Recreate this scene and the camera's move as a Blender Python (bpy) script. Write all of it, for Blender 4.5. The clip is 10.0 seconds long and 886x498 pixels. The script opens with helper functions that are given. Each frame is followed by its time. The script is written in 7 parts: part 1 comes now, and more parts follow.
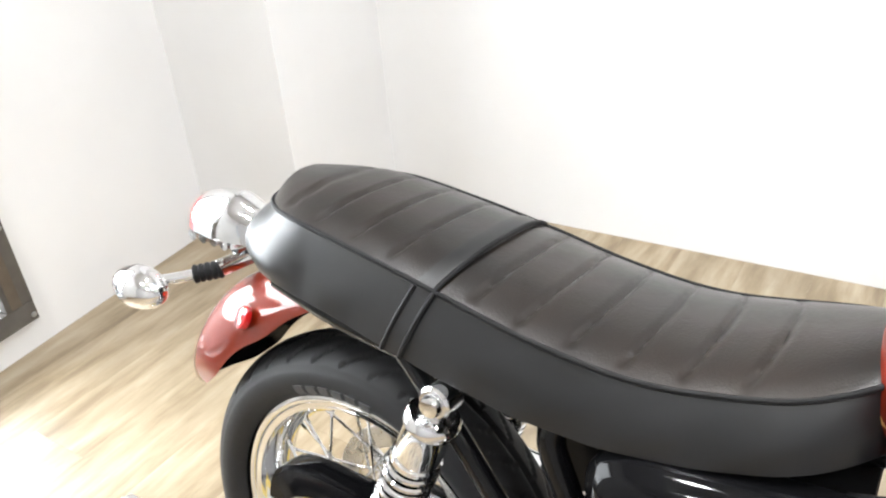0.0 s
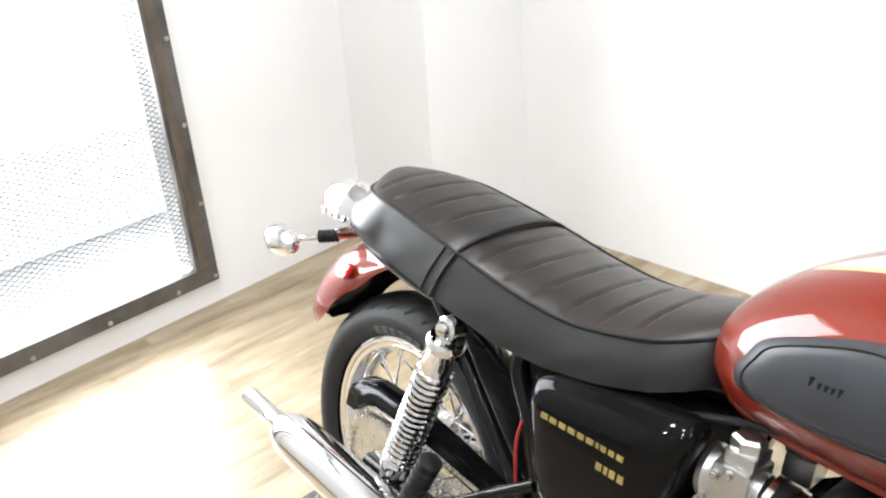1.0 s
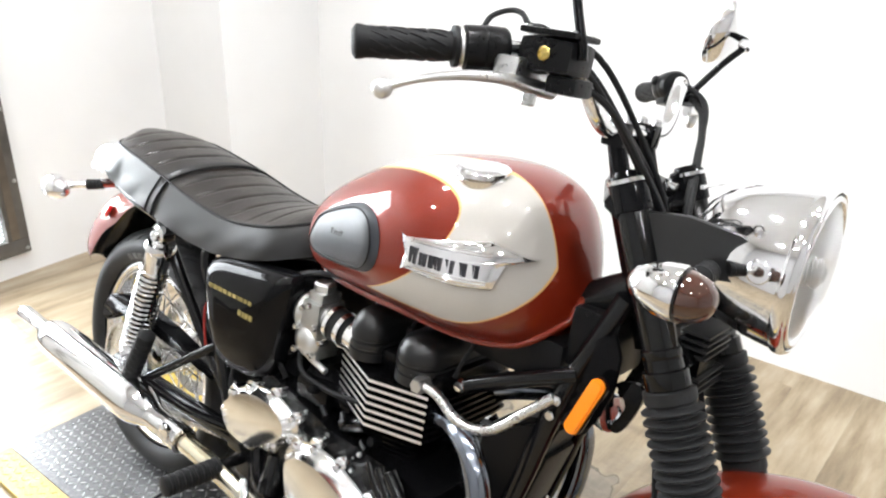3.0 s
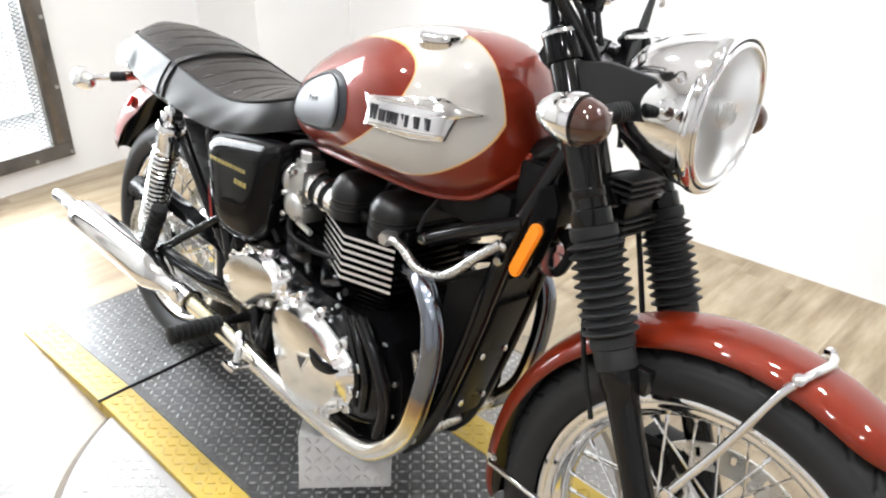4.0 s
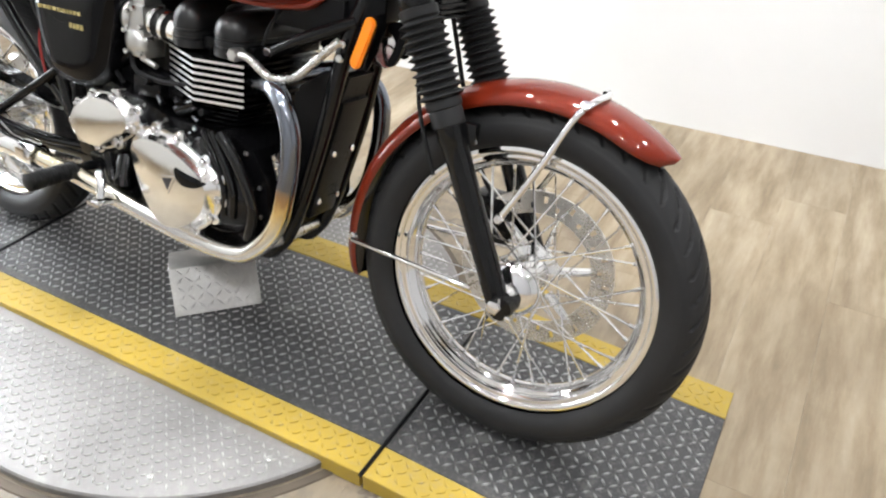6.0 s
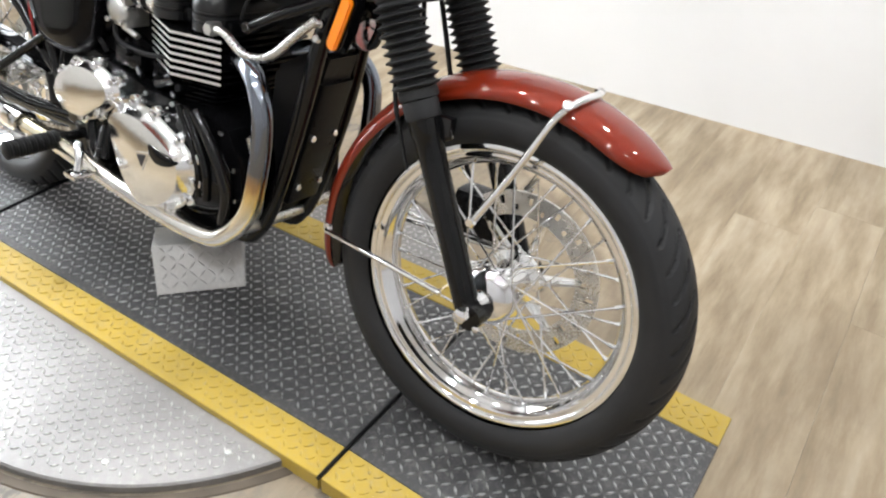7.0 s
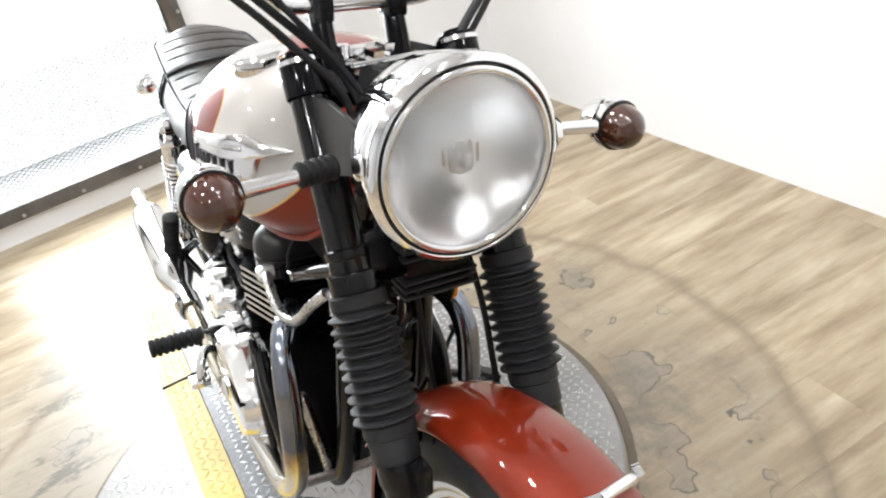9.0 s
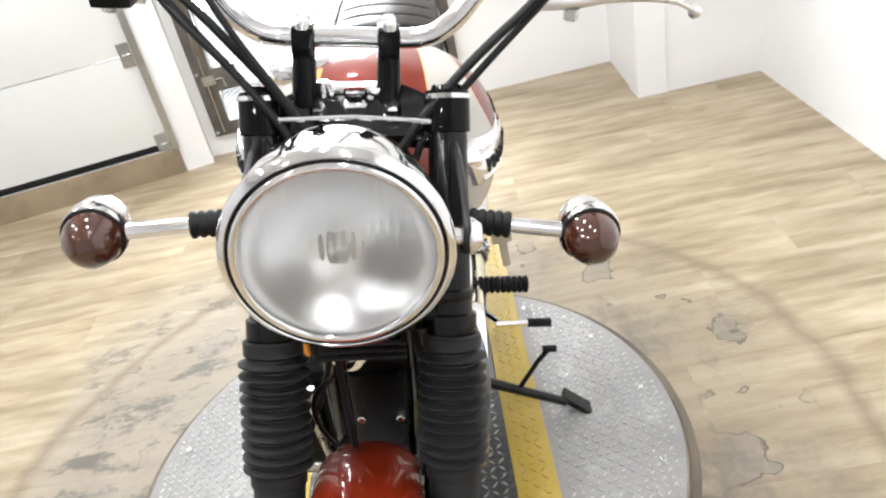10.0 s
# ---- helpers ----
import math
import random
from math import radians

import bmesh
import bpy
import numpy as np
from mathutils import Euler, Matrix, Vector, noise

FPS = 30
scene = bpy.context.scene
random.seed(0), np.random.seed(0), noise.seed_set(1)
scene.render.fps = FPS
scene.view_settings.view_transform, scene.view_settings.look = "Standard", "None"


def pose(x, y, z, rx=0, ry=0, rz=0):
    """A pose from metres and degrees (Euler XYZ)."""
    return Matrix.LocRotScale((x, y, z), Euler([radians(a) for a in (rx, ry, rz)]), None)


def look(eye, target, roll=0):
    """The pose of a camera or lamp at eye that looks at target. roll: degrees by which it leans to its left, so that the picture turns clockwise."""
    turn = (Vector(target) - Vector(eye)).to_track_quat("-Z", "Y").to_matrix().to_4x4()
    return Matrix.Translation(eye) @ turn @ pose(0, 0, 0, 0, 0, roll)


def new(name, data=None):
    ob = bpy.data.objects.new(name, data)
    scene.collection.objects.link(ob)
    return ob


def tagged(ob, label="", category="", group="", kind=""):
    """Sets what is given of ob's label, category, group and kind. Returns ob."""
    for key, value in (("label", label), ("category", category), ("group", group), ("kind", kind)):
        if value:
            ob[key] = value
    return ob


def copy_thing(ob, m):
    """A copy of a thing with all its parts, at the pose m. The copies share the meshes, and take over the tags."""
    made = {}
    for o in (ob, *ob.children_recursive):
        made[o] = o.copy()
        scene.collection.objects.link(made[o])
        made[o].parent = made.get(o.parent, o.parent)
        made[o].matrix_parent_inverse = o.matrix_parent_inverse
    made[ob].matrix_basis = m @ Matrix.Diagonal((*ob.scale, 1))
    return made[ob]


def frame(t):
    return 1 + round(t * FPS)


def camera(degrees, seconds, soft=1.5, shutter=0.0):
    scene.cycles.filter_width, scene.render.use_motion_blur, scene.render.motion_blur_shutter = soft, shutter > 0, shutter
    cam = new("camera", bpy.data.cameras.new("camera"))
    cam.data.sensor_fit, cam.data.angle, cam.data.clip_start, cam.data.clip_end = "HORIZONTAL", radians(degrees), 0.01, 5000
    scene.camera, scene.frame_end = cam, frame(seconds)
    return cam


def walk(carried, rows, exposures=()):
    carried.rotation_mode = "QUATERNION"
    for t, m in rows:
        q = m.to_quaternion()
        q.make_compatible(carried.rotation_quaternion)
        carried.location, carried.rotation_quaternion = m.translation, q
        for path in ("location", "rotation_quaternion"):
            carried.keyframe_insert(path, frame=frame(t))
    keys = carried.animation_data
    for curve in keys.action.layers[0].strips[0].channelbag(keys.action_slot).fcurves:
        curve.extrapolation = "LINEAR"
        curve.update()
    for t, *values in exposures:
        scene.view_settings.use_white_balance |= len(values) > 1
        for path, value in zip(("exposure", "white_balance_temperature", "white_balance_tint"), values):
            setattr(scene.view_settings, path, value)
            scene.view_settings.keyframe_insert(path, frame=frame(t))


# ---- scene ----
cam = camera(59.1, 10.0, soft=2.2)
PATH = [
    (0, (0.548, -0.455, 1.233), (-0.429, 0.96, 0.211), -4.7),
    (0.2, (0.605, -0.552, 1.264), (-0.067, 0.384, 0.662), -4.2),
    (0.4, (0.668, -0.616, 1.290), (-0.043, 0.280, 0.673), -4.4),
    (0.5, (0.704, -0.626, 1.3), (-0.398, 0.745, 0.348), -3.9),
    (0.6, (0.744, -0.626, 1.307), (0.010, 0.255, 0.695), -3.6),
    (1, (0.925, -0.618, 1.314), (-0.417, 0.566, 0.422), -3.5),
    (1.5, (1.128, -0.561, 1.296), (-0.243, 0.567, 0.377), -1.9),
    (1.8, (1.219, -0.600, 1.302), (0.376, 0.222, 0.751), -0.9),
    (2, (1.276, -0.649, 1.311), (0.022, 0.694, 0.521), -0.6),
    (2.5, (1.42, -0.738, 1.335), (0.308, 0.718, 0.533), 2.2),
    (2.7, (1.469, -0.742, 1.339), (0.356, 0.716, 0.541), 2.0),
    (3.8, (1.745, -0.713, 1.277), (0.483, 0.528, 0.345), 0.7),
    (4, (1.762, -0.751, 1.265), (0.556, 0.525, 0.307), 0.6),
    (4.5, (1.799, -0.919, 1.251), (0.728, 0.449, 0.261), -1.6),
    (5, (1.839, -1.005, 1.242), (0.925, 0.457, 0.229), -0.6),
    (5.5, (1.876, -1.013, 1.217), (1.036, 0.467, 0.166), -0.1),
    (6, (1.896, -1.024, 1.187), (1.132, 0.435, 0.053), 1.8),
    (6.2, (1.904, -1.022, 1.17), (1.157, 0.41, -0.01), 1.8),
    (7.3, (2.017, -0.765, 1.188), (1.073, 0.535, -0.003), 3.5),
    (7.5, (2.054, -0.699, 1.22), (1.018, 0.529, 0.029), 2.9),
    (7.8, (2.049, -0.638, 1.256), (1.232, 0.040, 0.506), -4.3),
    (8, (2.031, -0.579, 1.269), (0.693, 0.412, 0.161), -7.0),
    (8.2, (1.997, -0.475, 1.282), (1.106, 0.158, 0.578), -6.7),
    (8.5, (1.963, -0.301, 1.292), (0.508, 0.573, 0.234), -7.0),
    (8.8, (1.967, -0.185, 1.280), (0.999, 0.338, 0.587), -9.6),
    (9, (1.981, -0.102, 1.274), (0.406, 0.531, 0.217), -13.6),
    (9.5, (2.036, 0.195, 1.323), (0.313, 0.493, 0.354), -12.1),
    (9.6, (2.031, 0.236, 1.321), (0.906, 0.338, 0.678), -12.8),
    (9.8, (2.000, 0.287, 1.310), (0.873, 0.278, 0.662), -13.3),
    (10, (1.952, 0.317, 1.294), (0.26, 0.224, 0.232), -12.9),
]
STOPS = [(0, 0.0), (4.5, 0.0), (6, -0.08), (7.5, -0.20), (8.5, -0.19), (9.5, 0.04), (10, 0.06)]
walk(cam, [(t, look(eye, target, roll)) for t, eye, target, roll in PATH], STOPS)

# ---- world, lamps, exposure ----
world = bpy.data.worlds.new("world")
scene.world = world
world.use_nodes = True
sky = world.node_tree.nodes.new("ShaderNodeTexSky")
sky.sky_type = "NISHITA"
sky.sun_disc = False
sky.sun_elevation, sky.sun_rotation = radians(40), radians(250)
world.node_tree.links.new(sky.outputs[0], world.node_tree.nodes["Background"].inputs[0])
world.node_tree.nodes["Background"].inputs[1].default_value = 0.12
LAMP_POWER = 18.0
GATE_POWER = 222.0
FLOOR = -0.038

# ---- materials ----


def mat(name, base=(0.5, 0.5, 0.5), rough=0.5, metal=0.0, spec=0.5, coat=0.0):
    m = bpy.data.materials.new(name)
    m.use_nodes = True
    b = m.node_tree.nodes["Principled BSDF"]
    b.inputs["Base Color"].default_value = (*base, 1)
    b.inputs["Roughness"].default_value = rough
    b.inputs["Metallic"].default_value = metal
    b.inputs["Specular IOR Level"].default_value = spec
    b.inputs["Coat Weight"].default_value = coat
    b.inputs["Coat Roughness"].default_value = 0.03
    return m


def tree(m):
    nt = m.node_tree
    return nt, nt.nodes["Principled BSDF"]


def coords(nt, scale=(1, 1, 1), kind="Object"):
    tc = nt.nodes.new("ShaderNodeTexCoord")
    mp = nt.nodes.new("ShaderNodeMapping")
    mp.inputs["Scale"].default_value = scale
    nt.links.new(tc.outputs[kind], mp.inputs[0])
    return mp.outputs[0]


def noise_tex(nt, vec, scale, detail=4.0, rough=0.55):
    n = nt.nodes.new("ShaderNodeTexNoise")
    n.inputs["Scale"].default_value = scale
    n.inputs["Detail"].default_value = detail
    n.inputs["Roughness"].default_value = rough
    nt.links.new(vec, n.inputs["Vector"])
    return n.outputs[0]


def ramp(nt, fac, stops):
    r = nt.nodes.new("ShaderNodeValToRGB")
    while len(r.color_ramp.elements) < len(stops):
        r.color_ramp.elements.new(0.5)
    for e, (p, c) in zip(r.color_ramp.elements, stops):
        e.position, e.color = p, (*c, 1) if len(c) == 3 else c
    nt.links.new(fac, r.inputs[0])
    return r.outputs[0]


def mix(nt, fac, a, b, mode="MIX"):
    n = nt.nodes.new("ShaderNodeMix")
    n.data_type, n.blend_type = "RGBA", mode
    for sock, v in ((n.inputs[0], fac), (n.inputs[6], a), (n.inputs[7], b)):
        if hasattr(v, "is_output"):
            nt.links.new(v, sock)
        elif isinstance(v, (int, float)):
            sock.default_value = v
        else:
            sock.default_value = (*v, 1)
    return n.outputs[2]


def math_node(nt, op, a, b=0.0, c=0.0):
    n = nt.nodes.new("ShaderNodeMath")
    n.operation = op
    for sock, v in zip(n.inputs, (a, b, c)):
        if hasattr(v, "is_output"):
            nt.links.new(v, sock)
        else:
            sock.default_value = v
    return n.outputs[0]


def bump(nt, b, height, strength=0.2, dist=0.002):
    n = nt.nodes.new("ShaderNodeBump")
    n.inputs["Strength"].default_value = strength
    n.inputs["Distance"].default_value = dist
    nt.links.new(height, n.inputs["Height"])
    nt.links.new(n.outputs[0], b.inputs["Normal"])


def worn(name, base, rough, metal=0.0, coat=0.0, var=0.25, scale=30.0, bump_s=0.05, rough_var=0.12, spec=0.5):
    """A surface with two scales of variation in tint, roughness and relief."""
    m = mat(name, base, rough, metal, spec, coat)
    nt, b = tree(m)
    v = coords(nt)
    big, fine = noise_tex(nt, v, scale * 0.2), noise_tex(nt, v, scale * 4, 6)
    dark = tuple(c * (1 - var) for c in base)
    lite = tuple(min(1, c * (1 + var)) for c in base)
    col = ramp(nt, big, [(0.3, dark), (0.7, lite)])
    nt.links.new(col, b.inputs["Base Color"])
    s = math_node(nt, "ADD", big, fine)
    r = math_node(nt, "MULTIPLY_ADD", s, rough_var, rough - rough_var)
    nt.links.new(r, b.inputs["Roughness"])
    bump(nt, b, fine, bump_s, 0.001)
    return m


CHROME = worn("chrome", (0.86, 0.86, 0.87), 0.07, 1.0, var=0.03, scale=20, bump_s=0.01, rough_var=0.05)
POLISHED = worn("polished aluminium", (0.90, 0.90, 0.90), 0.13, 1.0, var=0.06, scale=40, bump_s=0.06, rough_var=0.10)
FIN_EDGE = worn("machined fin edge", (0.84, 0.84, 0.83), 0.42, 1.0, var=0.08, scale=60, bump_s=0.05)
CASTING = worn("cast aluminium", (0.60, 0.60, 0.59), 0.34, 1.0, var=0.2, scale=60, bump_s=0.15)
STEEL = worn("brushed steel", (0.62, 0.62, 0.61), 0.28, 1.0, var=0.1, scale=50, bump_s=0.05)
BLACK_GLOSS = worn("black gloss paint", (0.004, 0.004, 0.0045), 0.06, 0.0, 0.0, 0.3, 10, 0.003, 0.03, 0.15)
BLACK = worn("black satin paint", (0.004, 0.004, 0.0044), 0.13, 0.0, 0.0, 0.35, 30, 0.02, 0.08, 0.32)
CAM_SATIN = worn("satin black cam cover paint", (0.008, 0.008, 0.0085), 0.34, 0.0, 0.0, 0.3, 40, 0.05, 0.10, 0.45)
BLACK_CAST = worn("black engine casting", (0.003, 0.003, 0.0034), 0.22, 0.0, 0.0, 0.4, 60, 0.25, 0.12, 0.14)
RUBBER = worn("black rubber", (0.0065, 0.0065, 0.007), 0.58, 0.0, 0.0, 0.3, 40, 0.1, 0.12, 0.22)
GAITER = worn("ribbed gaiter rubber", (0.015, 0.0153, 0.0163), 0.52, 0.0, 0.0, 0.25, 40, 0.05, 0.12, 0.25)
TYRE = worn("tyre rubber", (0.019, 0.019, 0.020), 0.55, 0.0, 0.0, 0.3, 25, 0.15, 0.12, 0.25)
TYRE_MARK = worn("paler tyre marking", (0.060, 0.060, 0.062), 0.5, 0.0, 0.0, 0.2, 40, 0.05)
PLASTIC = worn("black plastic", (0.005, 0.005, 0.0055), 0.30, 0.0, 0.0, 0.3, 50, 0.08, 0.12, 0.16)
LEVER = worn("silver lever", (0.72, 0.72, 0.72), 0.3, 1.0, var=0.06, scale=40)
BRASS = worn("brass", (0.62, 0.48, 0.16), 0.25, 1.0, var=0.1, scale=60)
AMBER = mat("amber reflector", (0.98, 0.26, 0.007), 0.18, 0.0, 0.5, 0.5)
RED_LENS = mat("red lens", (0.55, 0.012, 0.012), 0.08, 0.0, 0.5, 1.0)
GOLD = worn("gold transfer", (0.34, 0.27, 0.09), 0.4, 0.4, var=0.15, scale=80)
RED_WIRE = mat("red hose", (0.30, 0.012, 0.010), 0.4)
KNEE = worn("knee pad rubber", (0.020, 0.022, 0.027), 0.36, 0.0, 0.0, 0.2, 60, 0.05, 0.12, 0.42)
BADGE_INK = mat("badge ink", (0.02, 0.02, 0.025), 0.4)
SMOKE = mat("smoked amber lens", (0.046, 0.014, 0.007), 0.05, 0.0, 0.4, 1.0)
CLEAR = mat("clear glass", (1, 1, 1), 0.02)
CLEAR.node_tree.nodes["Principled BSDF"].inputs["Transmission Weight"].default_value = 1.0
REFLECTOR = mat("headlight reflector", (0.98, 0.98, 0.98), 0.28, 1.0)


def make_paint():
    """Red and pearl two-tone with a gold line, drawn in the tank's own side view."""
    m = mat("two tone tank paint", (0.5, 0.03, 0.02), 0.42, 0.0, 0.15, 0.85)
    nt, b = tree(m)
    tc = nt.nodes.new("ShaderNodeTexCoord")
    sp = nt.nodes.new("ShaderNodeSeparateXYZ")
    nt.links.new(tc.outputs["Object"], sp.inputs[0])
    x, y, z = sp.outputs
    M = lambda op, a, c=0.0, d=0.0: math_node(nt, op, a, c, d)

    def ell(cx, cz, rx, up, down, slope=0.0):
        """Distance outside a leaning ellipse with its own radius above and below."""
        dx = M("SUBTRACT", x, cx)
        dz = M("SUBTRACT", z, M("MULTIPLY_ADD", dx, slope, cz))
        rz = M("MULTIPLY_ADD", M("GREATER_THAN", dz, 0.0), up - down, down)
        a, c = M("DIVIDE", dx, rx), M("DIVIDE", dz, rz)
        f = M("MAXIMUM", M("SQRT", M("ADD", M("MULTIPLY", a, a), M("MULTIPLY", c, c))), 0.001)
        ga, gc = M("DIVIDE", a, rx), M("DIVIDE", c, rz)
        g = M("DIVIDE", M("SQRT", M("ADD", M("MULTIPLY", ga, ga), M("MULTIPLY", gc, gc))), f)
        return M("DIVIDE", M("SUBTRACT", f, 1.0), M("MAXIMUM", g, 0.001))

    front = ell(0.935, 0.878, 0.122, 0.110, 0.102)
    band = M("MAXIMUM", M("SUBTRACT", 0.777, z), M("SUBTRACT", x, 0.940))
    white = M("MINIMUM", front, band)
    lobe = M("SUBTRACT", 0.0, ell(0.745, 0.872, 0.197, 0.078, 0.110, 0.25))
    white = M("MAXIMUM", white, lobe)
    stripe = M("SUBTRACT", M("MULTIPLY_ADD", M("SUBTRACT", x, 0.8), 0.10, 0.052), M("ABSOLUTE", M("SUBTRACT", y, 0.012)))
    white = M("MAXIMUM", white, stripe)
    v = coords(nt)
    fine = noise_tex(nt, v, 900, 2)
    big = noise_tex(nt, v, 6)
    red = mix(nt, fine, (0.120, 0.0078, 0.0017), (0.188, 0.0175, 0.0033))
    red = mix(nt, big, red, mix(nt, 0.5, red, (0.150, 0.0090, 0.0028)))
    pearl = mix(nt, fine, (0.365, 0.345, 0.315), (0.445, 0.42, 0.385))
    inside = M("LESS_THAN", white, 0.0)
    col = mix(nt, inside, red, pearl)
    nt.links.new(M("MULTIPLY_ADD", inside, -0.14, 0.20), b.inputs["Metallic"])
    line = M("LESS_THAN", M("ABSOLUTE", white), 0.0011)
    col = mix(nt, line, col, (0.62, 0.36, 0.13))
    nt.links.new(col, b.inputs["Base Color"])
    return m


def make_red():
    m = mat("cranberry red paint", (0.42, 0.02, 0.012), 0.42, 0.25, 0.12, 0.85)
    nt, b = tree(m)
    v = coords(nt)
    fine = noise_tex(nt, v, 900, 2)
    nt.links.new(mix(nt, fine, (0.125, 0.0082, 0.0018), (0.195, 0.0185, 0.0035)), b.inputs["Base Color"])
    return m


def make_leather(name, base, tint, rough=0.26, spec=0.32, relief=0.2):
    m = mat(name, base, 0.4, 0.0, spec)
    nt, b = tree(m)
    v = coords(nt)
    big, mid = noise_tex(nt, v, 5), noise_tex(nt, v, 45, 5)
    vo = nt.nodes.new("ShaderNodeTexVoronoi")
    vo.inputs["Scale"].default_value = 420
    nt.links.new(v, vo.inputs["Vector"])
    col = mix(nt, ramp(nt, big, [(0.35, (0, 0, 0)), (0.7, (1, 1, 1))]), base, tint)
    nt.links.new(col, b.inputs["Base Color"])
    nt.links.new(math_node(nt, "MULTIPLY_ADD", mid, 0.12, rough + 0.06), b.inputs["Roughness"])
    h = math_node(nt, "MULTIPLY_ADD", mid, 2.0, vo.outputs[0])
    bump(nt, b, h, relief, 0.0008)
    return m


def make_header():
    """Chrome pipe with heat tint: blue high up, straw gold lower down. A dark reflection is painted into the blue."""
    m = mat("heat tinted chrome", (0.8, 0.8, 0.8), 0.17, 1.0)
    nt, b = tree(m)
    tc = nt.nodes.new("ShaderNodeTexCoord")
    sp = nt.nodes.new("ShaderNodeSeparateXYZ")
    nt.links.new(tc.outputs["Object"], sp.inputs[0])
    n = noise_tex(nt, tc.outputs["Object"], 25)
    z = math_node(nt, "MULTIPLY_ADD", n, 0.05, sp.outputs[2])
    z = math_node(nt, "MULTIPLY_ADD", z, 2.5, -0.6)
    col = ramp(nt, z, [(0.17, (0.86, 0.85, 0.83)), (0.30, (0.86, 0.79, 0.60)), (0.42, (0.80, 0.62, 0.30)), (0.48, (0.45, 0.30, 0.16)),
                       (0.54, (0.16, 0.18, 0.23)), (0.80, (0.22, 0.24, 0.28))])
    nt.links.new(col, b.inputs["Base Color"])
    return m


def make_diamond(name, base, wear, rough, metal):
    m = mat(name, base, rough, metal)
    nt, b = tree(m)
    v = coords(nt)
    big, fine = noise_tex(nt, v, 3), noise_tex(nt, v, 90, 6, 0.7)
    col = mix(nt, ramp(nt, fine, [(0.5, (0, 0, 0)), (0.72, (1, 1, 1))]), base, wear)
    col = mix(nt, ramp(nt, big, [(0.3, (0, 0, 0)), (0.75, (0.6, 0.6, 0.6))]), col, tuple(c * 0.45 for c in base))
    spots = ramp(nt, noise_tex(nt, v, 14, 4, 0.6), [(0.60, (0, 0, 0)), (0.72, (0.55, 0.55, 0.55))])
    col = mix(nt, spots, col, wear)
    nt.links.new(col, b.inputs["Base Color"])
    nt.links.new(math_node(nt, "MULTIPLY_ADD", fine, 0.3, rough - 0.15), b.inputs["Roughness"])
    bump(nt, b, fine, 0.12, 0.001)
    return m


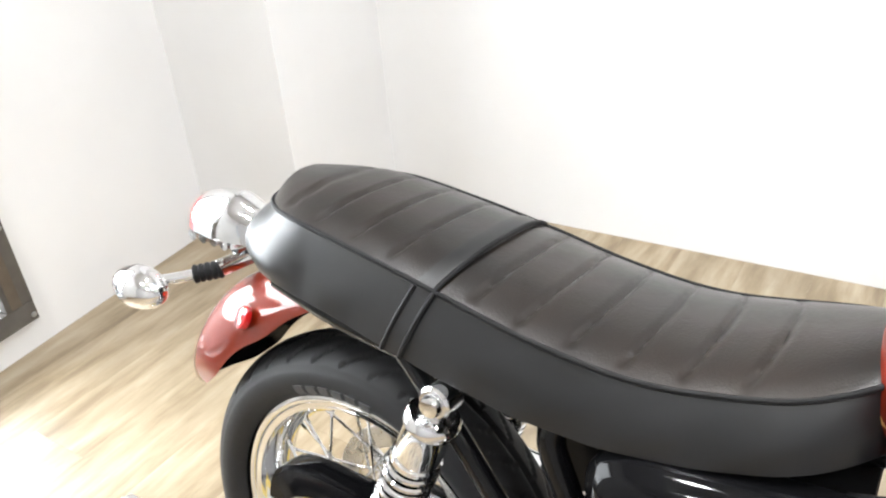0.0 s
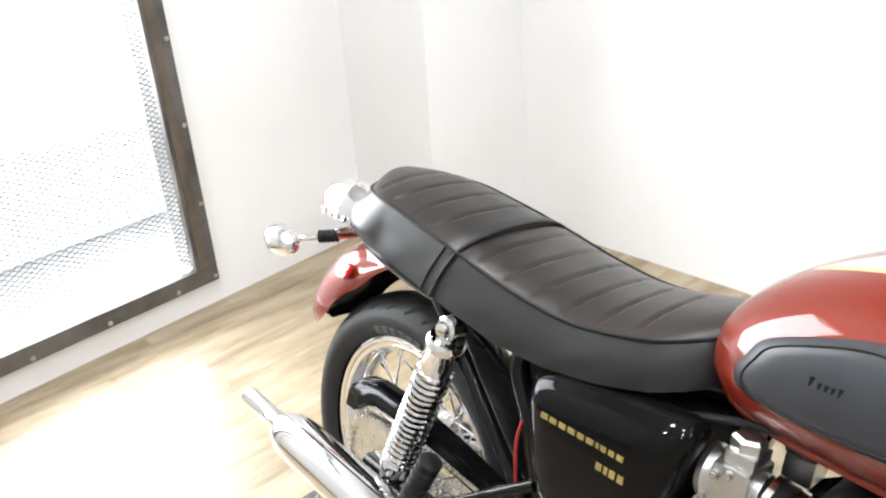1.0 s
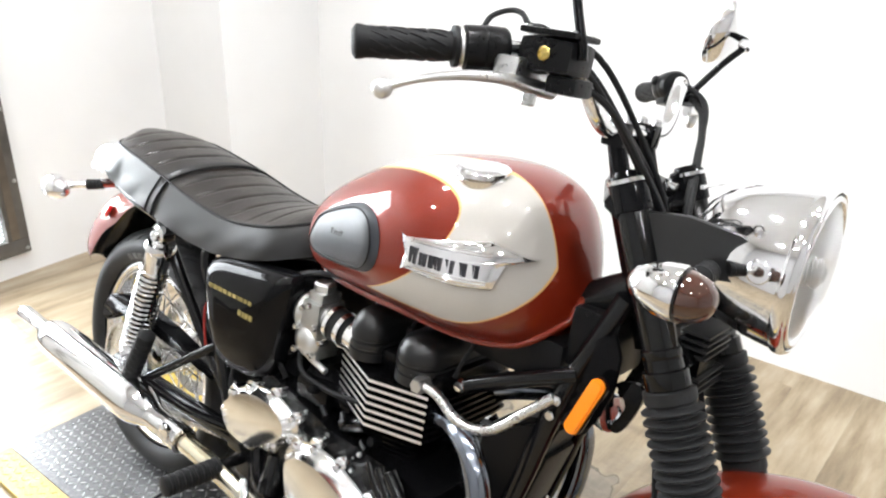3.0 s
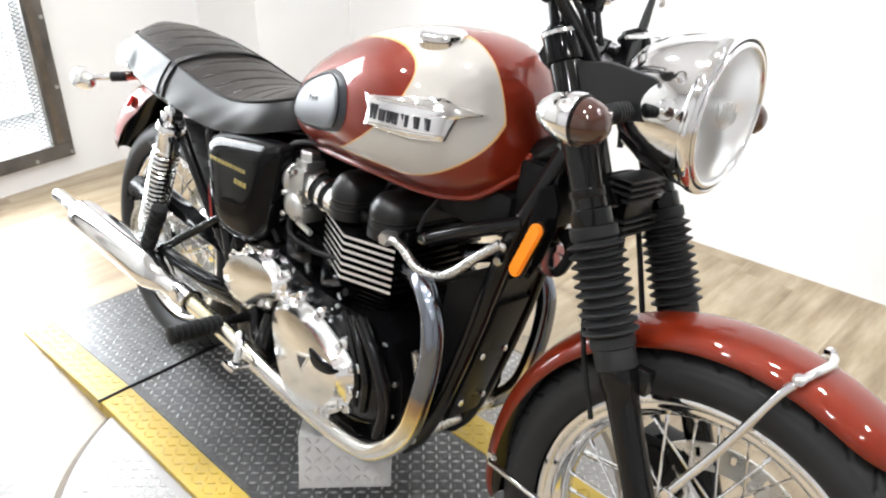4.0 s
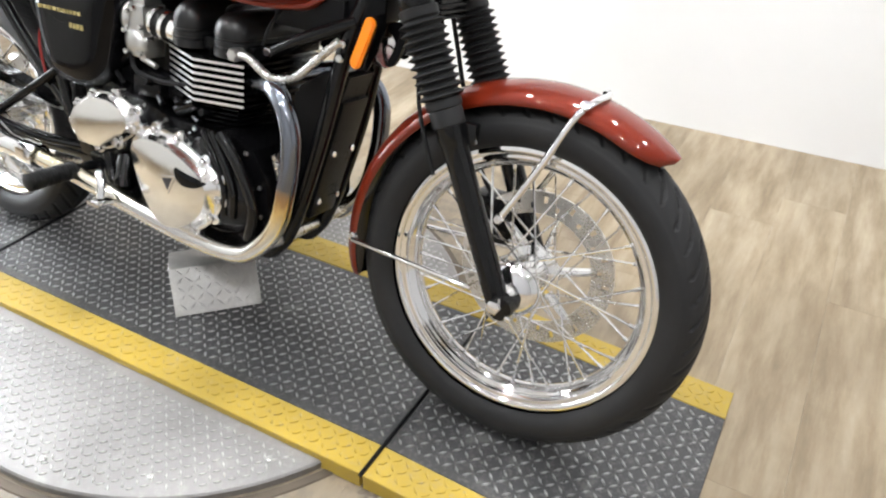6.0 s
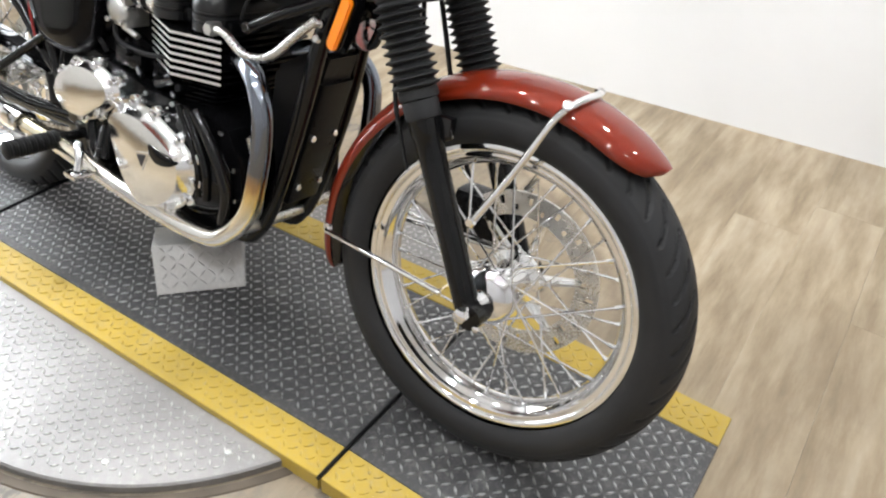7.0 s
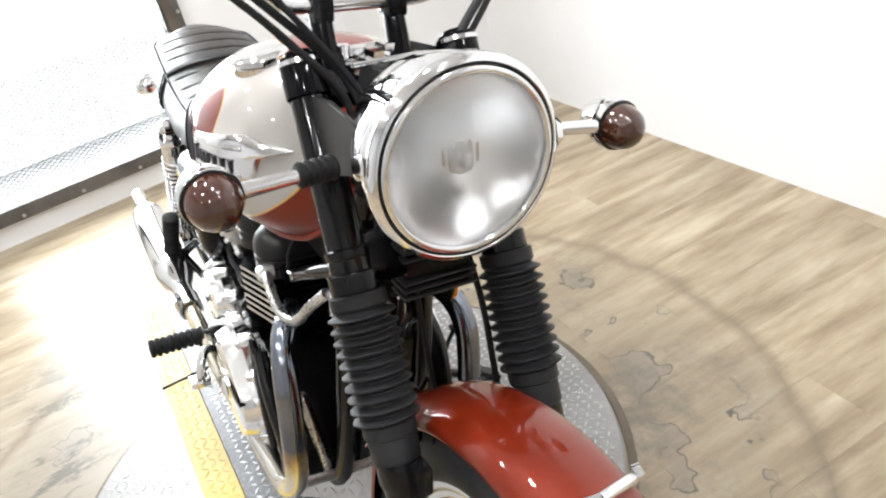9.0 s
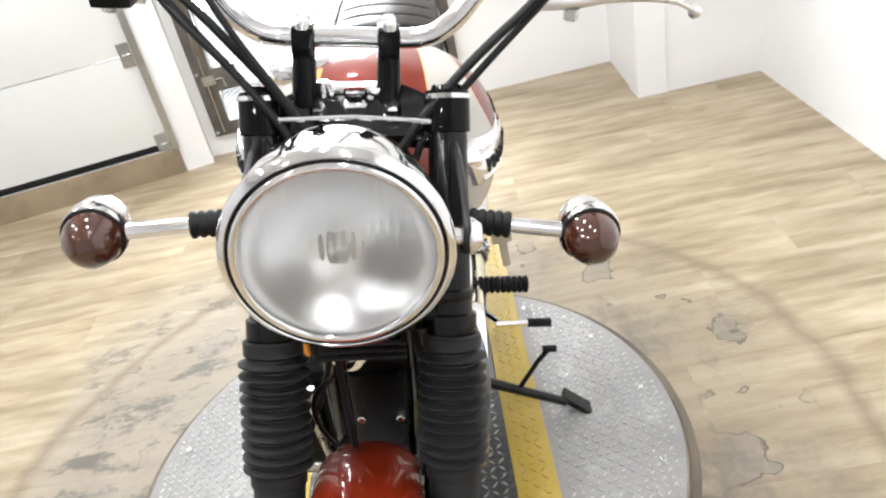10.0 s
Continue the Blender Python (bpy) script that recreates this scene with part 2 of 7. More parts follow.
def make_floor():
    m = mat("vinyl oak planks", (0.5, 0.4, 0.28), 0.45, 0.0, 0.5)
    nt, b = tree(m)
    oi = nt.nodes.new("ShaderNodeObjectInfo")
    tc = nt.nodes.new("ShaderNodeNewGeometry")
    off = nt.nodes.new("ShaderNodeVectorMath")
    off.operation = "MULTIPLY_ADD"
    off.inputs[1].default_value = (3, 7, 1)
    nt.links.new(oi.outputs["Random"], off.inputs[0])
    nt.links.new(tc.outputs["Position"], off.inputs[2])
    mp = nt.nodes.new("ShaderNodeMapping")
    mp.inputs["Scale"].default_value = (11, 1.7, 1)
    nt.links.new(off.outputs[0], mp.inputs[0])
    grain = noise_tex(nt, mp.outputs[0], 1.6, 8, 0.62)
    mp2 = nt.nodes.new("ShaderNodeMapping")
    mp2.inputs["Scale"].default_value = (70, 2.5, 1)
    nt.links.new(off.outputs[0], mp2.inputs[0])
    streak = noise_tex(nt, mp2.outputs[0], 2.0, 4)
    col = ramp(nt, grain, [(0.28, (0.148, 0.108, 0.066)), (0.42, (0.265, 0.203, 0.128)), (0.54, (0.378, 0.304, 0.208)), (0.70, (0.482, 0.410, 0.304))])
    col = mix(nt, math_node(nt, "MULTIPLY", streak, 0.35), col, (0.28, 0.215, 0.138))
    mp3 = nt.nodes.new("ShaderNodeMapping")
    mp3.inputs["Scale"].default_value = (1.7, 0.75, 1)
    nt.links.new(tc.outputs["Position"], mp3.inputs[0])
    cloud = ramp(nt, noise_tex(nt, mp3.outputs[0], 2.6, 7, 0.66), [(0.44, (0, 0, 0)), (0.62, (1, 1, 1))])
    col = mix(nt, math_node(nt, "MULTIPLY", cloud, 0.36), col, (0.205, 0.155, 0.098))
    tone = math_node(nt, "MULTIPLY_ADD", oi.outputs["Random"], 0.05, 0.97)
    col = mix(nt, 1.0, col, tone, "MULTIPLY")
    # worn and scuffed ring round the turntable, grey where the print has rubbed off
    sp = nt.nodes.new("ShaderNodeSeparateXYZ")
    nt.links.new(tc.outputs["Position"], sp.inputs[0])
    dx, dy = math_node(nt, "SUBTRACT", sp.outputs[0], 0.695), math_node(nt, "SUBTRACT", sp.outputs[1], 0.063)
    r = math_node(nt, "SQRT", math_node(nt, "ADD", math_node(nt, "MULTIPLY", dx, dx), math_node(nt, "MULTIPLY", dy, dy)))
    blotch = noise_tex(nt, tc.outputs["Position"], 5, 6, 0.65)
    wob = math_node(nt, "MULTIPLY_ADD", blotch, 0.10, math_node(nt, "SUBTRACT", r, 0.05))
    grey = ramp(nt, wob, [(0.60, (1, 1, 1)), (0.82, (0.75, 0.75, 0.75)), (0.92, (0.4, 0.4, 0.4)), (1.0, (0, 0, 0))])
    col = mix(nt, math_node(nt, "MULTIPLY", grey, 0.60), col, (0.20, 0.163, 0.118))
    # small torn scraps and dark smears where the floor covering is worn through
    scar_n = noise_tex(nt, tc.outputs["Position"], 8.5, 3, 0.5)
    belt = ramp(nt, r, [(0.66, (0, 0, 0)), (0.72, (1, 1, 1)), (0.86, (1, 1, 1)), (0.92, (0, 0, 0))])
    edge = ramp(nt, math_node(nt, "ABSOLUTE", math_node(nt, "SUBTRACT", scar_n, 0.60)), [(0.0, (1, 1, 1)), (0.006, (0.8, 0.8, 0.8)), (0.014, (0, 0, 0))])
    inside = ramp(nt, scar_n, [(0.59, (0, 0, 0)), (0.605, (1, 1, 1))])
    col = mix(nt, math_node(nt, "MULTIPLY", math_node(nt, "MULTIPLY", inside, belt), 0.5), col, (0.17, 0.15, 0.13))
    col = mix(nt, math_node(nt, "MULTIPLY", math_node(nt, "MULTIPLY", edge, belt), 0.8), col, (0.045, 0.036, 0.030))
    smear = ramp(nt, noise_tex(nt, tc.outputs["Position"], 3.4, 7, 0.7), [(0.50, (0, 0, 0)), (0.62, (1, 1, 1))])
    zone = ramp(nt, r, [(0.60, (0, 0, 0)), (0.64, (1, 1, 1)), (0.82, (0.6, 0.6, 0.6)), (1.0, (0.25, 0.25, 0.25)), (1.0, (0, 0, 0))])
    col = mix(nt, math_node(nt, "MULTIPLY", math_node(nt, "MULTIPLY", smear, zone), 0.7), col, (0.085, 0.076, 0.066))
    scuff = ramp(nt, noise_tex(nt, mp3.outputs[0], 6.5, 8, 0.72), [(0.53, (0, 0, 0)), (0.60, (1, 1, 1))])
    near = ramp(nt, math_node(nt, "MULTIPLY", dy, -1.0), [(0.30, (0, 0, 0)), (0.55, (1, 1, 1)), (0.95, (1, 1, 1)), (1.0, (0.3, 0.3, 0.3))])
    near = math_node(nt, "MULTIPLY", near, ramp(nt, math_node(nt, "MULTIPLY", r, 0.5), [(0.50, (1, 1, 1)), (0.68, (0, 0, 0))]))
    col = mix(nt, math_node(nt, "MULTIPLY", near, 0.5), col, (0.255, 0.23, 0.20))
    col = mix(nt, math_node(nt, "MULTIPLY", math_node(nt, "MULTIPLY", scuff, near), 0.75), col, (0.075, 0.07, 0.064))
    am = nt.nodes.new("ShaderNodeMapRange")
    am.inputs["From Min"].default_value, am.inputs["From Max"].default_value = 0.0, 0.035
    am.inputs["To Min"].default_value, am.inputs["To Max"].default_value = 1.0, 0.0
    nt.links.new(math_node(nt, "ABSOLUTE", math_node(nt, "SUBTRACT", wob, 0.995)), am.inputs["Value"])
    col = mix(nt, math_node(nt, "MULTIPLY", am.outputs[0], 0.6), col, (0.13, 0.095, 0.065))
    # darker, browner blotchy band ahead of the ramp
    lane = math_node(nt, "MULTIPLY", ramp(nt, math_node(nt, "MULTIPLY", sp.outputs[0], 0.25), [(0.44, (0, 0, 0)), (0.50, (1, 1, 1)), (0.66, (1, 1, 1)), (0.76, (0, 0, 0))]),
                     ramp(nt, math_node(nt, "ABSOLUTE", dy), [(0.45, (1, 1, 1)), (0.85, (0, 0, 0))]))
    lane = math_node(nt, "MULTIPLY", lane, ramp(nt, blotch, [(0.35, (0.45, 0.45, 0.45)), (0.62, (1, 1, 1))]))
    col = mix(nt, math_node(nt, "MULTIPLY", lane, 0.42), col, (0.150, 0.110, 0.068))
    nt.links.new(col, b.inputs["Base Color"])
    nt.links.new(math_node(nt, "MULTIPLY_ADD", streak, 0.22, 0.25), b.inputs["Roughness"])
    bump(nt, b, streak, 0.06, 0.001)
    return m


def make_wall(name, base):
    m = mat(name, base, 0.6)
    nt, b = tree(m)
    g = nt.nodes.new("ShaderNodeNewGeometry")
    big, fine = noise_tex(nt, g.outputs["Position"], 1.3, 5), noise_tex(nt, g.outputs["Position"], 160, 4)
    dirty = tuple(c * 0.93 for c in base)
    nt.links.new(ramp(nt, big, [(0.3, dirty), (0.65, base)]), b.inputs["Base Color"])
    bump(nt, b, fine, 0.06, 0.001)
    return m


def make_lens():
    """Clear glass with fine upright flutes pressed into it."""
    m = mat("fluted headlight glass", (1, 1, 1), 0.03)
    nt, b = tree(m)
    b.inputs["Transmission Weight"].default_value = 1.0
    tc = nt.nodes.new("ShaderNodeTexCoord")
    sp = nt.nodes.new("ShaderNodeSeparateXYZ")
    nt.links.new(tc.outputs["Object"], sp.inputs[0])
    flute = math_node(nt, "SINE", math_node(nt, "MULTIPLY", sp.outputs[1], 780.0))
    step = math_node(nt, "SINE", math_node(nt, "MULTIPLY", sp.outputs[2], 110.0))
    flute = math_node(nt, "MULTIPLY", flute, math_node(nt, "MULTIPLY_ADD", step, 0.45, 0.55))
    bump(nt, b, flute, 0.22, 0.0010)
    return m


LENS = make_lens()
WOOD_DARK = worn("weathered brown timber", (0.095, 0.075, 0.056), 0.6, var=0.5, scale=30, bump_s=0.3)
TANK_PAINT, RED_PAINT = make_paint(), make_red()
SEAT_TOP = make_leather("ribbed seat vinyl", (0.0065, 0.0052, 0.0045), (0.019, 0.0120, 0.0080), 0.20, 0.50, 0.22)
SEAT_SIDE = worn("seat side vinyl", (0.0065, 0.0066, 0.0072), 0.36, 0.0, 0.0, 0.4, 40, 0.014, 0.09, 0.58)
HEADER = make_header()
PLATE_DARK = make_diamond("dark tread plate", (0.080, 0.080, 0.082), (0.25, 0.245, 0.24), 0.38, 0.4)
PLATE_YELLOW = make_diamond("yellow painted tread plate", (0.50, 0.345, 0.045), (0.44, 0.33, 0.13), 0.45, 0.0)
PLATE_ALU = make_diamond("bare tread plate", (0.31, 0.30, 0.295), (0.42, 0.41, 0.395), 0.45, 0.6)
TREAD_ALU = make_diamond("bare tread tops", (0.60, 0.59, 0.58), (0.74, 0.73, 0.71), 0.40, 0.65)
FLOOR_MAT = make_floor()
TREAD_DARK = make_diamond("worn tread tops", (0.58, 0.58, 0.585), (0.82, 0.82, 0.82), 0.30, 0.85)
TREAD_YELLOW = make_diamond("worn yellow tread tops", (0.52, 0.36, 0.045), (0.46, 0.42, 0.33), 0.36, 0.2)
CEILING = make_wall("pale ceiling paint", (0.72, 0.72, 0.72))
# for walls out of view: greyed so that glossy parts mirror something darker
WALL_UNSEEN = make_wall("grey for unseen walls", (0.45, 0.45, 0.455))
WALL = make_wall("white wall paint", (0.80, 0.80, 0.80))
WOOD_BASE = worn("wood baseboard", (0.27, 0.21, 0.14), 0.45, var=0.25, scale=30)
GATE_IRON = worn("blackened gate timber", (0.085, 0.078, 0.07), 0.5, var=0.6, scale=25, bump_s=0.3)
DOOR_WHITE = worn("white sectional door", (0.66, 0.67, 0.66), 0.4, var=0.05, scale=8)
CONCRETE = worn("outdoor concrete", (0.20, 0.20, 0.198), 0.8, var=0.2, scale=12, bump_s=0.2)
RIM_BROWN = worn("dirty brown rim", (0.10, 0.078, 0.055), 0.6, var=0.4, scale=30)
GALV = worn("galvanised steel", (0.45, 0.46, 0.46), 0.35, 1.0, var=0.15, scale=40)

# ---- mesh tools ----


def finish(bm, sharp=38.0):
    bmesh.ops.remove_doubles(bm, verts=bm.verts, dist=1e-6)
    bmesh.ops.recalc_face_normals(bm, faces=bm.faces)
    lim = radians(sharp)
    for e in bm.edges:
        if len(e.link_faces) == 2:
            e.smooth = e.calc_face_angle(0.0) < lim
    for f in bm.faces:
        f.smooth = True
    return bm


def part(name, bm, material, parent=None, label="", sharp=38.0, done=False):
    """Links a bmesh as one mesh object, under a thing or part where one is given."""
    if not done:
        finish(bm, sharp)
    me = bpy.data.meshes.new(name)
    bm.to_mesh(me)
    bm.free()
    for m in material if isinstance(material, (list, tuple)) else [material]:
        me.materials.append(m)
    ob = new(name, me)
    ob.parent = parent
    if label:
        tagged(ob, label)
    return ob


def pieces(name, bm, material, parent, label="", sharp=38.0):
    """Links every separate piece of a bmesh as an object of its own."""
    seen, made = set(), []
    bm.verts.ensure_lookup_table()
    for v0 in bm.verts:
        if v0 in seen:
            continue
        seen.add(v0)
        isle, todo = [], [v0]
        while todo:
            v = todo.pop()
            isle.append(v)
            for e in v.link_edges:
                w = e.other_vert(v)
                if w not in seen:
                    seen.add(w)
                    todo.append(w)
        nb, where = bmesh.new(), {}
        for v in isle:
            where[v] = nb.verts.new(v.co)
        for f in {f for v in isle for f in v.link_faces}:
            nb.faces.new([where[v] for v in f.verts]).material_index = f.material_index
        made.append(part(name, nb, material, parent, label, sharp))
    bm.free()
    return made


def thing(name, loc=(0, 0, 0), rot=(0, 0, 0)):
    ob = new(name)
    ob.empty_display_size = 0.05
    ob.matrix_world = pose(*loc, *rot)
    return ob


def frame_of(d):
    d = Vector(d).normalized()
    up = Vector((0, 0, 1)) if abs(d.z) < 0.95 else Vector((1, 0, 0))
    a = d.cross(up).normalized()
    return a, d.cross(a).normalized()


def sweep(bm, pts, rad, segs=14, caps=True, mi=0):
    """A tube along points; rad is one radius or one for each point."""
    pts = [Vector(p) for p in pts]
    rads = rad if isinstance(rad, (list, tuple)) else [rad] * len(pts)
    rings, a = [], None
    for i, p in enumerate(pts):
        d = (pts[min(i + 1, len(pts) - 1)] - pts[max(i - 1, 0)]).normalized()
        if a is None:
            a, b = frame_of(d)
        else:
            a = (a - d * a.dot(d)).normalized()
            b = d.cross(a)
        rings.append([bm.verts.new(p + (a * math.cos(k * math.tau / segs) + b * math.sin(k * math.tau / segs)) * rads[i]) for k in range(segs)])
    for r, s in zip(rings, rings[1:]):
        for k in range(segs):
            f = bm.faces.new((r[k], r[(k + 1) % segs], s[(k + 1) % segs], s[k]))
            f.material_index = mi
    if caps:
        bm.faces.new(rings[0][::-1]).material_index = mi
        bm.faces.new(rings[-1]).material_index = mi
    return bm


def curve_pts(ctrl, n=10, closed=False):
    """A smooth line through control points."""
    c = [Vector(p) for p in ctrl]
    out, m = [], len(c)
    for i in range(m if closed else m - 1):
        if closed:
            p0, p1, p2, p3 = c[i - 1], c[i], c[(i + 1) % m], c[(i + 2) % m]
        else:
            p1, p2 = c[i], c[i + 1]
            p0 = c[i - 1] if i else p1 * 2 - p2
            p3 = c[i + 2] if i + 2 < m else p2 * 2 - p1
        for k in range(n):
            t = k / n
            out.append(0.5 * (2 * p1 + (p2 - p0) * t + (2 * p0 - 5 * p1 + 4 * p2 - p3) * t * t + (3 * p1 - p0 - 3 * p2 + p3) * t ** 3))
    if not closed:
        out.append(c[-1])
    return out


def spl(xs, ys, x):
    """Smooth interpolation of a list."""
    if x <= xs[0]:
        return ys[0]
    if x >= xs[-1]:
        return ys[-1]
    i = max(k for k in range(len(xs)) if xs[k] <= x)
    h = xs[i + 1] - xs[i]

    def slope(k):
        a, c = max(k - 1, 0), min(k + 1, len(xs) - 1)
        return (ys[c] - ys[a]) / (xs[c] - xs[a])
    t = (x - xs[i]) / h
    return ((2 * t ** 3 - 3 * t * t + 1) * ys[i] + (t ** 3 - 2 * t * t + t) * h * slope(i)
            + (-2 * t ** 3 + 3 * t * t) * ys[i + 1] + (t ** 3 - t * t) * h * slope(i + 1))


def tube(ctrl, rad, segs=14, n=8, caps=True):
    pts = curve_pts(ctrl, n)
    if isinstance(rad, (list, tuple)):
        m = len(rad) - 1
        rad = [spl(list(range(m + 1)), list(rad), i / (len(pts) - 1) * m) for i in range(len(pts))]
    return sweep(bmesh.new(), pts, rad, segs, caps)


def rod(bm, a, b, r, segs=12, r2=None):
    return sweep(bm, [a, b], [r, r if r2 is None else r2], segs)


def lathe(profile, base, axis, segs=40, bm=None, mi=0, close=False):
    """Turns (along, radius) pairs about an axis from base."""
    bm = bm or bmesh.new()
    base, d = Vector(base), Vector(axis).normalized()
    a, b = frame_of(d)
    rings = []
    for s, r in profile:
        if r < 1e-5:
            rings.append([bm.verts.new(base + d * s)])
        else:
            rings.append([bm.verts.new(base + d * s + (a * math.cos(k * math.tau / segs) + b * math.sin(k * math.tau / segs)) * r) for k in range(segs)])
    pairs = list(zip(rings, rings[1:])) + ([(rings[-1], rings[0])] if close else [])
    for r, s in pairs:
        for k in range(segs):
            k2 = (k + 1) % segs
            v = [r[k % len(r)], r[k2 % len(r)], s[k2 % len(s)], s[k % len(s)]]
            v = list(dict.fromkeys(v))
            if len(v) > 2:
                bm.faces.new(v).material_index = mi
    return bm


def box(bm, lo, hi, bev=0.0, m=None, mi=0):
    lo, hi = Vector(lo), Vector(hi)
    mt = Matrix.Translation((lo + hi) / 2) @ Matrix.Diagonal((*(hi - lo), 1))
    g = bmesh.ops.create_cube(bm, size=1.0, matrix=(m or Matrix()) @ mt)
    if bev:
        es = list({e for v in g["verts"] for e in v.link_edges})
        bmesh.ops.bevel(bm, geom=es, offset=bev, segments=2, affect="EDGES", profile=0.7)
    return bm


def prism(bm, poly, z0, z1, axis="z", mi=0, mi_side=None):
    """An outline raised between two levels; axis says which coordinate the levels are."""
    def put(p, z):
        return (p[0], p[1], z) if axis == "z" else (p[0], z, p[1]) if axis == "y" else (z, p[0], p[1])
    a = [bm.verts.new(put(p, z0)) for p in poly]
    b = [bm.verts.new(put(p, z1)) for p in poly]
    for k in range(len(poly)):
        k2 = (k + 1) % len(poly)
        bm.faces.new((a[k], a[k2], b[k2], b[k])).material_index = mi if mi_side is None else mi_side
    bm.faces.new(a[::-1]).material_index = mi
    bm.faces.new(b).material_index = mi
    return bm


def dome(outline, height, side, base_y, back=0.012, rings=7, power=2.6, mi=0, bm=None):
    """A cover seen from the side: outline in (x, z), swelling outwards by height(x, z, r). side -1: right."""
    bm = bm or bmesh.new()
    cx = sum(p[0] for p in outline) / len(outline)
    cz = sum(p[1] for p in outline) / len(outline)
    loops = [[bm.verts.new((p[0], side * (base_y - back), p[1])) for p in outline]]
    for k in range(rings):
        f = 1 - (k / rings) ** 1.6
        loops.append([bm.verts.new((cx + (p[0] - cx) * f, side * (base_y + height(cx + (p[0] - cx) * f, cz + (p[1] - cz) * f, f)), cz + (p[1] - cz) * f)) for p in outline])
    n = len(outline)
    for a, b in zip(loops, loops[1:]):
        for k in range(n):
            bm.faces.new((a[k], a[(k + 1) % n], b[(k + 1) % n], b[k])).material_index = mi
    c = bm.verts.new((cx, side * (base_y + height(cx, cz, 0.0)), cz))
    for k in range(n):
        bm.faces.new((loops[-1][k], loops[-1][(k + 1) % n], c)).material_index = mi
    return bm


def loop2(ctrl, n=5):
    return [(p.x, p.z) for p in curve_pts([(a, 0, b) for a, b in ctrl], n, True)]


def bolt(bm, p, axis, r=0.007, h=0.006):
    lathe([(0, r), (h * 0.8, r), (h, r * 0.8), (h, 0)], p, axis, 6, bm)
    return bm


# ---- the room ----
CEIL = 2.85


def wall_run(name, a, b, z0=FLOOR - 0.1, z1=CEIL, thick=0.12, holes=(), material=None):
    """A wall from a to b, its inner face on that line, thickness to the left of a->b; holes as (s0, s1, z0, z1)."""
    a, b = Vector((*a, 0)), Vector((*b, 0))
    u = (b - a).normalized()
    n = Vector((-u.y, u.x, 0))
    L = (b - a).length
    m = Matrix(((u.x, n.x, 0, a.x), (u.y, n.y, 0, a.y), (0, 0, 1, 0), (0, 0, 0, 1)))
    bm = bmesh.new()
    s = 0.0
    for s0, s1, h0, h1 in holes:
        box(bm, (s, 0, z0), (s0, thick, z1), m=m)
        box(bm, (s0, 0, z0), (s1, thick, h0), m=m)
        box(bm, (s0, 0, h1), (s1, thick, z1), m=m)
        s = s1
    box(bm, (s, 0, z0), (L, thick, z1), m=m)
    ob = part(name, bm, material or WALL)
    return tagged(ob, "unseen closing wall, grey to darken reflections" if material else "white painted interior wall", "wall", kind="structure"), m


wall_run("wall_north", (-1.036, 1.575), (4.3, 1.82))
wall_run("wall_jut_front", (-1.013, 1.068), (-1.036, 1.575))
wall_run("wall_jut_side", (-1.475, 1.067), (-1.013, 1.068))
GATE = (0.10, 1.217, 0.058, 2.12)
HOLE = (0.16, 1.157, 0.103, 2.06)
_, GM = wall_run("wall_west", (-1.315, -0.83), (-1.475, 1.067), holes=[HOLE])
# garage bay: low upstand with timber face, door above it
GARAGE_A, GARAGE_B = (-0.845, -2.62), (-1.225, -0.86)
_, DM = wall_run("wall_south_west", GARAGE_A, GARAGE_B, z1=0.075, thick=0.1)
wall_run("wall_garage_head", GARAGE_A, GARAGE_B, z0=2.3, thick=0.1)
# unseen south and east sides, added in grey to hold reflections down
wall_run("wall_south", (4.3, -2.62), (-0.845, -2.62), material=WALL_UNSEEN)
wall_run("wall_east", (4.3, 1.82), (4.3, -2.62), material=WALL_UNSEEN)
GL = (Vector(GARAGE_B) - Vector(GARAGE_A)).length
bm = bmesh.new()
box(bm, (0, -0.012, FLOOR), (GL - 0.02, -0.001, 0.078), 0.002, DM)
tagged(part("baseboard", bm, WOOD_BASE), "brown wood-look upstand under the garage door", "baseboard", kind="structure")
bm = bmesh.new()
box(bm, (-1.9, -3.0, CEIL), (4.6, 2.1, CEIL + 0.1))
tagged(part("ceiling", bm, CEILING), "plain pale ceiling", "ceiling", kind="structure")
bm = bmesh.new()
box(bm, (-2.9, -3.2, FLOOR - 0.16), (4.6, 2.1, FLOOR - 0.006))
floor = tagged(part("floor", bm, FLOOR_MAT), "pale wood-look plank floor, scuffed round the turntable", "floor", kind="structure")

# sectional garage door
door = thing("door_1")
tagged(door, "white sectional garage door with steel hinges", "garage door", kind="structure")
z, k = 0.105, 0
while z < 2.3:
    bm = bmesh.new()
    box(bm, (0.0, 0.015, z), (GL - 0.045, 0.055, min(z + 0.395, 2.32)), 0.004, DM)
    part("panel", bm, DOOR_WHITE, door)
    for dz in (0.0,):
        bm = bmesh.new()
        box(bm, (GL - 0.10, 0.009, z - 0.05), (GL - 0.05, 0.0145, z + 0.05), 0.001, DM @ Matrix.Shear("XZ", 4, (0, 0)))
        lathe([(0, 0.006), (0.03, 0.006)], DM @ Vector((GL - 0.085, 0.004, z)), DM.to_3x3() @ Vector((1, 0, 0)), 10, bm)
        part("hinge", bm, GALV, door, "galvanised hinge plate")
    z += 0.40
bm = bmesh.new()
box(bm, (0, 0.01, 0.08), (GL - 0.05, 0.05, 0.104), 0.003, DM)
part("bottom_seal", bm, RUBBER, door, "black rubber bottom seal")
bm = bmesh.new()
box(bm, (GL - 0.042, -0.02, 0.08), (GL - 0.03, 0.03, 2.3), 0.001, DM)
box(bm, (GL - 0.030, -0.02, 0.08), (GL - 0.012, -0.016, 2.3), 0.001, DM)
part("track", bm, GALV, door, "galvanised vertical track")

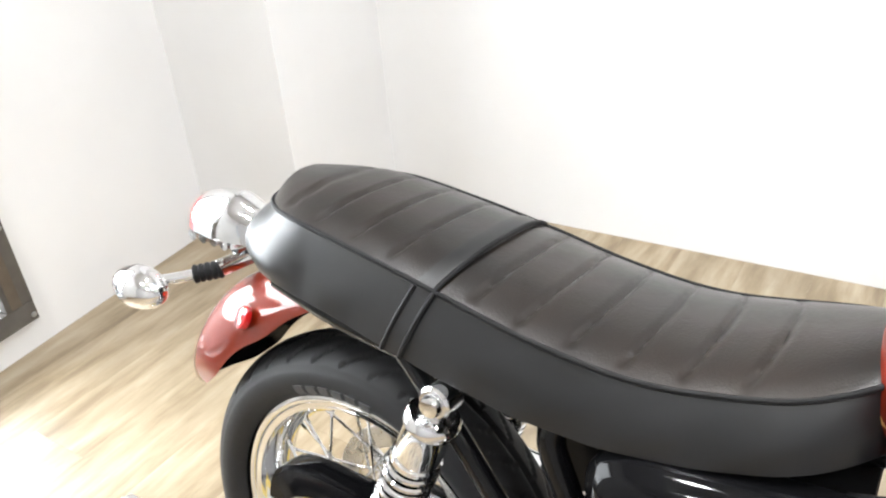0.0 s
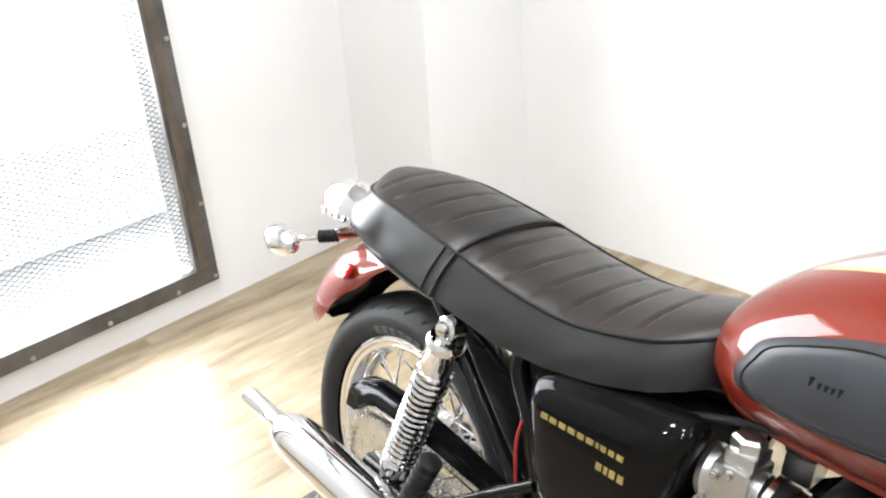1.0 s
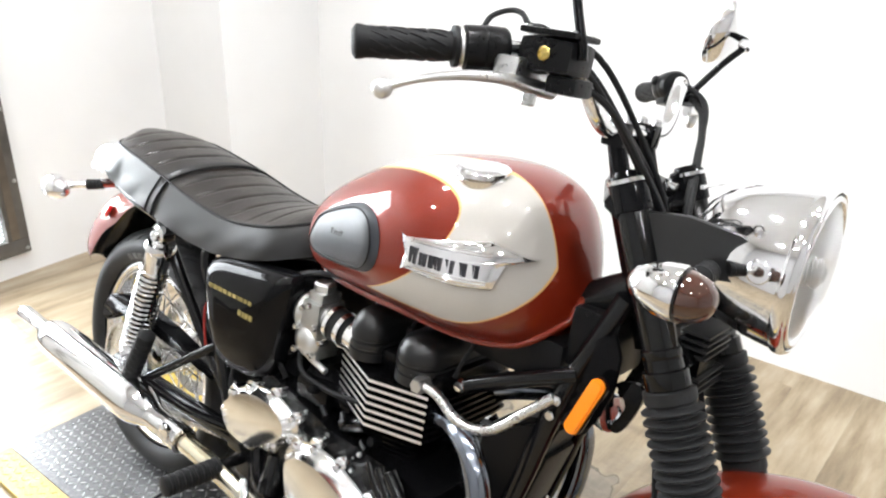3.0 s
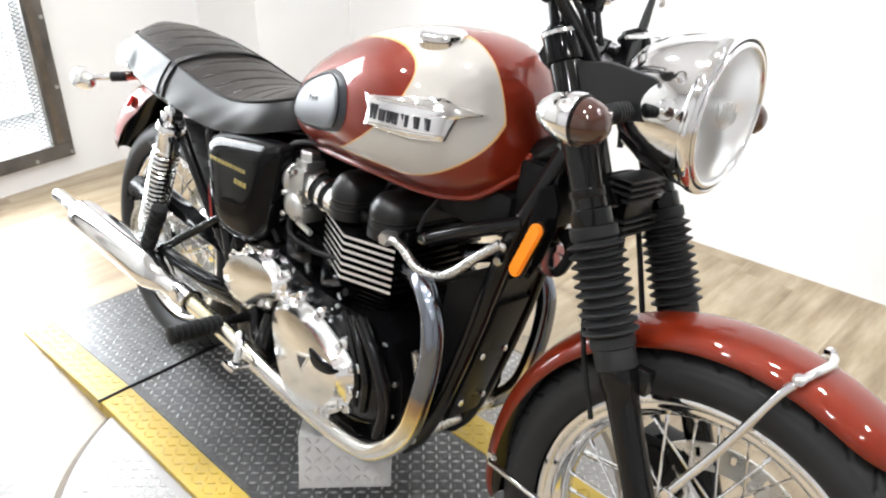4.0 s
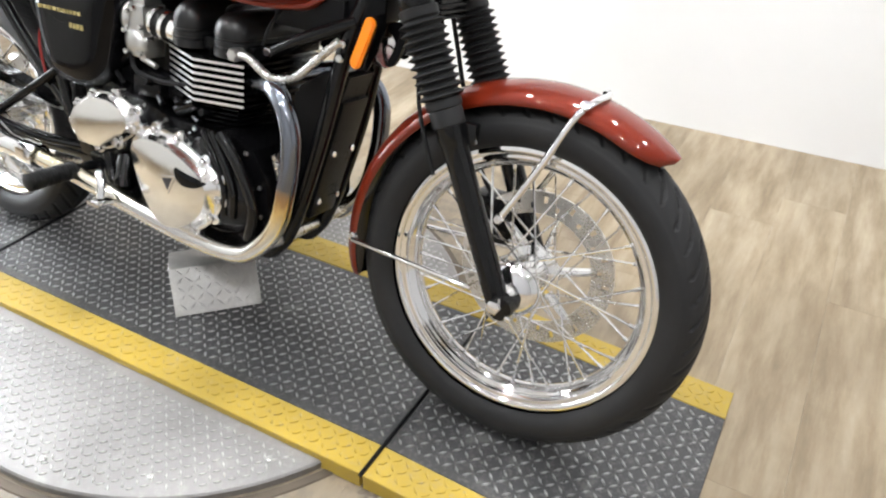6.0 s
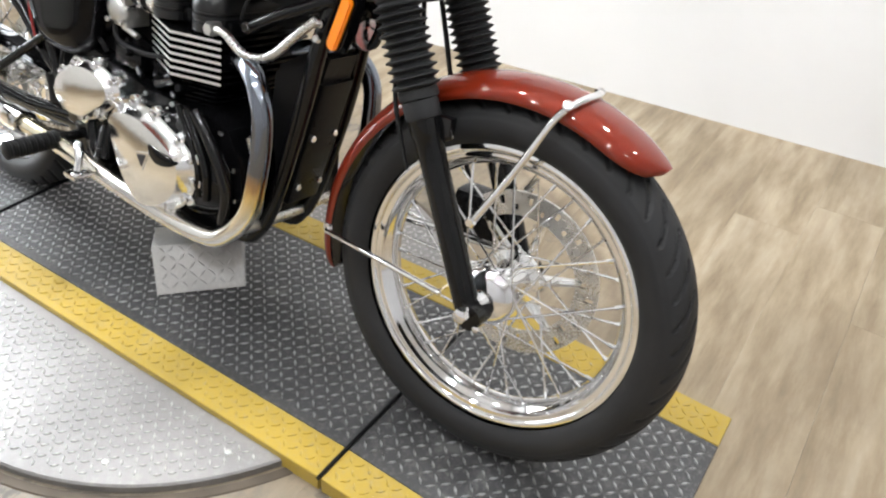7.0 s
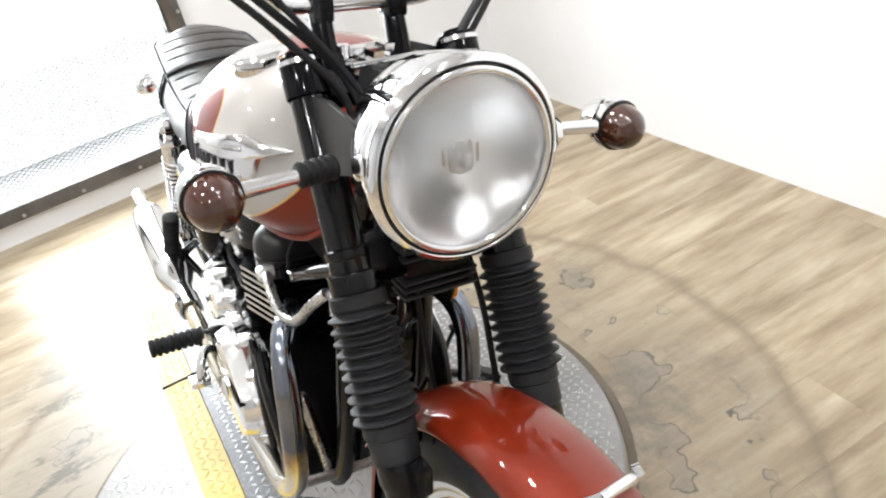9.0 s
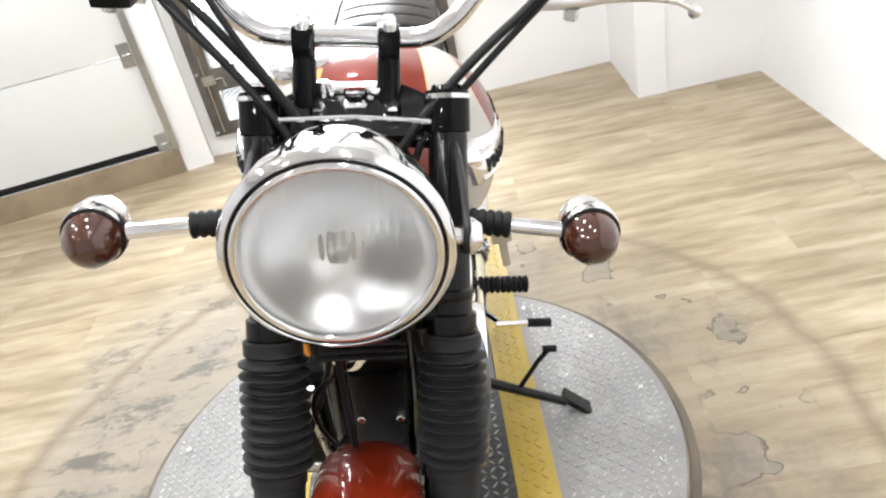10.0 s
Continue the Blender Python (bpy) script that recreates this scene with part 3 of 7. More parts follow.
bm = bmesh.new()
box(bm, (GL - 0.028, 0.001, FLOOR - 0.1), (GL + 0.10, 0.16, CEIL), 0, DM)
tagged(part("door_post", bm, WALL), "white painted post beside the garage door", "post", kind="structure")

# mesh gate across the bright doorway
gate = thing("gate")
tagged(gate, "black-framed wire mesh gate in front of a bright opening", "gate", kind="structure")
s0, s1, g0, g1 = GATE
FW = 0.078


def gate_bar(name, lo, hi):
    bm = bmesh.new()
    box(bm, lo, hi, 0.003, GM)
    return part(name, bm, GATE_IRON, gate)


gate_bar("bottom_rail", (s0, -0.03, g0), (s1, -0.002, g0 + 0.058))
gate_bar("top_rail", (s0, -0.03, g1 - FW), (s1, -0.002, g1))
gate_bar("stile", (s0, -0.031, g0 + 0.059), (s0 + FW, -0.002, g1 - FW - 0.001))
gate_bar("stile", (s1 - FW, -0.031, g0 + 0.059), (s1, -0.002, g1 - FW - 0.001))
for sa in (s0 + 0.032, s1 - FW + 0.014):
    bm = bmesh.new()
    box(bm, (sa, -0.0345, g0 + 0.062), (sa + 0.030, -0.0312, g1 - FW - 0.004), 0.001, GM)
    part("wood_strip", bm, WOOD_DARK, gate, "weathered brown timber strip")
bm = bmesh.new()
for k in range(8):
    for s in (s0 + 0.013, s1 - 0.013):
        lathe([(0, 0.008), (0.002, 0.008), (0.004, 0.005), (0.004, 0)], GM @ Vector((s, -0.031, g0 + 0.018 + k * 0.268)), GM.to_3x3() @ Vector((0, -1, 0)), 10, bm)
for k in range(1, 5):
    lathe([(0, 0.008), (0.002, 0.008), (0.004, 0.005), (0.004, 0)], GM @ Vector((s0 + k * 0.24, -0.031, g0 + 0.015)), GM.to_3x3() @ Vector((0, -1, 0)), 10, bm)
pieces("screw", bm, GALV, gate, "bright screw heads")
# expanded mesh, one sheet of thin strands
verts, faces = [], []
W, H, P = s1 - s0 - 2 * FW + 0.02, g1 - g0 - FW - 0.06, 0.030


def strand(p, q, r=0.0013):
    d = (q - p).normalized()
    side = Vector((-d.z, 0, d.x)) * r
    nrm = Vector((0, 1, 0)) * r
    k = len(verts)
    for e in (p, q):
        for o in (side, nrm, -side, -nrm):
            verts.append(GM @ (e + o))
    for j in range(4):
        faces.append((k + j, k + (j + 1) % 4, k + 4 + (j + 1) % 4, k + 4 + j))


def clip_strand(c, slope):
    """Strand through (c, 0) with that slope, cut to the sheet."""
    pts = []
    for x_, z_ in ((0, -c * slope), (W, (W - c) * slope), (c, 0), (c + H / slope, H)):
        if -1e-6 <= x_ <= W + 1e-6 and -1e-6 <= z_ <= H + 1e-6:
            pts.append((x_, z_))
    pts = sorted(set((round(a_, 5), round(b_, 5)) for a_, b_ in pts))
    if len(pts) >= 2:
        a_, b_ = pts[0], pts[-1]
        o = Vector((s0 + FW - 0.01, -0.010, g0 + 0.05))
        strand(o + Vector((a_[0], 0, a_[1])), o + Vector((b_[0], 0, b_[1])))


SL = 0.55
c = -H / SL
while c < W:
    clip_strand(c, SL)
    c += P
c = 0.0
while c < W + H / SL:
    clip_strand(c, -SL)
    c += P
me = bpy.data.meshes.new("wire_mesh")
me.from_pydata(verts, [], faces)
me.materials.append(GATE_IRON)
ob = new("wire_mesh", me)
ob.parent = gate
tagged(ob, "black diamond wire mesh", kind="stuff")
# latch
bm = bmesh.new()
box(bm, (s0 + FW, -0.034, g0 + 0.20), (s0 + FW + 0.10, -0.012, g0 + 0.30), 0.002, GM)
part("latch_plate", bm, GATE_IRON, gate)
bm = bmesh.new()
box(bm, (s0 + 0.03, -0.05, g0 + 0.235), (s0 + 0.085, -0.033, g0 + 0.275), 0.003, GM)
sweep(bm, [GM @ Vector(p) for p in ((s0 + 0.045, -0.04, g0 + 0.50), (s0 + 0.045, -0.04, g0 + 0.02))], 0.003, 8)
sweep(bm, [GM @ Vector(p) for p in ((s0 + 0.085, -0.042, g0 + 0.255), (s0 + 0.115, -0.042, g0 + 0.255), (s0 + 0.12, -0.042, g0 + 0.215))], 0.004, 8)
part("latch", bm, GALV, gate, "steel drop bolt latch")

# daylight outside the doorway: a plain bright backdrop
def outside(name, strength, z0, z1, label):
    m = bpy.data.materials.new(name)
    m.use_nodes = True
    em = m.node_tree.nodes.new("ShaderNodeEmission")
    em.inputs[0].default_value = (0.91, 0.96, 1.0, 1)
    em.inputs[1].default_value = strength
    m.node_tree.links.new(em.outputs[0], m.node_tree.nodes["Material Output"].inputs[0])
    bm = bmesh.new()
    box(bm, (-0.5, 0.9, z0), (2.4, 0.92, z1), 0, GM)
    tagged(part("backdrop", bm, m), label, "backdrop", kind="structure")


outside("daylight", GATE_POWER / 8, 0.40, 3.2, "overexposed white daylight beyond the doorway")
outside("far ground in daylight", 2.1, -0.14, 0.398, "pale far ground in daylight beyond the doorway")
bm = bmesh.new()
box(bm, (-0.5, 0.125, FLOOR - 0.03), (2.4, 0.895, FLOOR + 0.006), 0, GM)
tagged(part("pavement", bm, CONCRETE), "pale concrete pavement outside the doorway", "pavement", kind="structure")

# ceiling lamps
LAMPS = [(-0.4, -0.9), (-0.4, 0.3), (0.5, -1.7), (0.5, -0.1), (1.35, -0.9), (1.35, 0.3), (2.2, -1.7), (2.05, 0.80), (3.1, -0.9), (3.0, 0.9)]
glow = bpy.data.materials.new("lamp glow")
glow.use_nodes = True
em = glow.node_tree.nodes.new("ShaderNodeEmission")
em.inputs[0].default_value = (0.97, 0.985, 1.0, 1)
em.inputs[1].default_value = 30
glow.node_tree.links.new(em.outputs[0], glow.node_tree.nodes["Material Output"].inputs[0])
for lx, ly in LAMPS:
    lamp = thing("ceiling_lamp", (lx, ly, CEIL - 0.05))
    tagged(lamp, "round white recessed ceiling spotlight, switched on", "ceiling lamp", "ceiling spotlights")
    bm = lathe([(0.05, 0.085), (0.0, 0.085), (-0.012, 0.075), (-0.012, 0.066), (0.01, 0.064), (0.05, 0.064)], (0, 0, 0), (0, 0, 1), 32)
    part("trim_ring", bm, WALL, lamp)
    bm = lathe([(0.0, 0.0), (0.0, 0.06), (0.006, 0.06), (0.006, 0.0)], (0, 0, -0.002), (0, 0, 1), 32)
    part("diffuser", bm, glow, lamp, "glowing diffuser")
    li = bpy.data.lights.new("lamp_light", "AREA")
    li.shape, li.size, li.energy, li.color = "DISK", 0.13, LAMP_POWER, (0.97, 0.985, 1.0)
    lo = new("lamp_light", li)
    lo.matrix_world = pose(lx, ly, CEIL - 0.068, 0, 0, 0)
    lo.parent = lamp
    lo.matrix_world = pose(lx, ly, CEIL - 0.068, 0, 0, 0)

# ---- turntable and tread-plate ramp ----
CX, CY, CR, CZ = 0.695, 0.063, 0.611, -0.016


def lozenges(inside, z_of, pitch=0.0210, length=0.0215, width=0.0064, rise=0.0020):
    """Raised treads of diamond plate, in two crossing directions."""
    vs, fs = [], []
    i0, i1 = int(-1.2 / pitch), int(2.4 / pitch)
    for i in range(i0, i1):
        for j in range(int(-1.2 / pitch), int(1.4 / pitch)):
            x, y = i * pitch, j * pitch
            if not inside(x, y):
                continue
            a = radians(45 if (i + j) % 2 else -45)
            ca, sa = math.cos(a), math.sin(a)
            k = len(vs)
            for px, py, pz in ((-1, 0, 0), (0, -1, 0), (1, 0, 0), (0, 1, 0), (-0.70, 0, 1), (0, -0.6, 1), (0.70, 0, 1), (0, 0.6, 1)):
                lx, ly = px * length / 2, py * width / 2
                wx, wy = x + lx * ca - ly * sa, y + lx * sa + ly * ca
                vs.append((wx, wy, z_of(wx, wy) + pz * rise - (0.0004 if not pz else 0)))
            for q in range(4):
                fs.append((k + q, k + (q + 1) % 4, k + 4 + (q + 1) % 4, k + 4 + q))
            fs.append((k + 4, k + 5, k + 6, k + 7))
    return vs, fs


def treads(name, inside, z_of, material, parent, **kw):
    vs, fs = lozenges(inside, z_of, **kw)
    me = bpy.data.meshes.new(name)
    me.from_pydata(vs, [], fs)
    me.materials.append(material)
    ob = new(name, me)
    ob.parent = parent
    return tagged(ob, "raised diamond treads", kind="stuff")


table = thing("turntable")
tagged(table, "round bare aluminium tread-plate turntable set in the floor", "turntable")
bm = lathe([(-0.05, CR - 0.004), (CZ - 0.004, CR), (CZ, CR - 0.004), (CZ, 0)], (CX, CY, 0), (0, 0, 1), 128)
part("disc", bm, PLATE_ALU, table)
MAT_Y0, MAT_Y1 = -0.232, 0.382
STRIP_R, STRIP_L = 0.080, 0.088
R0, R1, F0, F1 = -0.385, 0.108, 1.322, 1.893
treads("treads", lambda x, y: math.hypot(x - CX, y - CY) < CR - 0.02 and not (MAT_Y0 - 0.01 < y < MAT_Y1 + 0.01), lambda x, y: CZ, TREAD_ALU, table, pitch=0.0185, length=0.0180, width=0.0056)
bm = bmesh.new()
for k in range(16):
    a = k * math.tau / 16 + 0.13
    bolt(bm, (CX + math.cos(a) * (CR - 0.05), CY + math.sin(a) * (CR - 0.05), CZ), (0, 0, 1), 0.007, 0.004)
pieces("screw", bm, STEEL, table, "hex screws")
bm = lathe([(FLOOR - 0.002, CR + 0.004), (FLOOR + 0.003, CR + 0.006), (FLOOR + 0.003, CR + 0.022), (FLOOR - 0.002, CR + 0.026)], (CX, CY, 0), (0, 0, 1), 128)
part("edge_ring", bm, RIM_BROWN, table, "worn brown rim round the disc")


def ramp_z(x, y=0.0):
    if x < R1:
        return FLOOR + 0.006 + (0 - FLOOR - 0.006) * (x - R0) / (R1 - R0)
    if x > F0:
        return FLOOR + 0.006 + (0 - FLOOR - 0.006) * (F1 - x) / (F1 - F0)
    return 0.0


ramp_t = thing("loading_ramp")
tagged(ramp_t, "dark tread-plate loading ramp with yellow painted edges", "ramp")


def slab(x0, x1, y0, y1, name, material, lift=0.0):
    bm = bmesh.new()
    lo = [(x0, y0), (x1, y0), (x1, y1), (x0, y1)]
    a = [bm.verts.new((px, py, min(FLOOR + 0.0005, ramp_z(px) - 0.004))) for px, py in lo]
    b = [bm.verts.new((px, py, ramp_z(px) + lift)) for px, py in lo]
    for k in range(4):
        bm.faces.new((a[k], a[(k + 1) % 4], b[(k + 1) % 4], b[k]))
    bm.faces.new(a[::-1])
    bm.faces.new(b)
    bmesh.ops.bevel(bm, geom=[e for e in bm.edges if all(v in b for v in e.verts)], offset=0.0015, segments=1, affect="EDGES")
    return part(name, bm, material, ramp_t)


for x0, x1 in ((R0, R1 - 0.004), (R1 + 0.004, F0 - 0.004), (F0 + 0.004, F1)):
    slab(x0, x1, MAT_Y0 + STRIP_R, MAT_Y1 - STRIP_L, "deck_plate", PLATE_DARK)
    slab(x0, x1, MAT_Y0, MAT_Y0 + STRIP_R - 0.0005, "edge_strip", PLATE_YELLOW, 0.0004)
    slab(x0, x1, MAT_Y1 - STRIP_L + 0.0005, MAT_Y1, "edge_strip", PLATE_YELLOW, 0.0004)
in_deck = lambda x, y: R0 + 0.02 < x < F1 - 0.02 and abs(x - R1) > 0.016 and abs(x - F0) > 0.016
treads("treads", lambda x, y: in_deck(x, y) and MAT_Y0 + STRIP_R + 0.006 < y < MAT_Y1 - STRIP_L - 0.006, ramp_z, TREAD_DARK, ramp_t)
treads("yellow_treads", lambda x, y: in_deck(x, y) and (MAT_Y0 + 0.006 < y < MAT_Y0 + STRIP_R - 0.006 or MAT_Y1 - STRIP_L + 0.006 < y < MAT_Y1 - 0.006), ramp_z, TREAD_YELLOW, ramp_t)
for hx in (R1, F0):
    bm = bmesh.new()
    rod(bm, (hx, MAT_Y0 - 0.004, 0.0005), (hx, MAT_Y1 + 0.004, 0.0005), 0.0042, 10)
    part("hinge_rod", bm, PLASTIC, ramp_t, "black hinge rod")

# wedge of bare tread plate under the engine
wedge = thing("wedge_block")
tagged(wedge, "bare aluminium tread-plate wedge block on the ramp", "block")
A2, B2 = Vector((0.696, -0.068, 0.001)), Vector((0.834, 0.075, 0.001))
u2 = (B2 - A2).normalized()
n2 = Vector((-u2.y, u2.x, 0))
wl = (B2 - A2).length
WMX = Matrix(((u2.x, n2.x, 0, A2.x), (u2.y, n2.y, 0, A2.y), (0, 0, 1, 0.001), (0, 0, 0, 1)))
bm = prism(bmesh.new(), [(0, 0), (0.16, 0), (0.16, 0.080), (0.055, 0.100)], 0, wl, "x")
bmesh.ops.transform(bm, matrix=WMX, verts=bm.verts)
bmesh.ops.bevel(bm, geom=bm.edges, offset=0.002, segments=1, affect="EDGES")
part("body", bm, TREAD_ALU, wedge)
vs, fs = lozenges(lambda x, y: 0.012 < x < wl - 0.012 and 0.010 < y < 0.106, lambda x, y: 0.0)
slope = Vector((0, 0.055, 0.100)).normalized()
vs = [WMX @ (Vector((v[0], 0, 0)) + slope * v[1] + Vector((0, -slope.z, slope.y)) * v[2]) for v in vs]
me = bpy.data.meshes.new("treads")
me.from_pydata(vs, [], fs)
me.materials.append(TREAD_ALU)
ob = new("treads", me)
ob.parent = wedge
tagged(ob, "raised diamond treads", kind="stuff")

# ---- the motorcycle, built upright with x forward, then leaned onto its stand ----
bike = thing("motorcycle", (0.0, 0.0625, -0.006), (-10.5, 0, -1.7))
tagged(bike, "red and pearl-white twin motorcycle leaning on its side stand", "motorcycle")


def both(build):
    for s in (-1, 1):
        build(s)


def mir(pts, s):
    """Points given for the right side (y negative), flipped for the left when s is 1."""
    return [(p[0], -p[1] if s > 0 else p[1], p[2]) for p in pts]


# -- wheels --
FA, RA = Vector((1.487, 0, 0.333)), Vector((-0.015, 0.012, 0.303))


def tyre_mesh(c, R, half_w, height, rim_r, n_tread, seg=900, rows=56, lean_tread=1.0, depth=0.006):
    bm = bmesh.new()
    grid = []
    Rc = R - height * 0.5
    for i in range(seg):
        th = i * math.tau / seg
        line = []
        for j in range(rows + 1):
            v = -1 + 2 * j / rows
            ph = v * radians(128)
            rr = Rc + height * 0.5 * math.cos(ph)
            y = half_w * math.sin(ph) * (1.0 if abs(ph) < math.pi / 2 else 0.80 + 0.20 * abs(math.sin(ph)))
            cut = 0.0
            av = abs(v)
            if 0.07 < av < 0.44:
                f = (i * n_tread / seg + lean_tread * (av * 4.4 - 2.6 * av * av) + (0.5 if v > 0 else 0)) % 1.0
                if f < 0.12:
                    cut = depth
            if 0.515 < av < 0.54:
                cut = 0.0012
            if av < 0.03 and lean_tread < 0:
                cut = depth
            nr = math.cos(ph)
            rr -= cut * nr
            y -= cut * math.sin(ph)
            line.append(bm.verts.new(c + Vector((rr * math.cos(th), y, rr * math.sin(th)))))
        grid.append(line)
    for i in range(seg):
        a, b = grid[i], grid[(i + 1) % seg]
        for j in range(rows):
            bm.faces.new((a[j], b[j], b[j + 1], a[j + 1]))
    for f in bm.faces:
        f.smooth = True
    return bm


def wheel(name, c, R, half_w, th, rim_r, rim_w, n_tread, disc_side, disc_r, hub_r, hub_w, lean_tread, label):
    hub = part(name, lathe([(-hub_w, 0.012), (-hub_w, hub_r * 0.8), (-hub_w + 0.006, hub_r), (-hub_w + 0.014, hub_r), (-hub_w + 0.02, hub_r * 0.7), (-0.012, hub_r * 0.55),
                            (0.012, hub_r * 0.55), (hub_w - 0.02, hub_r * 0.7), (hub_w - 0.014, hub_r), (hub_w - 0.006, hub_r), (hub_w, hub_r * 0.8), (hub_w, 0.012)], c, (0, 1, 0), 48), POLISHED, bike, label)
    t = part("tyre", tyre_mesh(c, R, half_w, th, rim_r, n_tread, lean_tread=lean_tread), TYRE, hub, "black road tyre with slanted tread grooves", done=True)
    half = [(rim_w, rim_r - 0.002), (rim_w - 0.001, rim_r + 0.003), (rim_w - 0.005, rim_r + 0.004), (rim_w - 0.009, rim_r - 0.001), (rim_w - 0.010, rim_r - 0.010), (rim_w - 0.016, rim_r - 0.013)]
    face = [(rim_w, rim_r - 0.002), (rim_w + 0.0005, rim_r - 0.006), (rim_w - 0.0015, rim_r - 0.0095), (rim_w - 0.0045, rim_r - 0.011), (rim_w - 0.0055, rim_r - 0.0135), (rim_w - 0.0045, rim_r - 0.017), (rim_w - 0.0055, rim_r - 0.0205),
            (rim_w - 0.010, rim_r - 0.0235), (rim_w - 0.013, rim_r - 0.025), (rim_w - 0.0165, rim_r - 0.0290), (0.012, rim_r - 0.0345), (0.005, rim_r - 0.0375), (0, rim_r - 0.038)]
    prof = [(-a_, r_) for a_, r_ in half[::-1]][::-1]
    prof = [(0, rim_r - 0.030)] + half[::-1] + face[1:] + [(-a_, r_) for a_, r_ in face[-2:0:-1]] + [(-a_, r_) for a_, r_ in half]
    part("rim", lathe(prof, c, (0, 1, 0), 160, close=True), CHROME, hub, "polished chrome wire-wheel rim")
    # spokes share one mesh
    sp_r = rim_r - 0.033
    sp_mesh = None
    nip = bmesh.new()
    n = 36
    for k in range(n):
        side = -1 if k % 2 else 1
        lead = 1 if (k // 2) % 2 else -1
        a_r = (k + 0.5) * math.tau / n
        a_h = a_r + lead * radians(62)
        p = Vector((math.cos(a_h) * hub_r * 0.9, side * (hub_w - 0.010), math.sin(a_h) * hub_r * 0.9))
        q = Vector((math.cos(a_r) * sp_r, side * 0.006, math.sin(a_r) * sp_r))
        if sp_mesh is None:
            b = bmesh.new()
            sweep(b, [(0, 0, 0), (0, 0, 1)], 0.0021, 8)
            ob = part("spoke", b, CHROME, hub)
            sp_mesh = ob.data
        else:
            ob = new("spoke", sp_mesh)
            ob.parent = hub
        d = q - p
        ob.matrix_local = Matrix.Translation(c + p) @ d.to_track_quat("Z", "Y").to_matrix().to_4x4() @ Matrix.Diagonal((1, 1, d.length, 1))
        rod(nip, c + q - d.normalized() * 0.014, c + q + d.normalized() * 0.003, 0.0034, 6)
    pieces("nipple", nip, CHROME, hub)
    # brake disc with holes round it
    bm = bmesh.new()
    y = disc_side * (hub_w + 0.004)
    seg, r_in = 96, disc_r * 0.72
    cols = []
    for yy in (y - 0.0025, y + 0.0025):
        cols.append([[bm.verts.new(c + Vector((math.cos(k * math.tau / seg) * r, yy, math.sin(k * math.tau / seg) * r))) for k in range(seg)] for r in (r_in, r_in + 0.008, r_in + 0.02, disc_r - 0.008, disc_r)])
    for side_i, rings in enumerate(cols):
        for ri, (a, b) in enumerate(zip(rings, rings[1:])):
            for k in range(seg):
                if ri in (1, 2) and (k + 3 * ri) % 6 == 0:
                    continue
                bm.faces.new((a[k], a[(k + 1) % seg], b[(k + 1) % seg], b[k]))
    for ri in (0, 4):
        for k in range(seg):
            bm.faces.new((cols[0][ri][k], cols[0][ri][(k + 1) % seg], cols[1][ri][(k + 1) % seg], cols[1][ri][k]))
    part("brake_disc", bm, STEEL, hub, "drilled steel brake disc")
    bm, bolts = bmesh.new(), bmesh.new()
    for k in range(6):
        a = k * math.tau / 6
        p = c + Vector((math.cos(a) * hub_r * 0.6, y, math.sin(a) * hub_r * 0.6))
        q = c + Vector((math.cos(a + 0.25) * (r_in + 0.006), y, math.sin(a + 0.25) * (r_in + 0.006)))
        sweep(bm, [p, q], [0.012, 0.007], 8)
        bolt(bolts, q + Vector((0, disc_side * 0.002 - 0.004, 0)), (0, -1, 0), 0.006, 0.005)
    pieces("carrier_arm", bm, POLISHED, hub)
    part("disc_carrier", lathe([(-0.004, 0.02), (-0.004, hub_r * 0.75), (0.004, hub_r * 0.75), (0.004, 0.02)], c + Vector((0, y, 0)), (0, 1, 0), 40), POLISHED, hub)
    pieces("disc_bolt", bolts, STEEL, hub)
    return hub


wheel("front_wheel", FA, 0.334, 0.054, 0.094, 0.255, 0.037, 44, 1, 0.155, 0.052, 0.058, 1.0, "spoked front wheel with a polished hub")
def sidewall_bars(hub, c, R, half_w, height, spans, r0, r1):
    """Raised marks that follow the right-hand tyre wall, from angle to angle."""
    Rc = R - height * 0.5
    wall = lambda r, h: -(half_w + h) * math.sqrt(max(0.05, 1 - ((r - Rc) / (height * 0.5)) ** 2))
    bm = bmesh.new()
    for a0, a1 in spans:
        ring = []
        for k in range(4):
            t = radians(a0 + (a1 - a0) * k / 3)
            ring.append([bm.verts.new(c + Vector((r * math.cos(t), wall(r, h), r * math.sin(t)))) for r, h in ((r0, -0.003), (r0, 0.0026), ((r0 + r1) / 2, 0.0026), (r1, 0.0022), (r1, -0.003))])
        for p, q in zip(ring, ring[1:]):
            for j in range(4):
                bm.faces.new((p[j], p[j + 1], q[j + 1], q[j]))
        bm.faces.new(ring[0][::-1])
        bm.faces.new(ring[-1])
    pieces("raised_bar", bm, TYRE_MARK, hub, "paler raised mark on the tyre wall")


rw = wheel("rear_wheel", RA, 0.309, 0.062, 0.096, 0.228, 0.044, 36, 1, 0.128, 0.06, 0.062, -1.0, "spoked rear wheel with a polished hub")
sidewall_bars(rw, RA, 0.309, 0.062, 0.096, [(114, 110), (108.5, 104.5), (103, 99), (97.5, 93.5), (92, 88), (86.5, 82.5)], 0.238, 0.254)
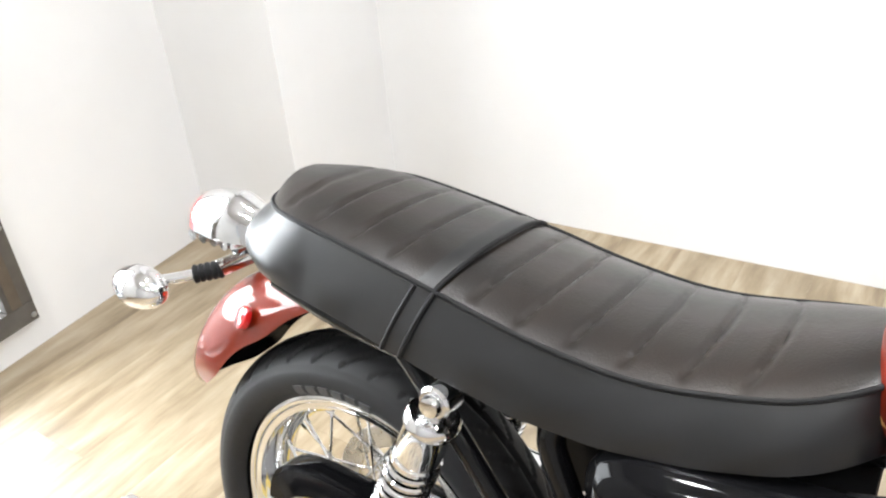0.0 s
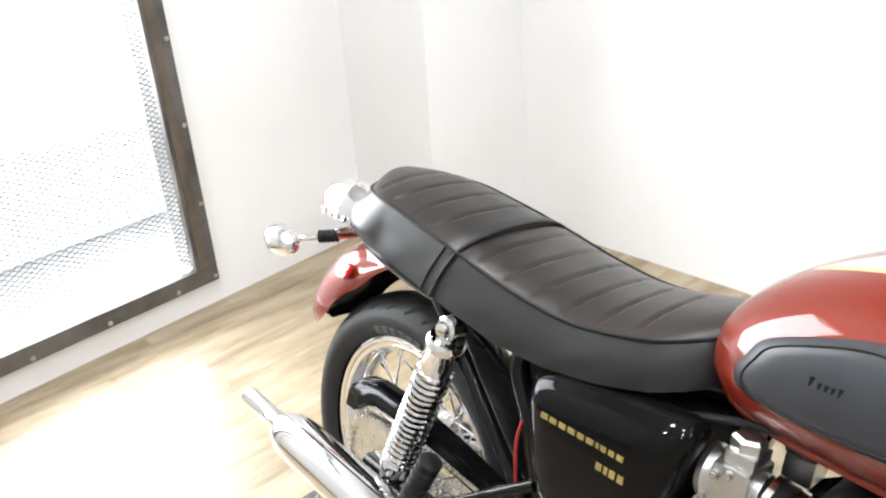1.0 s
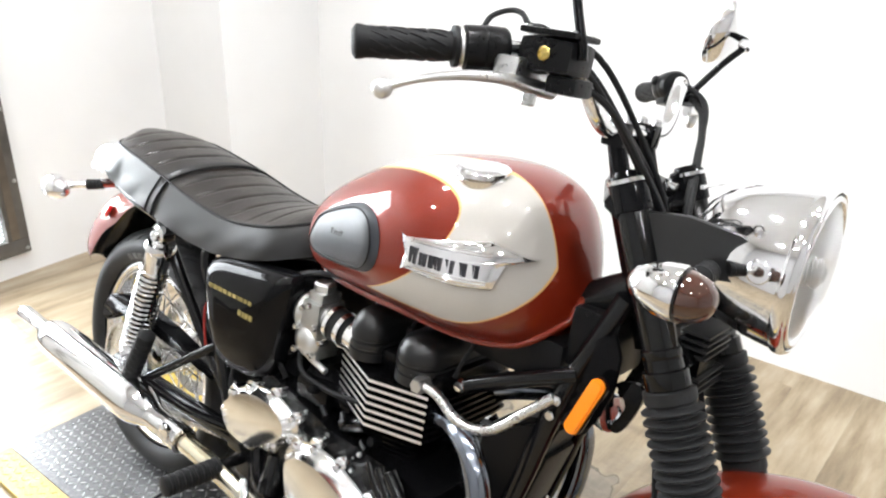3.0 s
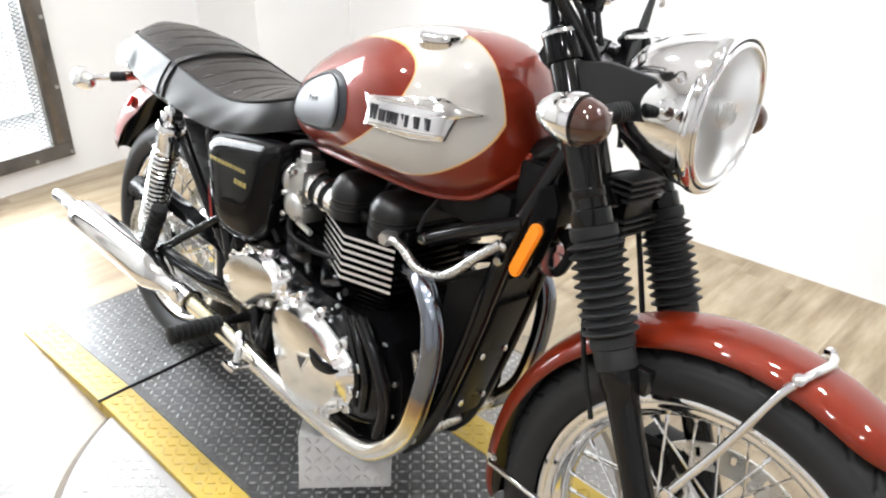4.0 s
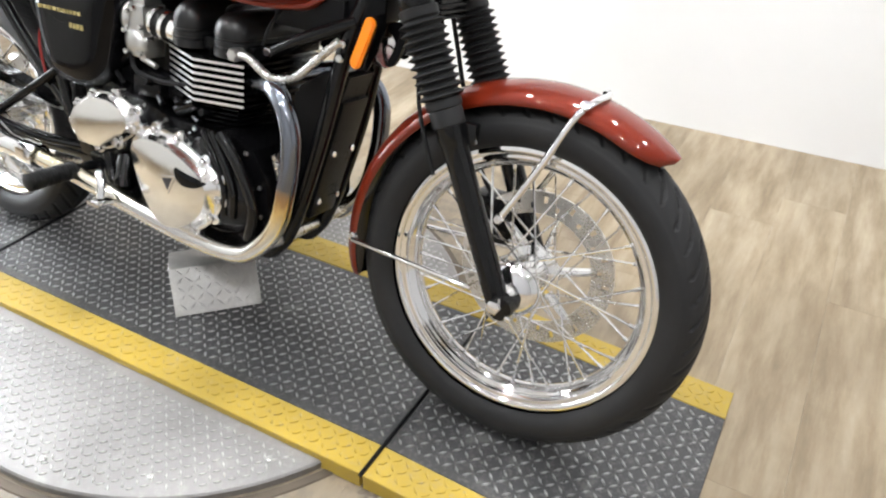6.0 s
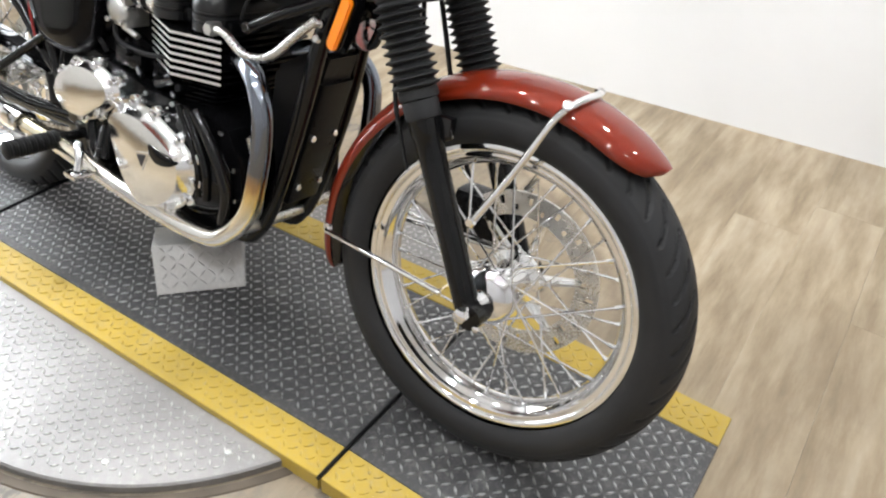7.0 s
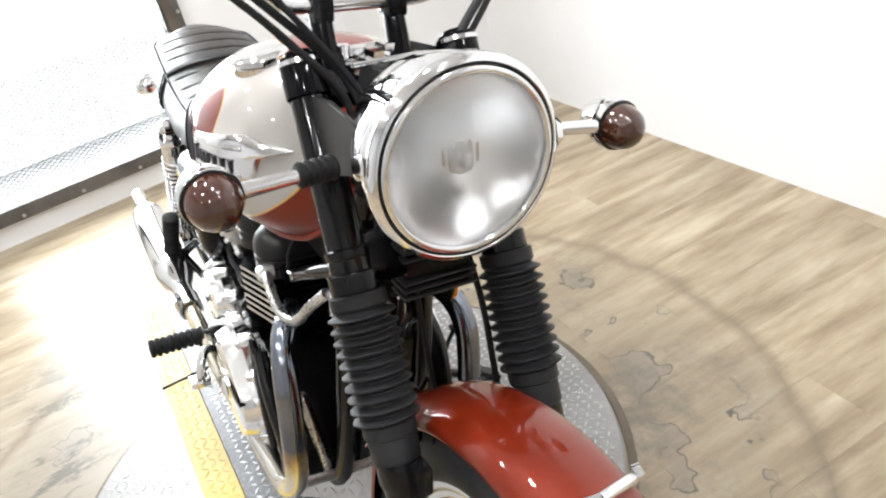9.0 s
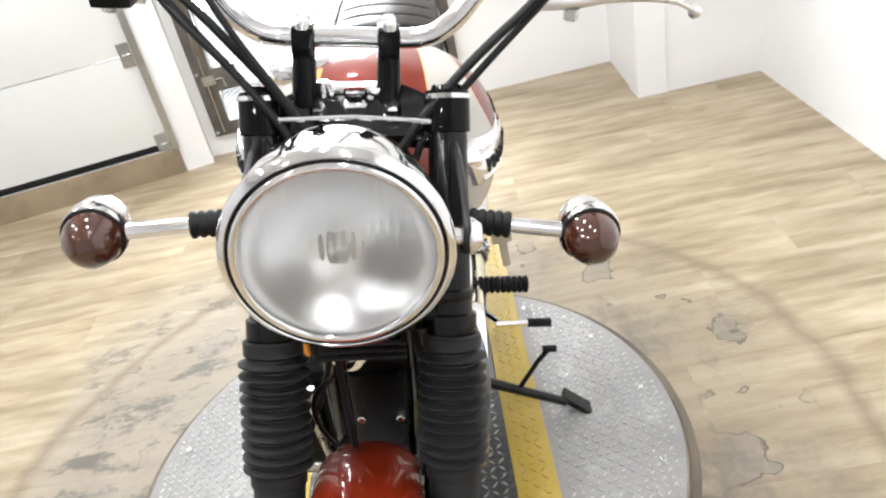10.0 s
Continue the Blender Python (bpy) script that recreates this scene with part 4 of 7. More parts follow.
# axle through the front wheel
bm = bmesh.new()
rod(bm, FA + Vector((0, -0.128, 0)), FA + Vector((0, 0.128, 0)), 0.010, 16)
lathe([(0, 0.013), (0.012, 0.013), (0.014, 0.010), (0.014, 0.0)], FA + Vector((0, -0.132, 0)), (0, -1, 0), 6, bm)
part("front_axle", bm, CHROME, bike)
bm = lathe([(-0.073, 0.018), (-0.069, 0.036), (-0.062, 0.048), (-0.054, 0.052), (-0.048, 0.050), (-0.046, 0.040)], FA, (0, 1, 0), 40)
lathe([(-0.098, 0.016), (-0.078, 0.020), (-0.074, 0.016)], FA, (0, 1, 0), 30, bm)
part("speedo_drive", bm, CHROME, bike)
# rear sprocket and chain on the right
bm = lathe([(-0.110, 0.03), (-0.110, 0.092), (-0.105, 0.092), (-0.105, 0.03)], RA, (0, 1, 0), 44)
part("sprocket", bm, STEEL, bike)
SPK = Vector((0.60, 0, 0.352))
loop = []
for k in range(15):
    a = radians(90 + 180 * k / 14)
    loop.append(RA + Vector((math.cos(a) * 0.092, -0.1075, math.sin(a) * 0.092)))
for k in range(9):
    a = radians(270 + 180 * k / 8)
    loop.append(SPK + Vector((math.cos(a) * 0.042, -0.0500, math.sin(a) * 0.042)))
dense = []
for a, b in zip(loop, loop[1:] + loop[:1]):
    m = max(1, round((b - a).length / 0.0078))
    dense += [a.lerp(b, k / m) for k in range(m)]
bm = bmesh.new()
for k in range(0, len(dense), 1):
    a, b = dense[k], dense[(k + 1) % len(dense)]
    d = (b - a)
    if d.length < 1e-4:
        continue
    mm = Matrix.Translation((a + b) / 2) @ d.to_track_quat("X", "Z").to_matrix().to_4x4()
    w = 0.0075 if k % 2 else 0.0055
    box(bm, (-0.0062, -w, -0.0045), (0.0062, w, 0.0045), 0, mm)
tagged(part("chain", bm, STEEL, bike), "greasy steel drive chain", kind="stuff")

# -- frame --
bm = tube([(1.105, 0, 1.0), (1.195, 0, 0.80)], 0.030, 20, 2)
part("head_tube", bm, BLACK, bike)
for s in (-1, 1):
    tubes = [
        ([(1.155, -0.035, 0.86), (1.10, -0.055, 0.70), (1.064, -0.062, 0.54), (1.032, -0.062, 0.42), (1.000, -0.062, 0.32), (0.962, -0.062, 0.250), (0.90, -0.065, 0.222), (0.62, -0.075, 0.222), (0.50, -0.085, 0.24), (0.44, -0.09, 0.32)], 0.0165),
        ([(0.43, -0.10, 0.30), (0.385, -0.105, 0.42), (0.335, -0.11, 0.58), (0.300, -0.11, 0.67), (0.35, -0.09, 0.70), (0.58, -0.05, 0.735)], 0.0150),
        ([(0.40, -0.10, 0.38), (0.27, -0.11, 0.53), (0.18, -0.115, 0.64), (0.10, -0.10, 0.70)], 0.0125),
        ([(0.42, -0.09, 0.685), (0.17, -0.10, 0.690), (0.02, -0.10, 0.702), (-0.10, -0.085, 0.715)], 0.0125),
    ]
    for ctrl, r in tubes:
        part("frame_tube", tube(mir(ctrl, s), r, 14, 6), BLACK, bike)
    # stay tube from the head down to the cylinder head
    bm = tube(mir([(1.118, -0.058, 0.738), (1.035, -0.076, 0.700), (0.952, -0.083, 0.656)], s), 0.0130, 14, 5)
    lathe([(0, 0.011), (0.014, 0.011), (0.017, 0.008), (0.017, 0)], mir([(0.952, -0.083, 0.656)], s)[0], (-0.85, 0.06 * s, -0.5), 6, bm)
    part("head_stay", bm, BLACK, bike)
    bm = bmesh.new()
    bolt(bm, mir([(0.946, -0.084, 0.655)], s)[0], (0, s, 0), 0.010, 0.014)
    bolt(bm, mir([(1.106, -0.078, 0.699)], s)[0], (0, s, 0), 0.008, 0.008)
    bolt(bm, mir([(1.100, -0.078, 0.673)], s)[0], (0, s, 0), 0.008, 0.008)
    pieces("frame_bolt", bm, CHROME, bike)
bm = bmesh.new()
box(bm, (1.030, -0.042, 0.31), (1.050, 0.042, 0.58), 0.008, Matrix.Translation((1.07, 0, 0.43)) @ Matrix.Rotation(radians(15), 4, "Y") @ Matrix.Translation((-1.07, 0, -0.43)))
oil = part("oil_cooler", bm, PLASTIC, bike, "slim black cover between the downtubes")
bm = bmesh.new()
for s in (-1, 1):
    for zz in (0.47, 0.36):
        bolt(bm, (1.0495 + (zz - 0.43) * 0.27, s * 0.03, zz), (1, 0, 0), 0.007, 0.006)
pieces("cooler_bolt", bm, CHROME, oil)
# swing arm and chain guard
both(lambda s: part("swingarm", tube(mir([(0.47, -0.10, 0.322), (0.25, -0.107, 0.313), (-0.035, -0.107, 0.303)], s), 0.020, 14, 4), BLACK, bike))
bm = bmesh.new()
pts = [(-0.118, 0.385), (-0.108, 0.43), (-0.073, 0.46), (-0.023, 0.470), (0.047, 0.465), (0.18, 0.447), (0.34, 0.42), (0.34, 0.405), (0.18, 0.424), (0.047, 0.433), (-0.023, 0.435), (-0.063, 0.42), (-0.085, 0.385)]
prism(bm, pts, -0.112, -0.072, "y")
bmesh.ops.bevel(bm, geom=bm.edges, offset=0.006, segments=2, affect="EDGES")
part("chain_guard", bm, BLACK_GLOSS, bike, "black chain guard")

# -- rear shocks --
def shock(s):
    a, b = Vector(mir([(0.188, -0.142, 0.682)], s)[0]), Vector(mir([(0.076, -0.142, 0.350)], s)[0])
    d = (b - a).normalized()
    L = (b - a).length
    body = part("shock_absorber", lathe([(0.012, 0.008), (0.016, 0.013), (0.024, 0.014), (0.026, 0.018), (0.022, 0.0285), (0.026, 0.0315), (0.036, 0.0315), (0.039, 0.0290), (0.042, 0.0270), (0.086, 0.0270), (0.088, 0.0295), (0.094, 0.0295), (0.096, 0.018), (0.11, 0.018), (L - 0.06, 0.018), (L - 0.05, 0.030), (L - 0.03, 0.030), (L - 0.02, 0.014)], a, d, 32), CHROME, bike, "chrome twin-shock with exposed spring")
    ctrl = []
    turns, n = 15.5, 340
    fa, fb = frame_of(d)
    for k in range(n + 1):
        t = k / n
        ang = t * turns * math.tau
        ctrl.append(a + d * (0.098 + t * (L - 0.155)) + (fa * math.cos(ang) + fb * math.sin(ang)) * 0.0272)
    part("damper", lathe([(0.096, 0.0188), (L - 0.062, 0.0188)], a, d, 28), BLACK, body, "black damper tube")
    part("spring", sweep(bmesh.new(), ctrl, 0.0037, 8), CHROME, body, "chrome coil spring")
    part("eye", lathe([(-0.016, 0.008), (-0.016, 0.016), (-0.013, 0.019), (0.013, 0.019), (0.016, 0.016), (0.016, 0.008)], a, (0, 1, 0), 24), CHROME, body)
    part("mount_nut", lathe([(0.012, 0.013), (0.018, 0.013), (0.024, 0.011), (0.026, 0.0)], a, (0, s, 0), 12), CHROME, body)
    part("eye", lathe([(-0.016, 0.008), (-0.016, 0.018), (0.016, 0.018), (0.016, 0.008)], b, (0, 1, 0), 24), CHROME, body)


both(shock)

# -- seat --
SX = [-0.165, -0.050, 0.068, 0.173, 0.279, 0.384, 0.490, 0.574, 0.632]
SW = [0.112, 0.114, 0.120, 0.124, 0.124, 0.121, 0.114, 0.105, 0.095]
SZ = [0.810, 0.816, 0.803, 0.786, 0.768, 0.762, 0.781, 0.808, 0.828]
SB = [0.742, 0.737, 0.722, 0.706, 0.694, 0.698, 0.720, 0.747, 0.765]
X0, X1, TAIL = -0.142, 0.595, 0.126


def seat_sec(x):
    end = 1.0
    if x < X0 + TAIL:
        q = (X0 + TAIL - x) / TAIL
        end = (max(0.0, 1 - q ** 2.15)) ** 0.5
    if x > 0.479:
        end = math.sqrt(max(0.0, 1 - ((x - 0.479) / 0.1165) ** 2.3))
    return spl(SX, SW, x) * max(end, 0.01), spl(SX, SZ, x), spl(SX, SB, x)


def groove(x, yy):
    """Depth of the cross ribs on the seat top."""
    g = 0.0
    if abs(yy) < 0.93 and -0.09 < x < 0.52:
        xs = x + 0.016 * yy * yy
        f = (xs / 0.0535) % 1.0
        dd = min(f, 1 - f) * 0.0535
        g = 0.0042 * math.exp(-(dd / 0.0032) ** 2) * min(1.0, (0.93 - abs(yy)) * 9)
    return g


def seat_top_z(x, yy):
    w, ze, zb = seat_sec(x)
    return ze + 0.027 * (1 - abs(yy) ** 2.4) * min(1, w / 0.06)


def stations(n):
    out = []
    for k in range(29):
        out.append(X0 + TAIL * (1 - math.cos(k / 28 * math.pi / 2)))
    for k in range(1, n + 1):
        out.append(X0 + TAIL + (X1 - X0 - TAIL) * k / n)
    return out


bm = bmesh.new()
C = 25
rows = []
for x in stations(170):
    w, ze, zb = seat_sec(x)
    rows.append([bm.verts.new((x, w * v, seat_top_z(x, v) - groove(x, v))) for v in (-1 + j / C for j in range(C * 2 + 1))])
for a, b in zip(rows, rows[1:]):
    for j in range(C * 2):
        bm.faces.new((a[j], b[j], b[j + 1], a[j + 1]))
seat = part("seat", bm, SEAT_TOP, bike, "long dual seat with ribbed brown-black top", 60)


def skirt(x, q):
    """A point of the right-hand skirt: q 0 at the piping, 1 at the hem, which stands further out and back."""
    w, ze, zb = seat_sec(x)
    k = 1 - min(1.0, (x - X0) / TAIL)
    out = 0.004 * q + (0.014 + 0.028 * k) * math.sin(min(1.0, q * 1.30) * math.pi / 2) - 0.018 * k * max(0.0, q - 0.75) * 4 + 0.0008 * math.sin(x * 70 + q * 8) * q
    ang = math.acos(min(1.0, k))
    dx, dy = -math.cos(ang), math.sin(ang) if x < X0 + TAIL else 1.0
    if x >= X0 + TAIL:
        dx = 0.0
    return (x + dx * out, -(w + dy * out), ze - 0.001 + (zb - ze) * q)


bm = bmesh.new()
LV = 9
line = stations(60)
loop_r = [[skirt(x, q / LV) for q in range(LV + 1)] for x in line]
loop_l = [[(p[0], -p[1], p[2]) for p in col] for col in loop_r]
cols = [[bm.verts.new(p) for p in col] for col in loop_r[::-1] + loop_l]
for a, b in zip(cols, cols[1:]):
    for j in range(LV):
        bm.faces.new((a[j], b[j], b[j + 1], a[j + 1]))
n_h = len(line)
for k in range(n_h - 1):
    bm.faces.new((cols[n_h - 1 - k][LV], cols[n_h - 2 - k][LV], cols[n_h + 1 + k][LV], cols[n_h + k][LV]))
for j in range(LV):
    bm.faces.new((cols[0][j], cols[0][j + 1], cols[-1][j + 1], cols[-1][j]))
part("side_panel_vinyl", bm, SEAT_SIDE, seat, "smooth black vinyl seat skirt", 70)
line_r = [(x, -seat_sec(x)[0] - 0.0005, seat_sec(x)[1] + 0.001) for x in stations(70)]
line_l = [(x, -y, z) for x, y, z in line_r]
part("piping", sweep(bmesh.new(), line_r[::-1] + line_l[1:], 0.0028, 8), RUBBER, seat, "black piping round the seat top")
# strap across the seat
def strap_line(x, lift):
    pts = []
    for k in range(10):
        q = 1 - k / 9
        p = skirt(x - 0.030 * q, q)
        pts.append((p[0], p[1] - lift, p[2]))
    w = seat_sec(x)[0]
    top = [(x + 0.014 * (1 - v * v), w * v, seat_top_z(x, v) + lift) for v in (-0.96 + 1.92 * j / 24 for j in range(25))]
    return pts + top + [(p[0], -p[1], p[2]) for p in pts[::-1]]


a, b = strap_line(0.140, 0.0022), strap_line(0.163, 0.0022)
a2, b2 = strap_line(0.139, -0.003), strap_line(0.164, -0.003)
bm = bmesh.new()
va, vb, va2, vb2 = ([bm.verts.new(p) for p in l] for l in (a, b, a2, b2))
for k in range(len(a) - 1):
    bm.faces.new((va[k], vb[k], vb[k + 1], va[k + 1]))
    bm.faces.new((va[k], va[k + 1], va2[k + 1], va2[k]))
    bm.faces.new((vb[k + 1], vb[k], vb2[k], vb2[k + 1]))
part("strap", bm, SEAT_SIDE, seat, "black strap across the seat", 70)
part("strap_piping", sweep(bmesh.new(), b, 0.0030, 8), RUBBER, seat)
both(lambda s: part("strap_piping", sweep(bmesh.new(), mir(a[:10], s), 0.0030, 8), RUBBER, seat))

# -- fuel tank --
TX = [0.542, 0.618, 0.7305, 0.832, 0.934, 1.0055, 1.051, 1.087]
TB = [0.744, 0.722, 0.720, 0.726, 0.7245, 0.727, 0.735, 0.762]
TT = [0.8474, 0.901, 0.9596, 0.9874, 0.9944, 0.9785, 0.9463, 0.9074]
TW = [0.101, 0.131, 0.162, 0.1845, 0.178, 0.150, 0.106, 0.062]
TN = 2.35


def tank_sec(x):
    u = (x - 0.5395) / (1.0890 - 0.5395)
    e = math.sqrt(max(0.0, 1 - abs(2 * min(max(u, 0), 1) - 1) ** (9 if u < 0.5 else 7)))
    zb, zt, w = spl(TX, TB, x), spl(TX, TT, x), spl(TX, TW, x)
    zm = zb + 0.44 * (zt - zb)
    return zm, (zt - zm) * e, (zm - zb) * e, w * e


def tank_y(x, z):
    """Half width of the tank at that place in its side view."""
    zm, hu, hl, w = tank_sec(x)
    h = hu if z > zm else hl
    s = min(0.999, abs(z - zm) / max(h, 1e-4))
    return w * (1 - s ** TN) ** (1 / TN)


def tank_z(x, y):
    zm, hu, hl, w = tank_sec(x)
    return zm + hu * (1 - min(0.999, abs(y) / max(w, 1e-4)) ** TN) ** (1 / TN)


bm = bmesh.new()
rings, NX, NT = [], 110, 96
for i in range(NX + 1):
    u = 0.5 - 0.5 * math.cos(math.pi * i / NX)
    x = 0.5400 + (1.0885 - 0.5400) * u
    zm, hu, hl, w = tank_sec(x)
    ring = []
    for k in range(NT):
        a = k * math.tau / NT
        c, s = math.cos(a), math.sin(a)
        ring.append(bm.verts.new((x, math.copysign(abs(c) ** (2 / TN), c) * w, zm + (hu if s > 0 else hl) * math.copysign(abs(s) ** (2 / TN), s))))
    rings.append(ring)
for r, q in zip(rings, rings[1:]):
    for k in range(NT):
        bm.faces.new((r[k], r[(k + 1) % NT], q[(k + 1) % NT], q[k]))
bm.faces.new(rings[0][::-1])
bm.faces.new(rings[-1])
tank = part("fuel_tank", bm, TANK_PAINT, bike, "glossy fuel tank, red with pearl-white scallops and gold lines", 60)
# seam flange under the tank
flange = []
for k in range(70):
    x = 0.566 + 0.509 * k / 50 if k < 50 else 1.075 + 0.0105 * (k - 49) / 20
    a = radians(-54 if k < 46 else -54 + 76 * (k - 45) / 24)
    zm, hu, hl, w = tank_sec(x)
    up = math.copysign(abs(math.sin(a)) ** (2 / TN), a)
    flange.append((x + 0.002 * (k > 49), -abs(math.cos(a)) ** (2 / TN) * w - 0.002, zm + (hu if a > 0 else hl) * up - 0.001))
both(lambda s: part("seam", sweep(bmesh.new(), mir(flange, s), 0.0058, 10), RED_PAINT, tank, "rounded seam flange"))
# filler cap
cx, cy = 0.920, -0.087
cz = tank_z(cx, cy)
nrm = Vector((-0.02, -0.12, 1)).normalized()
part("filler_cap", lathe([(-0.014, 0.039), (-0.002, 0.041), (0.000, 0.036), (0.002, 0.036), (0.003, 0.041), (0.008, 0.041), (0.011, 0.038), (0.013, 0.028), (0.014, 0.0)], (cx, cy, cz - 0.003), nrm, 48), CHROME, tank, "round chrome filler cap")


def on_tank(outline, lift, edge, s, rings=6):
    """A pad that follows the tank's side."""
    def h(x, z, f):
        return tank_y(x, z) + lift * (1 - max(0.0, f - 0.86) / 0.14 * (1 - edge))
    return dome(outline, h, s, 0.0, 0.0, rings)


def knee(s):
    o = loop2([(0.610, 0.795), (0.622, 0.828), (0.645, 0.855), (0.728, 0.892), (0.776, 0.900), (0.815, 0.884), (0.828, 0.843), (0.802, 0.806), (0.712, 0.787), (0.640, 0.782)], 5)
    bm = on_tank(o, 0.008, 0.15, s)
    bmesh.ops.delete(bm, geom=bm.verts[:len(o)], context="VERTS")
    pad = part("knee_pad", bm, KNEE, tank, "black rubber knee pad with a raised rim", 60)
    cxx, czz = 0.720, 0.842
    inner = [(cxx + (p[0] - cxx) * 0.86, -tank_y(cxx + (p[0] - cxx) * 0.86, czz + (p[1] - czz) * 0.86) - 0.0078, czz + (p[1] - czz) * 0.86) for p in o]
    part("rim_line", sweep(bmesh.new(), mir(inner + inner[:1], s), 0.0014, 6), RUBBER, pad)
    bm = bmesh.new()
    for k, (x0, wd, hh) in enumerate(((-0.020, 0.007, 0.010), (-0.011, 0.005, 0.007), (-0.004, 0.005, 0.007), (0.003, 0.005, 0.007), (0.010, 0.007, 0.009))):
        xx = 0.720 + x0
        zz = 0.836 + k * 0.001
        yy = tank_y(xx, zz) + 0.0075
        box(bm, (xx, s * yy - 0.001, zz), (xx + wd, s * yy + 0.001, zz + hh))
    pieces("raised_mark", bm, RUBBER, pad)


both(knee)


def badge(s):
    o = [(0.860, 0.890), (0.868, 0.886), (0.91, 0.893), (0.955, 0.902), (0.990, 0.908), (1.036, 0.889), (1.024, 0.885), (1.012, 0.880), (1.004, 0.845), (0.96, 0.840), (0.92, 0.840), (0.880, 0.843), (0.870, 0.840), (0.875, 0.864)]
    dense_o = []
    for a, b in zip(o, o[1:] + o[:1]):
        dense_o += [(a[0] + (b[0] - a[0]) * k / 4, a[1] + (b[1] - a[1]) * k / 4) for k in range(4)]
    bm = on_tank(dense_o, 0.007, 0.35, s, 5)
    ob = part("badge", bm, CHROME, tank, "chrome winged badge with a dark mark", 30)
    bm = bmesh.new()
    x = 0.886
    for wd, hh in ((0.015, 0.023), (0.013, 0.018), (0.006, 0.018), (0.013, 0.018), (0.017, 0.018), (0.012, 0.018), (0.013, 0.018)):
        zz = 0.855 + (x - 0.886) * 0.03
        yy = tank_y(x + wd / 2, zz + hh / 2) + 0.0066
        for q in (0.0, wd * 0.52):
            box(bm, (x + q, s * yy - 0.0018, zz), (x + q + 0.0052, s * yy + 0.0018, zz + hh), 0)
        x += wd + 0.0025
    pieces("badge_bar", bm, BADGE_INK, ob)
    for z0 in (0.8450, 0.8490, 0.8845, 0.8885):
        line = [(xx, -tank_y(xx, z0) - 0.0062, z0 + (xx - 0.882) * 0.05) for xx in [0.884 + 0.114 * k / 16 for k in range(17)]]
        part("ridge", sweep(bmesh.new(), mir(line, s), 0.0013, 6), CHROME, ob)


both(badge)

# -- side panels --
def side_panel(s):
    o = loop2([(0.350, 0.668), (0.376, 0.692), (0.45, 0.706), (0.555, 0.719), (0.592, 0.714), (0.592, 0.675), (0.579, 0.605), (0.561, 0.533), (0.530, 0.503), (0.470, 0.489), (0.405, 0.500), (0.372, 0.545), (0.356, 0.612)], 5)

    def h(x, z, f):
        return 0.030 * (1 - f ** 9) - 0.004 * f * f
    body = part("side_panel", dome(o, h, s, 0.140, 0.03, 9), BLACK_GLOSS, bike, "glossy black side panel with gold writing bars", 50)
    bm = bmesh.new()
    x = 0.396
    for k, wd in enumerate((0.013, 0.013, 0.013, 0.013, 0.012, 0.013, 0.005, 0.010, 0.010, 0.011)):
        zz = 0.646 + (x - 0.396) * 0.03
        box(bm, (x, s * 0.1695 - 0.0012, zz), (x + wd * 0.82, s * 0.1695 + 0.0012, zz + 0.0072))
        x += wd + 0.002
    x = 0.490
    for wd in (0.010, 0.006, 0.010, 0.010):
        box(bm, (x, s * 0.1698 - 0.0012, 0.6215), (x + wd * 0.8, s * 0.1698 + 0.0012, 0.6315))
        x += wd + 0.002
    pieces("gold_bar", bm, GOLD, body)


both(side_panel)
# battery box and dark filling behind the panels
bm = bmesh.new()
box(bm, (0.36, -0.100, 0.49), (0.58, 0.100, 0.705), 0.012)
box(bm, (0.28, -0.07, 0.58), (0.36, 0.07, 0.69), 0.008)
part("air_box", bm, PLASTIC, bike)
part("brake_hose", tube([(0.330, -0.124, 0.590), (0.327, -0.128, 0.56), (0.329, -0.127, 0.52), (0.335, -0.124, 0.475)], 0.0026, 8), RED_WIRE, bike, "red hose beside the side panel")

# -- engine --
bm = bmesh.new()
case = [(0.50, 0.30), (0.53, 0.245), (0.62, 0.235), (0.90, 0.235), (0.97, 0.26), (0.995, 0.33), (0.985, 0.42), (0.95, 0.47), (0.88, 0.485), (0.72, 0.485), (0.66, 0.50), (0.56, 0.52), (0.51, 0.49), (0.49, 0.40)]
prism(bm, case, -0.135, 0.135, "y")
bmesh.ops.bevel(bm, geom=[e for e in bm.edges if e.calc_face_angle(0) > 0.5], offset=0.014, segments=3, affect="EDGES")
engine = part("crankcase", bm, BLACK_CAST, bike, "black parallel-twin crankcase")
for s in (-1, 1):
    bm = bmesh.new()
    o = loop2([(0.80, 0.30), (0.86, 0.27), (0.94, 0.30), (0.965, 0.36), (0.94, 0.42), (0.87, 0.455), (0.80, 0.46), (0.76, 0.40)], 4)
    dome(o, lambda x, z, f: 0.028 * (1 - f ** 4), s, 0.135, 0.02, 6, bm=bm)
    sweep(bm, curve_pts(mir([(0.88, -0.15, 0.49), (0.93, -0.155, 0.44), (0.965, -0.15, 0.36), (0.955, -0.148, 0.29)], s), 6), 0.012, 12)
    for off, r in ((-0.026, 0.0085), (-0.048, 0.0070)):
        sweep(bm, curve_pts(mir([(0.885 + off, -0.152, 0.488), (0.925 + off, -0.160, 0.440), (0.950 + off, -0.162, 0.385), (0.948 + off, -0.160, 0.330)], s), 6), r, 12)
    part("case_cover", bm, BLACK, engine, "", 50)

# barrels and head: plan outline with chamfered corners
def plan(g):
    right = [(0.676 - g, -0.058), (0.696 - g, -0.092 - g), (0.806, -0.141 - g), (0.900 + g, -0.110 - g * 0.5), (0.906 + g, -0.070)]
    return right + [(a_, -b_) for a_, b_ in right[::-1]]


